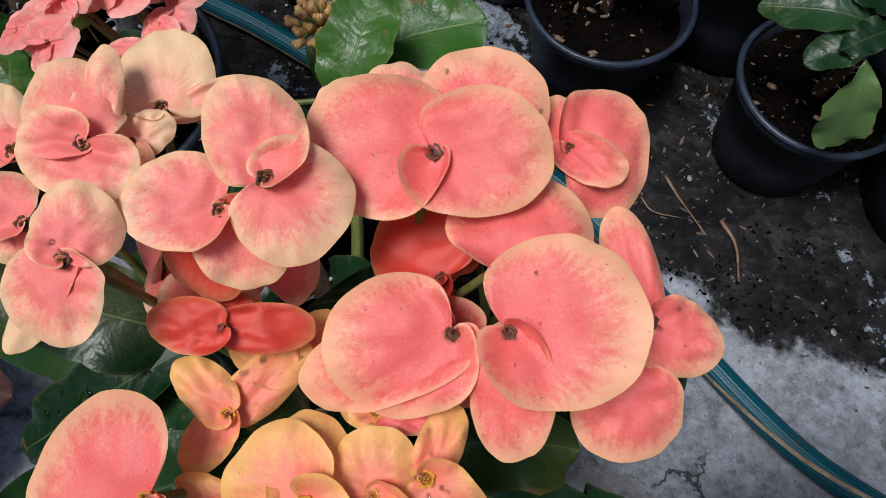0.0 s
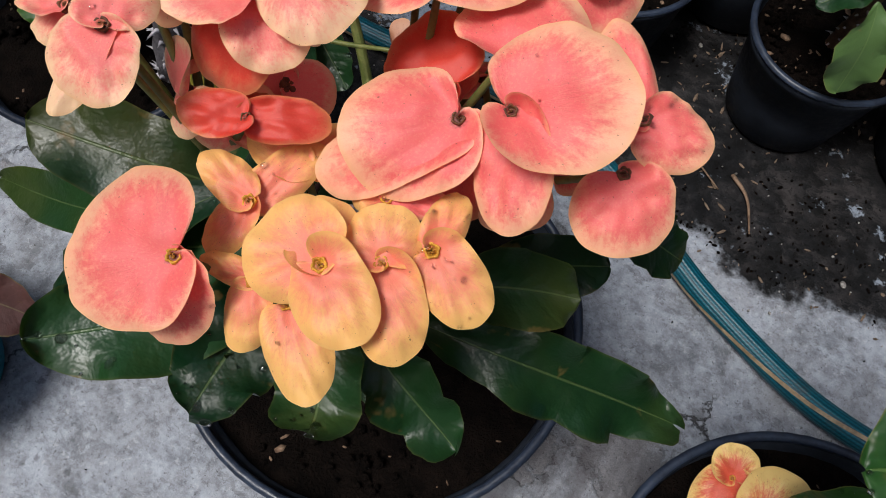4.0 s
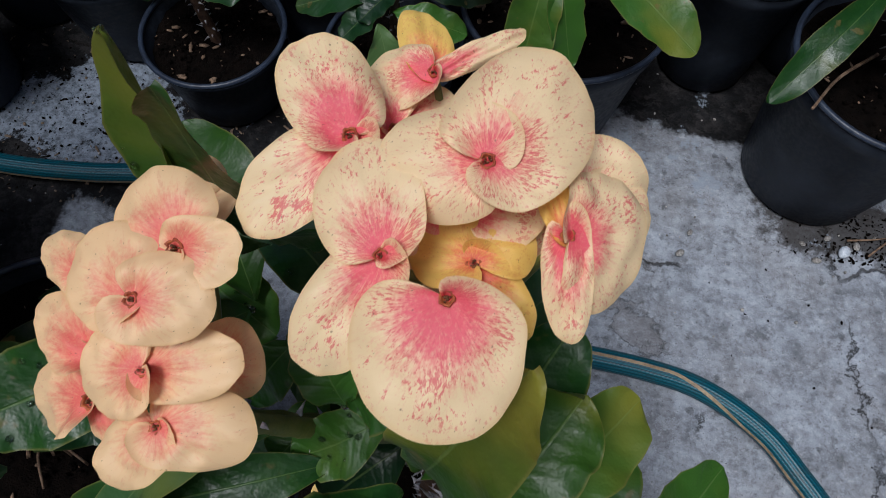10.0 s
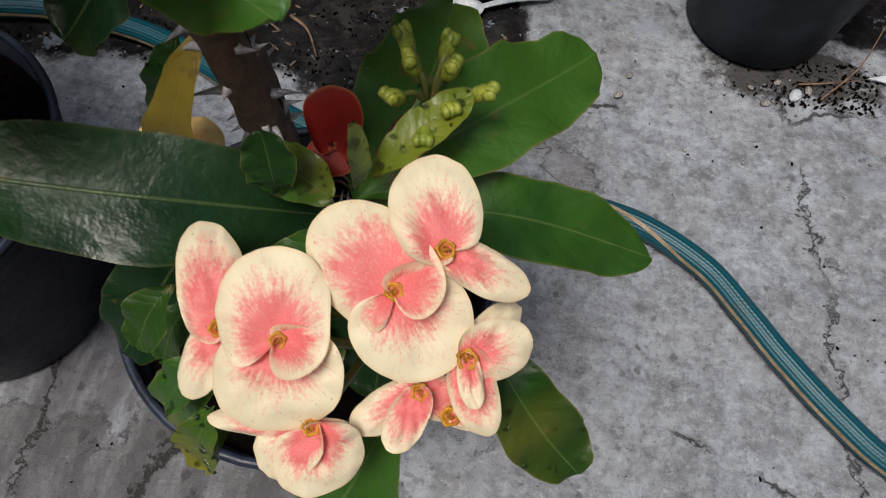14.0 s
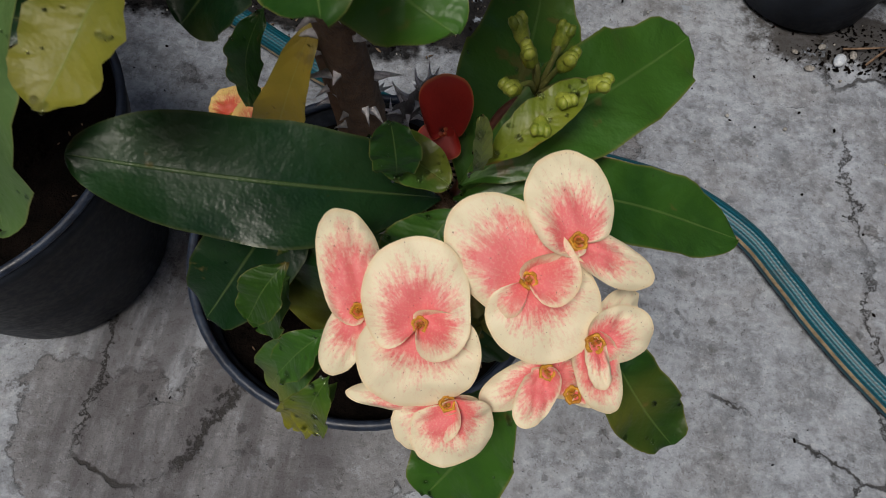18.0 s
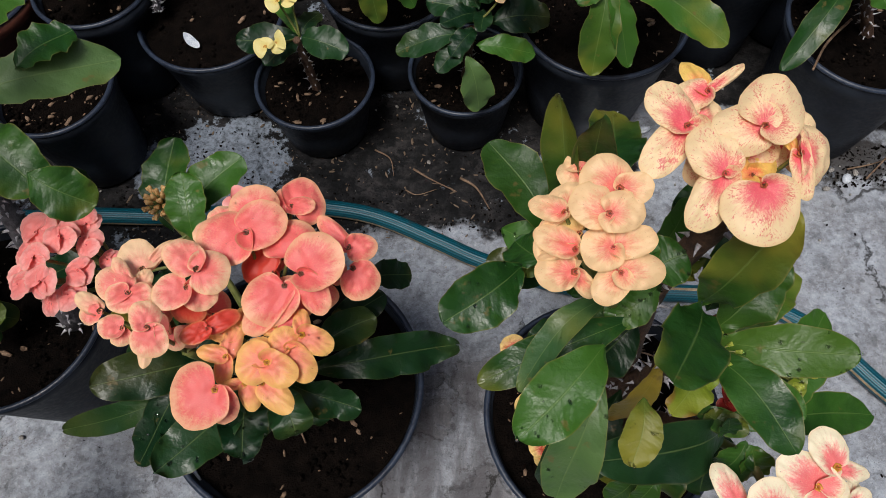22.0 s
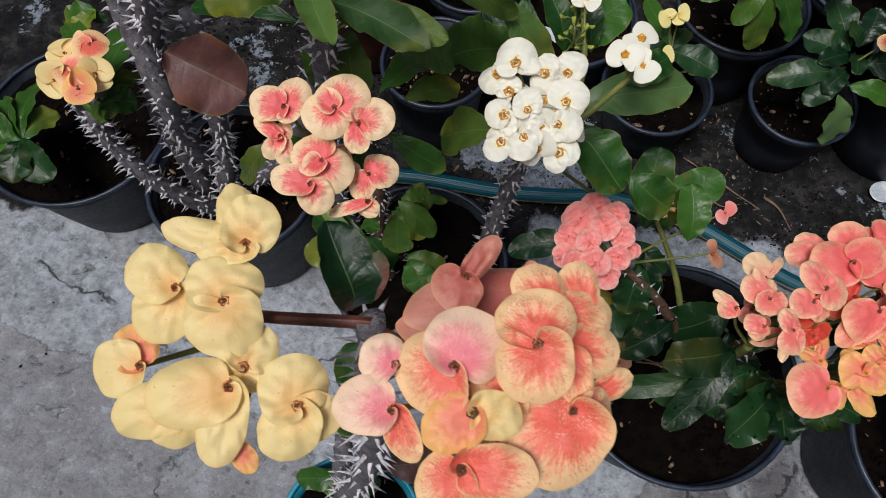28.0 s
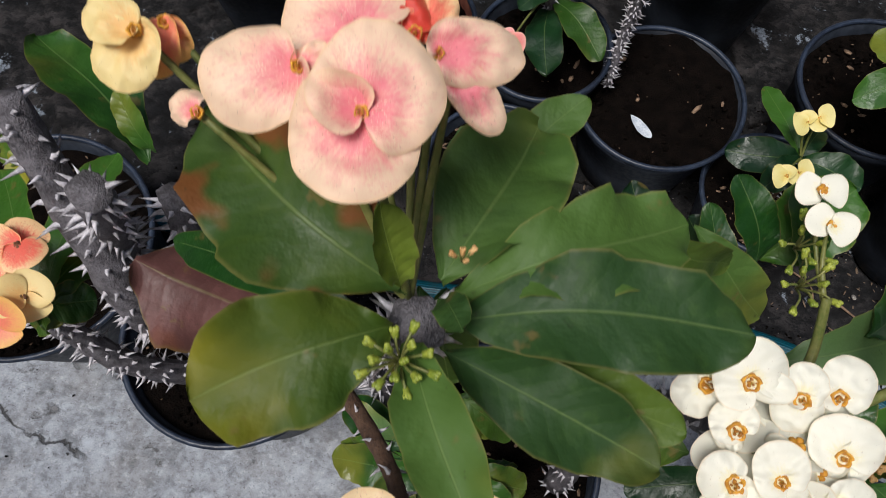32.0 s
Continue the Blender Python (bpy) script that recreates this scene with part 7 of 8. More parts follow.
bloom(flame, LEMON, (-0.3425, -0.0735, 0.6740), LEMON_FACE, [((1.7, 15.0, 1.9), 17.3, 0, 1, 0.25), ((-15.0, -2.6, 1.2), 13.1, 0, 1, 0.30), ((-9.8, 20.0, -0.1), 14.6, 0, 1, 0.13), ((-25.4, 0.4, 2.5), 11.4, 0, 1, 0.13)], (-0.35, -0.085, 0.615), EYE_RED)
bloom(flame, LEMON, (-0.3366, -0.1082, 0.6640), LEMON_FACE, [((3.3, 12.8, -1.1), 16.0, 0, 1, 0.15), ((-3.4, -6.3, -3.6), 16.8, 0, 1, 0.15)], (-0.35, -0.085, 0.615), EYE_RED)
bloom(flame, LEMON, (-0.3646, -0.0868, 0.6620), LEMON_FACE, [((-16.0, 7.5, 2.7), 18.2, 0, 1, 0.15), ((-6.2, -16.5, -6.0), 20.3, 0, 1, 0.15)], (-0.35, -0.085, 0.615), EYE_RED)
bloom(flame, LEMON, (-0.3191, -0.1162, 0.6600), LEMON_FACE, [((-6.3, 13.6, 2.5), 21.4, 0, 1, 0.30), ((-2.9, -16.0, -6.9), 19.2, 0, 1, 0.17), ((11.5, -5.1, -8.1), 16.6, 0, 1, 0.15)], (-0.35, -0.085, 0.615), EYE_RED)
bloom(flame, LEMON, (-0.3392, -0.1144, 0.6640), LEMON_FACE, [((-22.6, -9.0, 0.6), 21.1, 0, 1, 0.15), ((-0.3, -21.8, -8.7), 15.0, 0, 1, 0.15)], (-0.35, -0.085, 0.615), EYE_RED)
bloom(flame, LEMON, (-0.3525, -0.1189, 0.6560), LEMON_FACE, [((-7.1, -14.4, -4.4), 18.1, 0, 1, 0.15), ((-21.5, -10.7, 0.0), 17.5, 0, 1, 0.15)], (-0.35, -0.085, 0.615), EYE_RED)
bloom(flame, LEMON, (-0.3362, -0.1297, 0.6530), LEMON_FACE, [((6.0, -5.4, -4.7), 7.7, 0, 1, 0.15, AMBER)], (-0.35, -0.085, 0.615), EYE_RED)
bloom(flame, LEMON, (-0.3717, -0.1108, 0.6530), LEMON_FACE, [((-14.9, -4.1, -0.1), 18.1, 0, 1, 0.15), ((-8.4, 11.1, 0.6), 14.4, 0, 1, 0.15, AMBER)], (-0.35, -0.085, 0.615), EYE_RED)
flower(flame, FADED, (-0.2555, -0.0565, 0.62), (-0.21, -0.28, 0.94), [(201, 45.4, 24.2), (23, 11.1, 23.2)], eye=EYE_BROWN)
flower(flame, FADED, (-0.2659, -0.076, 0.615), (-0.16, -0.2, 0.97), [(180, 35.8, 15.4), (42, 13.2, 13.5)], eye=EYE_BROWN)
leaf(flame, DARK, (-0.312, -0.080, 0.643), (-0.321, -0.060, 0.669), 18, arch=0.3, fold=0.5, lean=30)
leaf(flame, RUST, (-0.314, -0.06, 0.59), (-0.315, -0.041, 0.6), 11)
leaf(flame, RUST, (-0.349, -0.091, 0.11), (-0.278, -0.073, 0.09), 42)
leaf(flame, GREEN, (-0.383, -0.105, 0.11), (-0.435, -0.116, 0.1), 26)
leaf(flame, GREEN, (-0.383, -0.105, 0.11), (-0.413, -0.118, 0.1), 26)
leaf(flame, GREEN, (-0.383, -0.105, 0.11), (-0.361, -0.1, 0.1), 26)
leaf(flame, GREEN, (-0.383, -0.105, 0.11), (-0.347, -0.109, 0.1), 26)
leaf(flame, GREEN, (-0.383, -0.105, 0.11), (-0.387, -0.12, 0.1), 26)

canary = thing("potted_plant", (-0.084, 0.431, 0), "young crown of thorns with small yellow flowers in black pot", "potted plant", "back row of potted plants")
pot(canary, -0.084, 0.431, 0.1, 0.072)
stem(canary, [(-0.084, 0.431, 0.08), (-0.088, 0.421, 0.18)], 0.006, 0.004, 24, 0.006, BROWN_STEM)
leaf(canary, DARK, (-0.087, 0.433, 0.17), (-0.032, 0.41, 0.17), 37)
leaf(canary, GREEN, (-0.087, 0.433, 0.17), (-0.12, 0.508, 0.17), 23)
leaf(canary, DARK, (-0.087, 0.433, 0.17), (-0.158, 0.43, 0.17), 34)
leaf(canary, DARK, (-0.087, 0.433, 0.17), (-0.123, 0.394, 0.17), 29)
leaf(canary, DARK, (-0.087, 0.433, 0.17), (-0.067, 0.467, 0.17), 23)
flower(canary, CANARY, (-0.1144, 0.3941, 0.2), (-0.15, -0.54, 0.83), [(197, 12.9, 24.1), (80, 10.9, 17.0)], (-0.087, 0.433, 0.17), eye=EYE_GOLD)
flower(canary, CANARY, (-0.1025, 0.3999, 0.2), (-0.12, -0.53, 0.84), [(15, 11.4, 24.2), (263, 12.9, 17.1)], (-0.087, 0.433, 0.17), eye=EYE_GOLD)
flower(canary, CANARY, (-0.1029, 0.4421, 0.215), (-0.13, -0.38, 0.92), [(196, 12.9, 24.6), (80, 11.3, 17.4)], (-0.087, 0.433, 0.17), eye=EYE_GOLD)
flower(canary, CANARY, (-0.091, 0.4481, 0.215), (-0.08, -0.36, 0.93), [(15, 11.5, 24.8), (262, 13.5, 17.5)], (-0.087, 0.433, 0.17), eye=EYE_GOLD)

leafy = thing("potted_plant", (0.098, 0.434, 0), "leafy dark green crown of thorns with one orange flower", "potted plant", "back row of potted plants")
pot(leafy, 0.098, 0.434, 0.11, 0.068)
stem(leafy, [(0.098, 0.434, 0.09), (0.104, 0.422, 0.19)], 0.006, 0.004, 24, 0.006, BROWN_STEM)
leaf(leafy, DARK, (0.112, 0.445, 0.192), (0.088, 0.506, 0.215), 35, wave=0.08)
leaf(leafy, DARK, (0.126, 0.455, 0.192), (0.139, 0.493, 0.215), 28, wave=0.08)
leaf(leafy, DARK, (0.108, 0.438, 0.192), (0.055, 0.452, 0.200), 32, wave=0.08)
leaf(leafy, DARK, (0.099, 0.413, 0.192), (0.021, 0.400, 0.180), 32, wave=0.08)
leaf(leafy, DARK, (0.099, 0.409, 0.192), (0.065, 0.376, 0.175), 28, wave=0.08)
leaf(leafy, DARK, (0.108, 0.418, 0.192), (0.080, 0.383, 0.190), 24, wave=0.08)
leaf(leafy, SAGE, (0.097, 0.382, 0.192), (0.111, 0.358, 0.130), 37, wave=0.08)
leaf(leafy, GREEN, (0.107, 0.396, 0.192), (0.171, 0.393, 0.180), 28, wave=0.08)
leaf(leafy, DARK, (0.124, 0.426, 0.192), (0.189, 0.434, 0.190), 41, wave=0.08)
leaf(leafy, DARK, (0.120, 0.442, 0.192), (0.112, 0.403, 0.205), 21, wave=0.08)
leaf(leafy, DARK, (0.112, 0.440, 0.192), (0.070, 0.415, 0.205), 26, wave=0.08)
leaf(leafy, DARK, (0.124, 0.453, 0.192), (0.096, 0.457, 0.225), 20, wave=0.08)
flower(leafy, FLAME, (0.1365, 0.4362, 0.225), (-0.07, -0.36, 0.93), [(223, 14.1, 21.2), (43, 14.1, 21.2), (113, 10.6, 16.7)], (0.114, 0.424, 0.2))

spotted = thing("potted_plant", (0.254, 0.464, 0), "crown of thorns with pink flowers and spotted drooping leaves", "potted plant", "back row of potted plants")
pot(spotted, 0.254, 0.464, 0.17, 0.098)
stem(spotted, [(0.254, 0.464, 0.15), (0.225, 0.39, 0.3)], 0.008, 0.005, 40, 0.008, BROWN_STEM)
leaf(spotted, OLIVE, (0.227, 0.391, 0.29), (0.218, 0.331, 0.22), 38)
leaf(spotted, GREEN, (0.227, 0.391, 0.29), (0.255, 0.34, 0.22), 28)
leaf(spotted, GREEN, (0.227, 0.391, 0.29), (0.333, 0.324, 0.27), 41)
leaf(spotted, GREEN, (0.227, 0.391, 0.29), (0.113, 0.404, 0.3), 40)
leaf(spotted, GREEN, (0.227, 0.391, 0.29), (0.122, 0.39, 0.28), 30)
leaf(spotted, GREEN, (0.227, 0.391, 0.29), (0.275, 0.441, 0.28), 32)
leaf(spotted, GREEN, (0.227, 0.391, 0.29), (0.198, 0.367, 0.28), 27)
leaf(spotted, GREEN, (0.227, 0.391, 0.29), (0.305, 0.425, 0.28), 39)
leaf(spotted, DARK, (0.227, 0.391, 0.29), (0.239, 0.457, 0.28), 35)
leaf(spotted, GREEN, (0.227, 0.391, 0.29), (0.348, 0.451, 0.28), 43)
flower(spotted, PINK, (0.1612, 0.371, 0.335), (-0.34, -0.5, 0.8), [(192, 17.1, 28.3), (346, 17.3, 28.3), (85, 16.8, 26.4), (287, 17.9, 24.5)], (0.22, 0.397, 0.3))
flower(spotted, PINK, (0.2555, 0.3627, 0.335), (-0.11, -0.54, 0.83), [(202, 11.7, 19.5), (343, 11.8, 19.5), (82, 11.2, 18.2), (295, 12.4, 16.9)], (0.22, 0.397, 0.3))
flower(spotted, PINK, (0.265, 0.393, 0.335), (-0.07, -0.47, 0.88), [(202, 12.2, 20.0), (343, 12.1, 20.0), (80, 11.7, 18.7), (293, 12.6, 17.3)], (0.22, 0.397, 0.3))
flower(spotted, AMBER, (0.2034, 0.4021, 0.335), (-0.28, -0.4, 0.87), [(199, 11.8, 19.6), (338, 12.0, 19.6), (79, 11.8, 18.3), (290, 13.0, 17.0)], (0.22, 0.397, 0.3))
flower(spotted, PINK, (0.2826, 0.3535, 0.335), (-0.09, -0.55, 0.83), [(202, 11.6, 19.6), (343, 11.8, 19.6), (83, 11.2, 18.3), (295, 12.3, 17.0)], (0.22, 0.397, 0.3))

strap = thing("potted_plant", (0.008, 0.544, 0), "crown of thorns with long drooping green leaves in black pot", "potted plant", "back row of potted plants")
pot(strap, 0.008, 0.544, 0.15, 0.085)
stem(strap, [(0.008, 0.544, 0.13), (-0.005, 0.474, 0.25)], 0.007, 0.005, 30, 0.008, BROWN_STEM)
leaf(strap, GREEN, (-0.006, 0.473, 0.26), (-0.082, 0.446, 0.25), 35)
leaf(strap, OLIVE, (-0.006, 0.473, 0.26), (0.002, 0.44, 0.18), 30)
leaf(strap, GREEN, (-0.006, 0.473, 0.26), (0.043, 0.444, 0.2), 32)
leaf(strap, GREEN, (-0.006, 0.473, 0.26), (0.089, 0.492, 0.26), 36)
leaf(strap, OLIVE, (-0.006, 0.473, 0.26), (0.017, 0.557, 0.25), 37)
leaf(strap, GREEN, (-0.006, 0.473, 0.26), (-0.06, 0.518, 0.25), 36)
leaf(strap, OLIVE, (-0.006, 0.473, 0.26), (-0.032, 0.439, 0.22), 25)

bare = thing("potted_plant", (-0.21, 0.511, 0), "bare black pot of dark soil with a small white tag", "potted plant", "back row of potted plants")
pot(bare, -0.21, 0.511, 0.13, 0.089, soil_drop=0.008, chips=20)
leaf(bare, PALE_PLASTIC, (-0.239, 0.482, 0.128), (-0.217, 0.458, 0.128), 11, 0.05, 0.1, 0.0, name="plant_tag", label="small white plastic plant tag")
stem(bare, [(-0.268, 0.506, 0.14), (-0.266, 0.523, 0.2), (-0.263, 0.525, 0.26)], 0.004, 0.006, 110, 0.007)

stony = thing("potted_plant", (-0.369, 0.392, 0), "black pot of soil mixed with white stones and dead twigs", "potted plant", "back row of potted plants")
pot(stony, -0.369, 0.392, 0.15, 0.069, chips=120)
stem(stony, [(-0.487, 0.436, 0.14), (-0.483, 0.406, 0.2), (-0.5, 0.365, 0.2)], 0.004, 0.002, 30, 0.006)
leaf(stony, OLIVE, (-0.468, 0.415, 0.19), (-0.508, 0.388, 0.18), 24)
leaf(stony, OLIVE, (-0.468, 0.415, 0.19), (-0.445, 0.45, 0.18), 24)
leaf(stony, OLIVE, (-0.468, 0.415, 0.19), (-0.503, 0.458, 0.18), 21)

stout = thing("potted_plant", (0.543, 0.421, 0), "stout black pot with a leaning leafy crown of thorns", "potted plant", "back row of potted plants")
pot(stout, 0.543, 0.425, 0.18, 0.094)
stem(stout, [(0.543, 0.425, 0.16), (0.492, 0.415, 0.25)], 0.007, 0.005, 30, 0.008, BROWN_STEM)
leaf(stout, GREEN, (0.478, 0.419, 0.26), (0.404, 0.331, 0.22), 29)
leaf(stout, GREEN, (0.478, 0.419, 0.26), (0.453, 0.453, 0.25), 37)
leaf(stout, GREEN, (0.478, 0.419, 0.26), (0.505, 0.379, 0.25), 36)
leaf(stout, GREEN, (0.478, 0.419, 0.26), (0.539, 0.457, 0.25), 38)
leaf(stout, GREEN, (0.478, 0.419, 0.26), (0.482, 0.482, 0.25), 38)
stem(stout, [(0.447, 0.347, 0.2), (0.477, 0.39, 0.19), (0.524, 0.438, 0.17)], 0.0012, 0.0016, 0, 0.006, CHIP, "dry_twig", 0.05)

tangerine = thing("potted_plant", (-0.785, 0.24, 0), "crown of thorns with a yellow and orange double flower head", "potted plant", "flowering crown of thorns plants")
pot(tangerine, -0.785, 0.24, 0.15, 0.114)
stem(tangerine, [(-0.76, 0.23, 0.13), (-0.7, 0.2, 0.28), (-0.597, 0.135, 0.398)], 0.008, 0.005, 60, 0.009)
flower(tangerine, LEMON, (-0.6123, 0.148, 0.4279), (0.24, -0.25, 0.94), [(13, 13.7, 25.4), (254, 14.8, 25.4), (129, 14.6, 25.4)], (-0.597, 0.135, 0.398), eye=EYE_BROWN)
flower(tangerine, FLAME, (-0.5938, 0.1553, 0.4319), (0.33, -0.22, 0.92), [(307, 14.3, 25.0), (192, 13.2, 25.0), (72, 15.1, 25.0)], (-0.597, 0.135, 0.398), eye=EYE_BROWN)
flower(tangerine, FLAME, (-0.6005, 0.1326, 0.4279), (0.28, -0.31, 0.91), [(246, 14.4, 24.9), (121, 14.1, 24.9), (5, 13.4, 24.9)], (-0.597, 0.135, 0.398), eye=EYE_BROWN)
flower(tangerine, LEMON, (-0.581, 0.1304, 0.4319), (0.37, -0.32, 0.87), [(183, 12.9, 24.3), (63, 14.4, 24.3), (298, 13.8, 24.3)], (-0.597, 0.135, 0.398), eye=EYE_BROWN)
flower(tangerine, LEMON, (-0.6119, 0.1236, 0.4279), (0.23, -0.36, 0.9), [(115, 14.0, 25.0), (357, 13.4, 25.0), (238, 14.2, 25.0)], (-0.597, 0.135, 0.398), eye=EYE_BROWN)
flower(tangerine, AMBER, (-0.5889, 0.1172, 0.4319), (0.33, -0.37, 0.87), [(56, 14.1, 24.2), (290, 13.8, 24.2), (174, 12.7, 24.2)], (-0.597, 0.135, 0.398), eye=EYE_BROWN)
leaf(tangerine, DARK, (-0.782, 0.171, 0.22), (-0.779, 0.124, 0.21), 40)
leaf(tangerine, DARK, (-0.782, 0.171, 0.22), (-0.738, 0.134, 0.21), 37)
leaf(tangerine, GREEN, (-0.782, 0.171, 0.22), (-0.854, 0.203, 0.21), 42)
leaf(tangerine, GREEN, (-0.782, 0.171, 0.22), (-0.765, 0.217, 0.21), 34)
leaf(tangerine, GREEN, (-0.782, 0.171, 0.22), (-0.813, 0.148, 0.21), 41)
leaf(tangerine, GREEN, (-0.782, 0.171, 0.22), (-0.802, 0.247, 0.21), 28)
leaf(tangerine, GREEN, (-0.782, 0.171, 0.22), (-0.83, 0.221, 0.21), 28)
leaf(tangerine, OLIVE, (-0.603, 0.138, 0.38), (-0.595, 0.178, 0.37), 30)
leaf(tangerine, GREEN, (-0.603, 0.138, 0.38), (-0.58, 0.148, 0.37), 25)
leaf(tangerine, OLIVE, (-0.603, 0.138, 0.38), (-0.611, 0.127, 0.37), 25)
leaf(tangerine, GREEN, (-0.603, 0.138, 0.38), (-0.667, 0.218, 0.37), 26)
leaf(tangerine, GREEN, (-0.603, 0.138, 0.38), (-0.6, 0.241, 0.37), 26)
leaf(tangerine, OLIVE, (-0.603, 0.138, 0.38), (-0.594, 0.132, 0.37), 20)
leaf(tangerine, LIME, (-0.662, 0.251, 0.35), (-0.678, 0.22, 0.34), 22)
leaf(tangerine, GREEN, (-0.662, 0.251, 0.35), (-0.66, 0.244, 0.34), 17)
leaf(tangerine, GREEN, (-0.662, 0.251, 0.35), (-0.695, 0.242, 0.34), 26)

back_a = thing("potted_plant", (-0.493, 0.523, 0), "brown plastic pot with white grit and small pink flowered plant", "potted plant", "back row of potted plants")
pot(back_a, -0.493, 0.523, 0.17, 0.085, TERRACOTTA, chips=90)
stem(back_a, [(-0.493, 0.523, 0.140), (-0.493, 0.533, 0.24)], 0.007, 0.005, 40, 0.008)
leaf(back_a, GREEN, (-0.493, 0.533, 0.24), (-0.442, 0.59, 0.247), 32)
leaf(back_a, DARK, (-0.493, 0.533, 0.23), (-0.553, 0.565, 0.236), 29)
leaf(back_a, OLIVE, (-0.493, 0.533, 0.22), (-0.446, 0.494, 0.229), 25)
leaf(back_a, GREEN, (-0.493, 0.533, 0.21), (-0.487, 0.615, 0.22), 34)
leaf(back_a, DARK, (-0.493, 0.533, 0.24), (-0.561, 0.499, 0.255), 32)
leaf(back_a, OLIVE, (-0.493, 0.533, 0.23), (-0.415, 0.508, 0.259), 34)
leaf(back_a, GREEN, (-0.493, 0.533, 0.22), (-0.564, 0.572, 0.222), 34)
leaf(back_a, DARK, (-0.493, 0.533, 0.21), (-0.472, 0.454, 0.227), 34)
leaf(back_a, OLIVE, (-0.493, 0.533, 0.24), (-0.456, 0.572, 0.247), 22)
flower(back_a, PINK, (-0.5336, 0.4349, 0.26), (0.23, -0.62, 0.75), [(1, 13.0, 22.0), (241, 14.4, 22.0), (125, 12.4, 22.0)], (-0.493, 0.533, 0.24))

back_b = thing("potted_plant", (-0.34, 0.525, 0), "shaded black nursery pot with leafy crown of thorns", "potted plant", "back row of potted plants")
pot(back_b, -0.340, 0.525, 0.17, 0.07, PLASTIC, chips=25)
stem(back_b, [(-0.340, 0.525, 0.140), (-0.34, 0.535, 0.24)], 0.007, 0.005, 40, 0.008)
leaf(back_b, GREEN, (-0.34, 0.535, 0.24), (-0.261, 0.546, 0.261), 33)
leaf(back_b, DARK, (-0.34, 0.535, 0.23), (-0.4, 0.567, 0.238), 28)
leaf(back_b, OLIVE, (-0.34, 0.535, 0.22), (-0.288, 0.478, 0.214), 33)
leaf(back_b, GREEN, (-0.34, 0.535, 0.21), (-0.294, 0.6, 0.217), 33)
leaf(back_b, DARK, (-0.34, 0.535, 0.24), (-0.37, 0.495, 0.248), 21)
leaf(back_b, OLIVE, (-0.34, 0.535, 0.23), (-0.283, 0.544, 0.258), 24)
leaf(back_b, GREEN, (-0.34, 0.535, 0.22), (-0.387, 0.556, 0.211), 21)
leaf(back_b, DARK, (-0.34, 0.535, 0.21), (-0.335, 0.453, 0.215), 35)
leaf(back_b, OLIVE, (-0.34, 0.535, 0.24), (-0.286, 0.57, 0.231), 27)
flower(back_b, PINK, (-0.3726, 0.4483, 0.26), (0.14, -0.64, 0.76), [(1, 13.9, 20.6), (242, 14.4, 20.6), (128, 13.0, 20.6)], (-0.34, 0.535, 0.24))

back_c = thing("potted_plant", (-0.154, 0.709, 0), "shaded black nursery pot with leafy crown of thorns", "potted plant", "back row of potted plants")
pot(back_c, -0.154, 0.709, 0.17, 0.085, PLASTIC, chips=25)
stem(back_c, [(-0.154, 0.709, 0.140), (-0.154, 0.719, 0.24)], 0.007, 0.005, 40, 0.008)
leaf(back_c, GREEN, (-0.154, 0.719, 0.24), (-0.106, 0.787, 0.232), 35)
leaf(back_c, DARK, (-0.154, 0.719, 0.23), (-0.217, 0.767, 0.249), 33)
leaf(back_c, OLIVE, (-0.154, 0.719, 0.22), (-0.112, 0.675, 0.234), 26)

back_d = thing("potted_plant", (0.167, 0.603, 0), "shaded black nursery pot with leafy crown of thorns", "potted plant", "back row of potted plants")
pot(back_d, 0.167, 0.603, 0.16, 0.085, PLASTIC, chips=25)
stem(back_d, [(0.167, 0.603, 0.130), (0.167, 0.613, 0.23)], 0.007, 0.005, 40, 0.008)
leaf(back_d, GREEN, (0.167, 0.613, 0.23), (0.234, 0.63, 0.235), 29)
leaf(back_d, DARK, (0.167, 0.613, 0.22), (0.096, 0.623, 0.213), 30)
leaf(back_d, OLIVE, (0.167, 0.613, 0.21), (0.175, 0.535, 0.21), 33)
leaf(back_d, GREEN, (0.167, 0.613, 0.2), (0.202, 0.691, 0.209), 36)
leaf(back_d, DARK, (0.167, 0.613, 0.23), (0.132, 0.557, 0.246), 28)
leaf(back_d, OLIVE, (0.167, 0.613, 0.22), (0.233, 0.584, 0.245), 30)
leaf(back_d, GREEN, (0.167, 0.613, 0.21), (0.114, 0.667, 0.227), 32)
leaf(back_d, DARK, (0.167, 0.613, 0.2), (0.137, 0.543, 0.214), 32)
leaf(back_d, OLIVE, (0.167, 0.613, 0.23), (0.208, 0.644, 0.255), 21)

back_e = thing("potted_plant", (0.431, 0.557, 0), "shaded black nursery pot with leafy crown of thorns", "potted plant", "back row of potted plants")
pot(back_e, 0.431, 0.557, 0.17, 0.068, PLASTIC, chips=25)
stem(back_e, [(0.431, 0.557, 0.140), (0.431, 0.567, 0.24)], 0.007, 0.005, 40, 0.008)
leaf(back_e, GREEN, (0.431, 0.567, 0.24), (0.483, 0.58, 0.246), 23)
leaf(back_e, DARK, (0.431, 0.567, 0.23), (0.387, 0.596, 0.236), 22)
leaf(back_e, OLIVE, (0.431, 0.567, 0.22), (0.497, 0.526, 0.241), 33)
leaf(back_e, GREEN, (0.431, 0.567, 0.21), (0.46, 0.63, 0.211), 29)
leaf(back_e, DARK, (0.431, 0.567, 0.24), (0.38, 0.549, 0.239), 23)
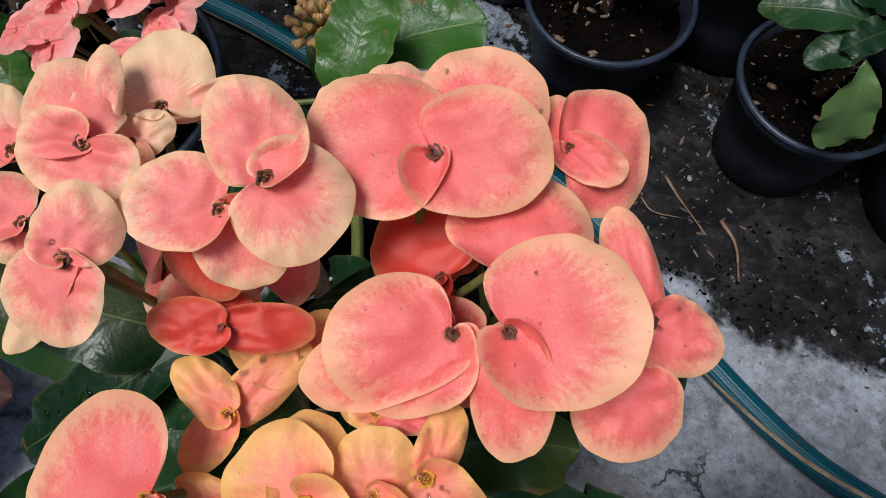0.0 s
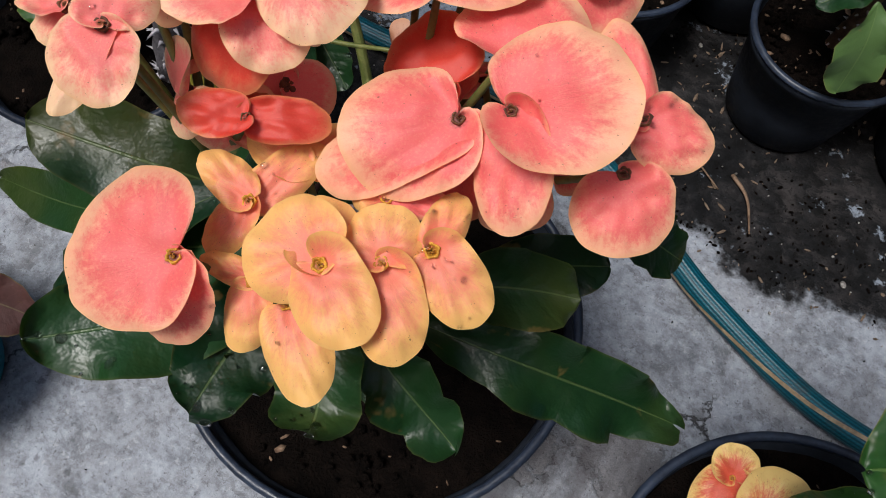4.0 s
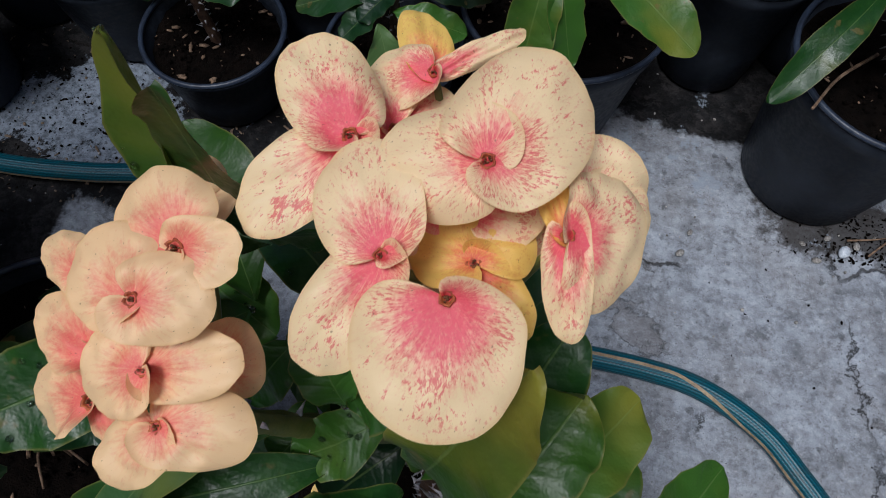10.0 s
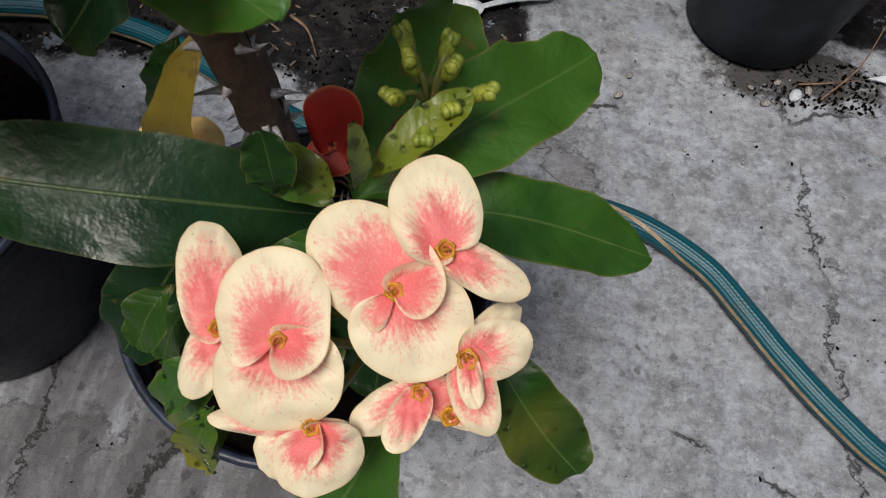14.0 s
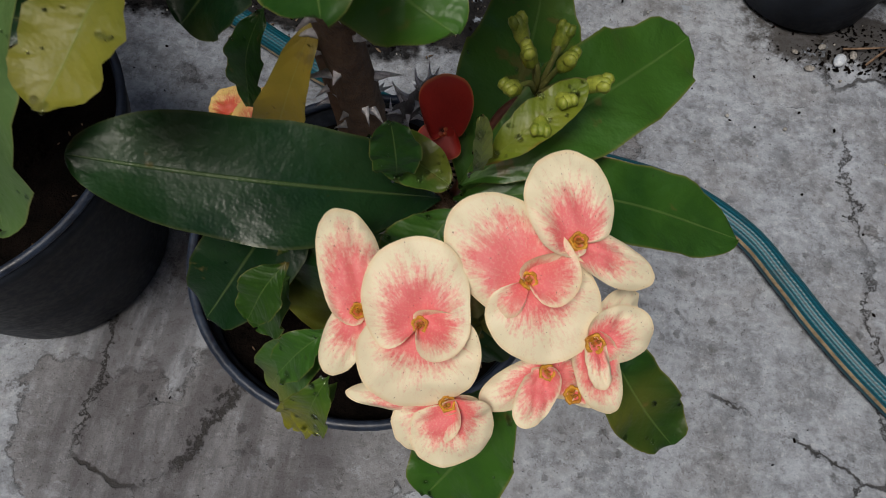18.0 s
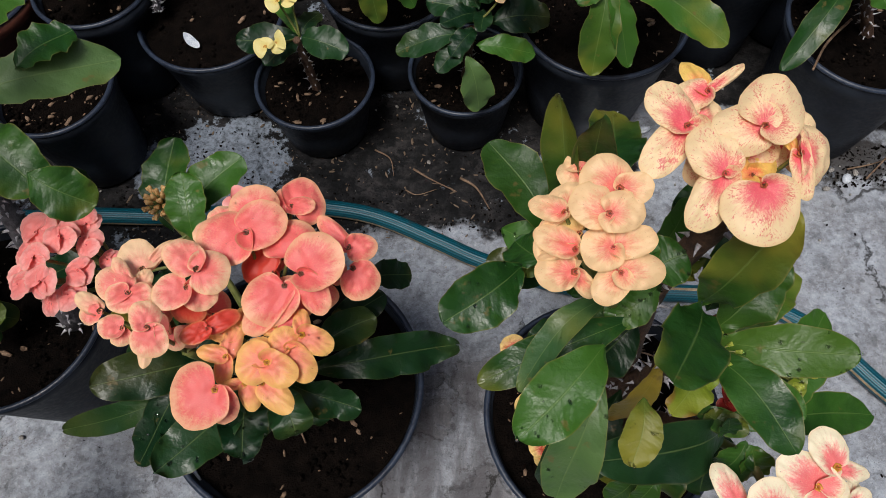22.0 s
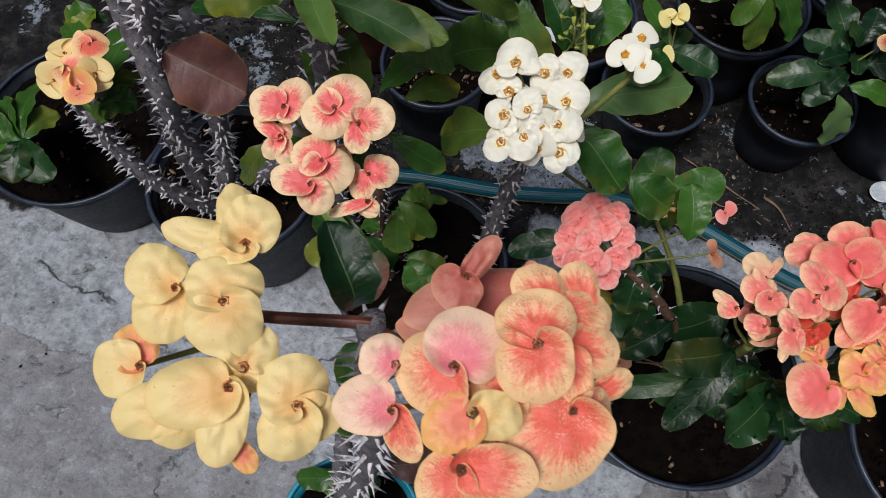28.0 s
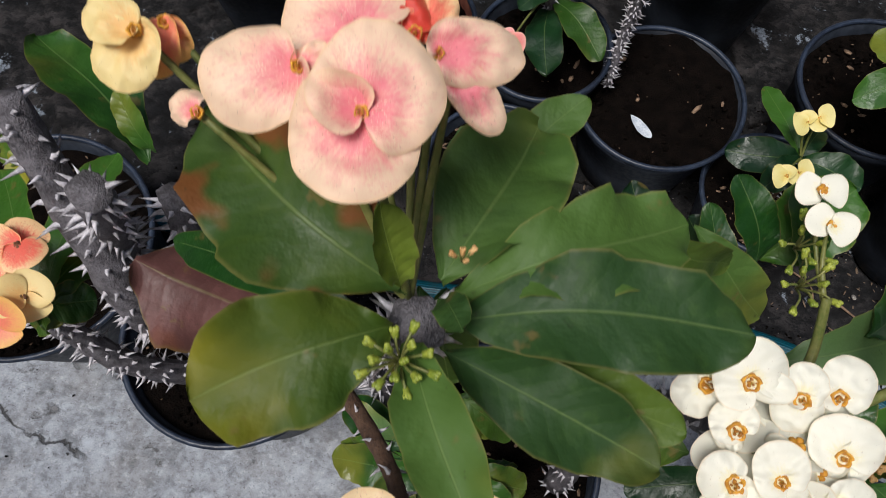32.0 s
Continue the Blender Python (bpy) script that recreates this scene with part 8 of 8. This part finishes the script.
leaf(back_e, OLIVE, (0.431, 0.567, 0.23), (0.505, 0.595, 0.252), 33)
leaf(back_e, GREEN, (0.431, 0.567, 0.22), (0.381, 0.595, 0.222), 24)
leaf(back_e, DARK, (0.431, 0.567, 0.21), (0.442, 0.493, 0.234), 32)
leaf(back_e, OLIVE, (0.431, 0.567, 0.24), (0.449, 0.617, 0.254), 22)

back_f = thing("potted_plant", (0.555, 0.599, 0), "shaded black nursery pot with leafy crown of thorns", "potted plant", "back row of potted plants")
pot(back_f, 0.555, 0.599, 0.17, 0.09, PLASTIC, chips=25)
stem(back_f, [(0.555, 0.599, 0.140), (0.555, 0.609, 0.24)], 0.007, 0.005, 40, 0.008)
leaf(back_f, GREEN, (0.555, 0.609, 0.24), (0.617, 0.654, 0.262), 32)
leaf(back_f, DARK, (0.555, 0.609, 0.23), (0.481, 0.594, 0.257), 32)
leaf(back_f, OLIVE, (0.555, 0.609, 0.22), (0.563, 0.544, 0.248), 28)
leaf(back_f, GREEN, (0.555, 0.609, 0.21), (0.556, 0.691, 0.205), 34)
leaf(back_f, DARK, (0.555, 0.609, 0.24), (0.509, 0.574, 0.252), 25)
leaf(back_f, OLIVE, (0.555, 0.609, 0.23), (0.606, 0.61, 0.229), 21)
leaf(back_f, GREEN, (0.555, 0.609, 0.22), (0.513, 0.68, 0.241), 34)
leaf(back_f, DARK, (0.555, 0.609, 0.21), (0.531, 0.536, 0.206), 33)
leaf(back_f, OLIVE, (0.555, 0.609, 0.24), (0.586, 0.654, 0.23), 23)

back_g = thing("potted_plant", (0.308, 0.724, 0), "shaded black nursery pot with leafy crown of thorns", "potted plant", "back row of potted plants")
pot(back_g, 0.308, 0.724, 0.17, 0.09, PLASTIC, chips=25)
stem(back_g, [(0.308, 0.724, 0.140), (0.308, 0.734, 0.24)], 0.007, 0.005, 40, 0.008)
leaf(back_g, GREEN, (0.308, 0.734, 0.24), (0.363, 0.79, 0.249), 33)
leaf(back_g, DARK, (0.308, 0.734, 0.23), (0.263, 0.757, 0.247), 21)
leaf(back_g, OLIVE, (0.308, 0.734, 0.22), (0.348, 0.669, 0.225), 32)
leaf(back_g, GREEN, (0.308, 0.734, 0.21), (0.301, 0.793, 0.232), 25)
leaf(back_g, DARK, (0.308, 0.734, 0.24), (0.268, 0.683, 0.252), 27)
leaf(back_g, OLIVE, (0.308, 0.734, 0.23), (0.364, 0.74, 0.242), 24)
leaf(back_g, GREEN, (0.308, 0.734, 0.22), (0.256, 0.762, 0.242), 25)
leaf(back_g, DARK, (0.308, 0.734, 0.21), (0.324, 0.656, 0.213), 33)
leaf(back_g, OLIVE, (0.308, 0.734, 0.24), (0.378, 0.767, 0.262), 33)

back_h = thing("potted_plant", (-0.673, 0.646, 0), "shaded black nursery pot with leafy crown of thorns", "potted plant", "back row of potted plants")
pot(back_h, -0.673, 0.646, 0.17, 0.09, PLASTIC, chips=25)
stem(back_h, [(-0.673, 0.646, 0.140), (-0.673, 0.656, 0.24)], 0.007, 0.005, 40, 0.008)
leaf(back_h, GREEN, (-0.673, 0.656, 0.24), (-0.62, 0.674, 0.256), 23)
leaf(back_h, DARK, (-0.673, 0.656, 0.23), (-0.727, 0.699, 0.235), 29)
leaf(back_h, OLIVE, (-0.673, 0.656, 0.22), (-0.663, 0.589, 0.211), 28)
leaf(back_h, GREEN, (-0.673, 0.656, 0.21), (-0.661, 0.708, 0.204), 22)
leaf(back_h, DARK, (-0.673, 0.656, 0.24), (-0.738, 0.612, 0.235), 33)
leaf(back_h, OLIVE, (-0.673, 0.656, 0.23), (-0.605, 0.632, 0.258), 30)
leaf(back_h, GREEN, (-0.673, 0.656, 0.22), (-0.72, 0.699, 0.249), 27)
leaf(back_h, DARK, (-0.673, 0.656, 0.21), (-0.706, 0.584, 0.212), 34)
leaf(back_h, OLIVE, (-0.673, 0.656, 0.24), (-0.625, 0.682, 0.242), 23)
dew(coral, ("leaf",), 0.5, 26, 0.0011, 1)
dew(coral, ("petal",), 0.22, 10, 0.0006, 2)
dew(peach, ("leaf",), 0.55, 22, 0.001, 3)
stem(peach, [(0.178, 0.044, 0.175), (0.204, 0.064, 0.21), (0.229, 0.069, 0.25)], 0.006, 0.005, 36, 0.011)
stem(peach, [(0.189, 0.028, 0.17), (0.213, 0.041, 0.19), (0.237, 0.038, 0.2)], 0.006, 0.005, 26, 0.011)
leaf(peach, RUST, (0.179, 0.034, 0.435), (0.172, 0.015, 0.43), 13, wave=0.2)
leaf(peach, RUST, (0.173, 0.035, 0.44), (0.186, 0.025, 0.43), 10, wave=0.2)
leaf(peach, RUST, (0.209, 0.005, 0.43), (0.217, 0.006, 0.43), 9, wave=0.2)
roots(coral, (-0.066, 0.033, 0.165), 0.035, 26, CHIP)
stem(coral, [(-0.236, 0.172, 0.33), (-0.206, 0.149, 0.335), (-0.177, 0.126, 0.34)], 0.0016, 0.0016, 0, 0.007, STALK, "flower_stalk", 0.02)
stem(coral, [(-0.141, -0.013, 0.166), (-0.147, -0.025, 0.168), (-0.14, -0.038, 0.166)], 0.0022, 0.0022, 0, 0.007, PALE_PLASTIC, "plastic_ring", 0.02, "white plastic ring piece on the soil")
roots(ivory, (-0.391, 0.165, 0.16), 0.03, 24, CHIP)
roots(peach, (0.227, 0.066, 0.16), 0.03, 20, CHIP)
stem(flame, [(-0.372, -0.15, 0.1), (-0.37, -0.11, 0.22), (-0.371, -0.054, 0.27)], 0.01, 0.007, 60, 0.012)
leaf(flame, GREEN, (-0.369, -0.05, 0.285), (-0.363, -0.014, 0.32), 28)
leaf(flame, GREEN, (-0.367, -0.047, 0.285), (-0.34, -0.025, 0.31), 27)
leaf(flame, GREEN, (-0.363, -0.048, 0.285), (-0.32, -0.019, 0.33), 11)
leaf(flame, GREEN, (-0.362, -0.052, 0.285), (-0.336, -0.04, 0.3), 21)
leaf(flame, OLIVE, (-0.363, -0.057, 0.285), (-0.335, -0.062, 0.28), 25)
leaf(flame, GREEN, (-0.364, -0.059, 0.285), (-0.34, -0.077, 0.27), 24)
leaf(flame, GREEN, (-0.366, -0.06, 0.285), (-0.367, -0.082, 0.26), 24)
leaf(flame, OLIVE, (-0.369, -0.059, 0.285), (-0.408, -0.079, 0.27), 19)
leaf(flame, GREEN, (-0.37, -0.057, 0.285), (-0.392, -0.072, 0.27), 24)


# ---- garden hose lying on the concrete ----
HOSE_PLAN = [(-0.95, 0.36), (-0.72, 0.325), (-0.47, 0.298), (-0.37, 0.298), (-0.275, 0.294), (-0.2, 0.298), (-0.126, 0.306), (-0.05, 0.297), (0.002, 0.281), (0.064, 0.25),
             (0.12, 0.222), (0.215, 0.19), (0.3, 0.182), (0.375, 0.176), (0.43, 0.164), (0.482, 0.134), (0.515, 0.097), (0.541, 0.065), (0.58, 0.024), (0.62, -0.008), (0.72, -0.06), (0.9, -0.12)]


def hose():
    ob = thing("garden_hose", (0, 0.2, 0), "braided teal garden hose with tan stripe lying on concrete", "hose")
    pts = [Vector((x, y, 0.0112)) - origin(ob) for x, y in HOSE_PLAN]
    verts, faces, uvs, frames = tube_data(pts, 0.0105, 170, 20)
    part("tube", mesh_of("tube", verts, faces, HOSE, {"along": uvs}), ob)
    # a tan stripe woven along the upper side
    strip, quads = [], []
    for k, (p, d, side, up, r) in enumerate(frames):
        # the hose is twisted, so the stripe wanders round it
        w = p.x
        mid = 1.5 if w < 0.1 else 1.5 - 1.6 * min(1.0, (w - 0.1) / 0.2) if w < 0.4 else -0.1 + 1.35 * min(1.0, (w - 0.4) / 0.07)
        for a in (mid - 0.15, mid, mid + 0.15):
            strip.append(p + (side * math.cos(a) + up * math.sin(a)) * (r + 0.0004))
        if k:
            quads += [(3 * k - 3, 3 * k - 2, 3 * k + 1, 3 * k), (3 * k - 2, 3 * k - 1, 3 * k + 2, 3 * k + 1)]
    part("stripe", mesh_of("stripe", strip, quads, TAN_STRIPE), ob, "tan stripe along the hose")


hose()


def spoon():
    """A small plastic spoon: hollow bowl, thin ribbed handle."""
    ob = thing("plastic_spoon", (0.252, 0.376, 0), "small white plastic spoon lying on dirty concrete", "spoon")
    way = (Vector((0.341, 0.413, 0)) - Vector((0.252, 0.376, 0))).normalized()
    side = Vector((-way.y, way.x, 0))
    verts, faces, rings, sides = [], [], 6, 24
    for layer in (0, 1):
        for k in range(rings + 1):
            t = k / rings
            for j in range(sides):
                a = 2 * math.pi * j / sides
                egg = 1 + 0.16 * math.cos(a)
                h = 0.0025 + 0.0055 * t * t + (0.001 if layer else 0)
                verts.append(way * (0.023 * math.cos(a) * t) + side * (0.0155 * math.sin(a) * t / egg) + Vector((0, 0, h)))
        b = layer * (rings + 1) * sides
        for k in range(rings):
            for j in range(sides):
                i = (j + 1) % sides
                f = (b + k * sides + j, b + (k + 1) * sides + j, b + (k + 1) * sides + i, b + k * sides + i)
                faces.append(f if layer else f[::-1])
    top = (rings + 1) * sides
    for j in range(sides):
        i = (j + 1) % sides
        faces.append((rings * sides + j, rings * sides + i, top + rings * sides + i, top + rings * sides + j))
    part("bowl", mesh_of("bowl", verts, faces, PALE_PLASTIC), ob)
    verts, faces = [], []
    n = 10
    for k in range(n + 1):
        t = k / n
        c = way * (0.021 + 0.074 * t) + Vector((0, 0, 0.0075 - 0.003 * t + 0.004 * math.sin(math.pi * t)))
        half = 0.0028 + 0.0022 * t - (0.003 if k == n else 0)
        for s, h in ((-1, 0), (-0.7, 0.0022), (-0.3, 0.0006), (0.3, 0.0006), (0.7, 0.0022), (1, 0), (0.5, -0.0012), (-0.5, -0.0012)):
            verts.append(c + side * (half * s) + Vector((0, 0, h)))
    for k in range(n):
        for j in range(8):
            i = (j + 1) % 8
            faces.append((k * 8 + j, (k + 1) * 8 + j, (k + 1) * 8 + i, k * 8 + i))
    faces += [tuple(range(8)), tuple(range(n * 8 + 7, n * 8 - 1, -1))]
    part("handle", mesh_of("handle", verts, faces, PALE_PLASTIC), ob)


spoon()


def bucket(x, y, base, top, tall):
    # a plain tapering bucket with a rolled rim, open at the top
    ob = thing("plastic_bucket", (x, y, 0), "bright blue plastic bucket standing on dirty concrete", "bucket")
    prof = [(0.001, 0.002), (base * 0.95, 0.002), (base, 0.008), (base + (top - base) * 0.5, tall * 0.5), (top, tall), (top - 0.003, tall), (base - 0.003, 0.012), (0.001, 0.012)]
    verts, faces = lathe(prof, 56, 0.004)
    part("body", mesh_of("body", verts, faces, BLUE_PLASTIC), ob)
    ring = [(top + 0.005 * math.cos(a), tall - 0.003 + 0.005 * math.sin(a)) for a in [2 * math.pi * k / 8 for k in range(9)]]
    verts, faces = lathe(ring, 56, 0.004)
    part("rim", mesh_of("rim", verts, faces, BLUE_PLASTIC), ob)


bucket(0.845, 0.43, 0.1, 0.15, 0.19)


def stone(x, y, r, label, style):
    verts, faces = [], []
    blob(verts, faces, (0, 0, r * 0.5), r, (1.2, 0.9, 0.6), Euler((0.1, 0.2, x * 40)).to_matrix(), 6, 9)
    for v in verts:
        v += Vector((0, 0, 0)) + v * 0.18 * noise.noise(v * 300)
    ob = new("pebble", mesh_of("pebble", verts, faces, style))
    ob.location = (x, y, 0)
    tagged(ob, label, "pebble", "pebbles on the concrete")


stone(0.576, 0.331, 0.0062, "small white pebble beside a black pot", PALE_PLASTIC)
for x, y, r in ((0.548, 0.318, 0.004), (0.561, 0.345, 0.0035), (0.59, 0.34, 0.004), (0.535, 0.335, 0.003), (0.41, 0.305, 0.004), (0.42, 0.33, 0.003), (0.21, 0.3, 0.003), (0.05, 0.37, 0.003), (-0.4, 0.03, 0.003)):
    stone(x, y, r, "small grey pebble on stained concrete", GRIT)


def scrap():
    verts = [Vector((0.647, 0.362, 0.004)), Vector((0.72, 0.352, 0.004)), Vector((0.726, 0.366, 0.006)), Vector((0.69, 0.374, 0.009))]
    verts += [v + Vector((0, 0, 0.0012)) for v in verts]
    o = Vector((0.69, 0.362, 0))
    faces = [(3, 2, 1, 0), (4, 5, 6, 7), (0, 1, 5, 4), (1, 2, 6, 5), (2, 3, 7, 6), (3, 0, 4, 7)]
    ob = new("plastic_scrap", mesh_of("plastic_scrap", [v - o for v in verts], faces, PALE_PLASTIC, smooth=False))
    ob.location = o
    tagged(ob, "flat white plastic scrap lying on concrete", "scrap")


scrap()


def scatter(name, label, count, style, box, size, seed, flat=0.5, stretch=2.0, limit=None):
    """Loose bits lying on the ground, too many to count."""
    rnd = random.Random(seed)
    verts, faces = [], []
    n = 0
    while n < count:
        x, y = rnd.uniform(box[0], box[2]), rnd.uniform(box[1], box[3])
        keep = noise.noise(Vector((x * 9, y * 9, seed))) + 0.25
        if rnd.random() * 0.6 > keep:
            if rnd.random() < 0.93:
                continue
        n += 1
        r = size * (0.35 + rnd.random() ** 3)
        turn = Euler((rnd.uniform(-0.3, 0.3), rnd.uniform(-0.3, 0.3), rnd.uniform(0, 3.1))).to_matrix()
        blob(verts, faces, (x, y, r * flat * 0.6), r, (rnd.uniform(0.8, stretch), 0.8, flat), turn, 3, 5)
    tagged(new(name, mesh_of(name, verts, faces, style)), label, "debris", kind="stuff")


scatter("loose_soil", "dark soil crumbs scattered along the back row of pots", 4200, SOIL, (-0.75, 0.27, 0.3, 0.62), 0.0015, 3)
scatter("dry_litter", "dry pale plant bits scattered on dark dirty concrete", 900, LITTER, (-0.7, 0.26, 0.3, 0.6), 0.002, 4, 0.25, 3.5)
scatter("pot_dirt", "dark soil washed round the foot of a black pot", 500, SOIL, (0.5, 0.32, 0.66, 0.38), 0.0017, 8)
scatter("grit", "fine dark grit on grey concrete", 500, SOIL, (-0.95, -0.35, 0.9, 0.4), 0.0014, 5)
scatter("pale_grit", "fine pale grit on stained concrete", 450, GRIT, (-0.7, 0.2, 0.7, 0.6), 0.002, 6, 0.7, 1.3)


def twig(points, r):
    o = Vector(points[0]) * Vector((1, 1, 0))
    verts, faces, _, _ = tube_data([Vector(p) - o for p in points], lambda t: r * (1 - 0.6 * t), 10, 6, 0.1)
    ob = new("dry_twig", mesh_of("dry_twig", verts, faces, CHIP))
    ob.location = o
    tagged(ob, "thin dry twig lying on dirty concrete", "twig", "twigs on the concrete")


twig([(0.03, 0.36, 0.003), (0.05, 0.345, 0.004), (0.085, 0.325, 0.003)], 0.0016)
twig([(0.09, 0.345, 0.003), (0.11, 0.33, 0.003), (0.125, 0.3, 0.003)], 0.002)
twig([(-0.02, 0.39, 0.003), (0.0, 0.375, 0.005), (0.005, 0.35, 0.003)], 0.0012)
twig([(0.58, 0.345, 0.003), (0.61, 0.35, 0.005), (0.64, 0.36, 0.003)], 0.0012)
twig([(0.6, 0.33, 0.003), (0.63, 0.36, 0.02), (0.65, 0.4, 0.04)], 0.0012)
twig([(0.02, 0.33, 0.002), (0.035, 0.322, 0.003), (0.06, 0.33, 0.002)], 0.001)
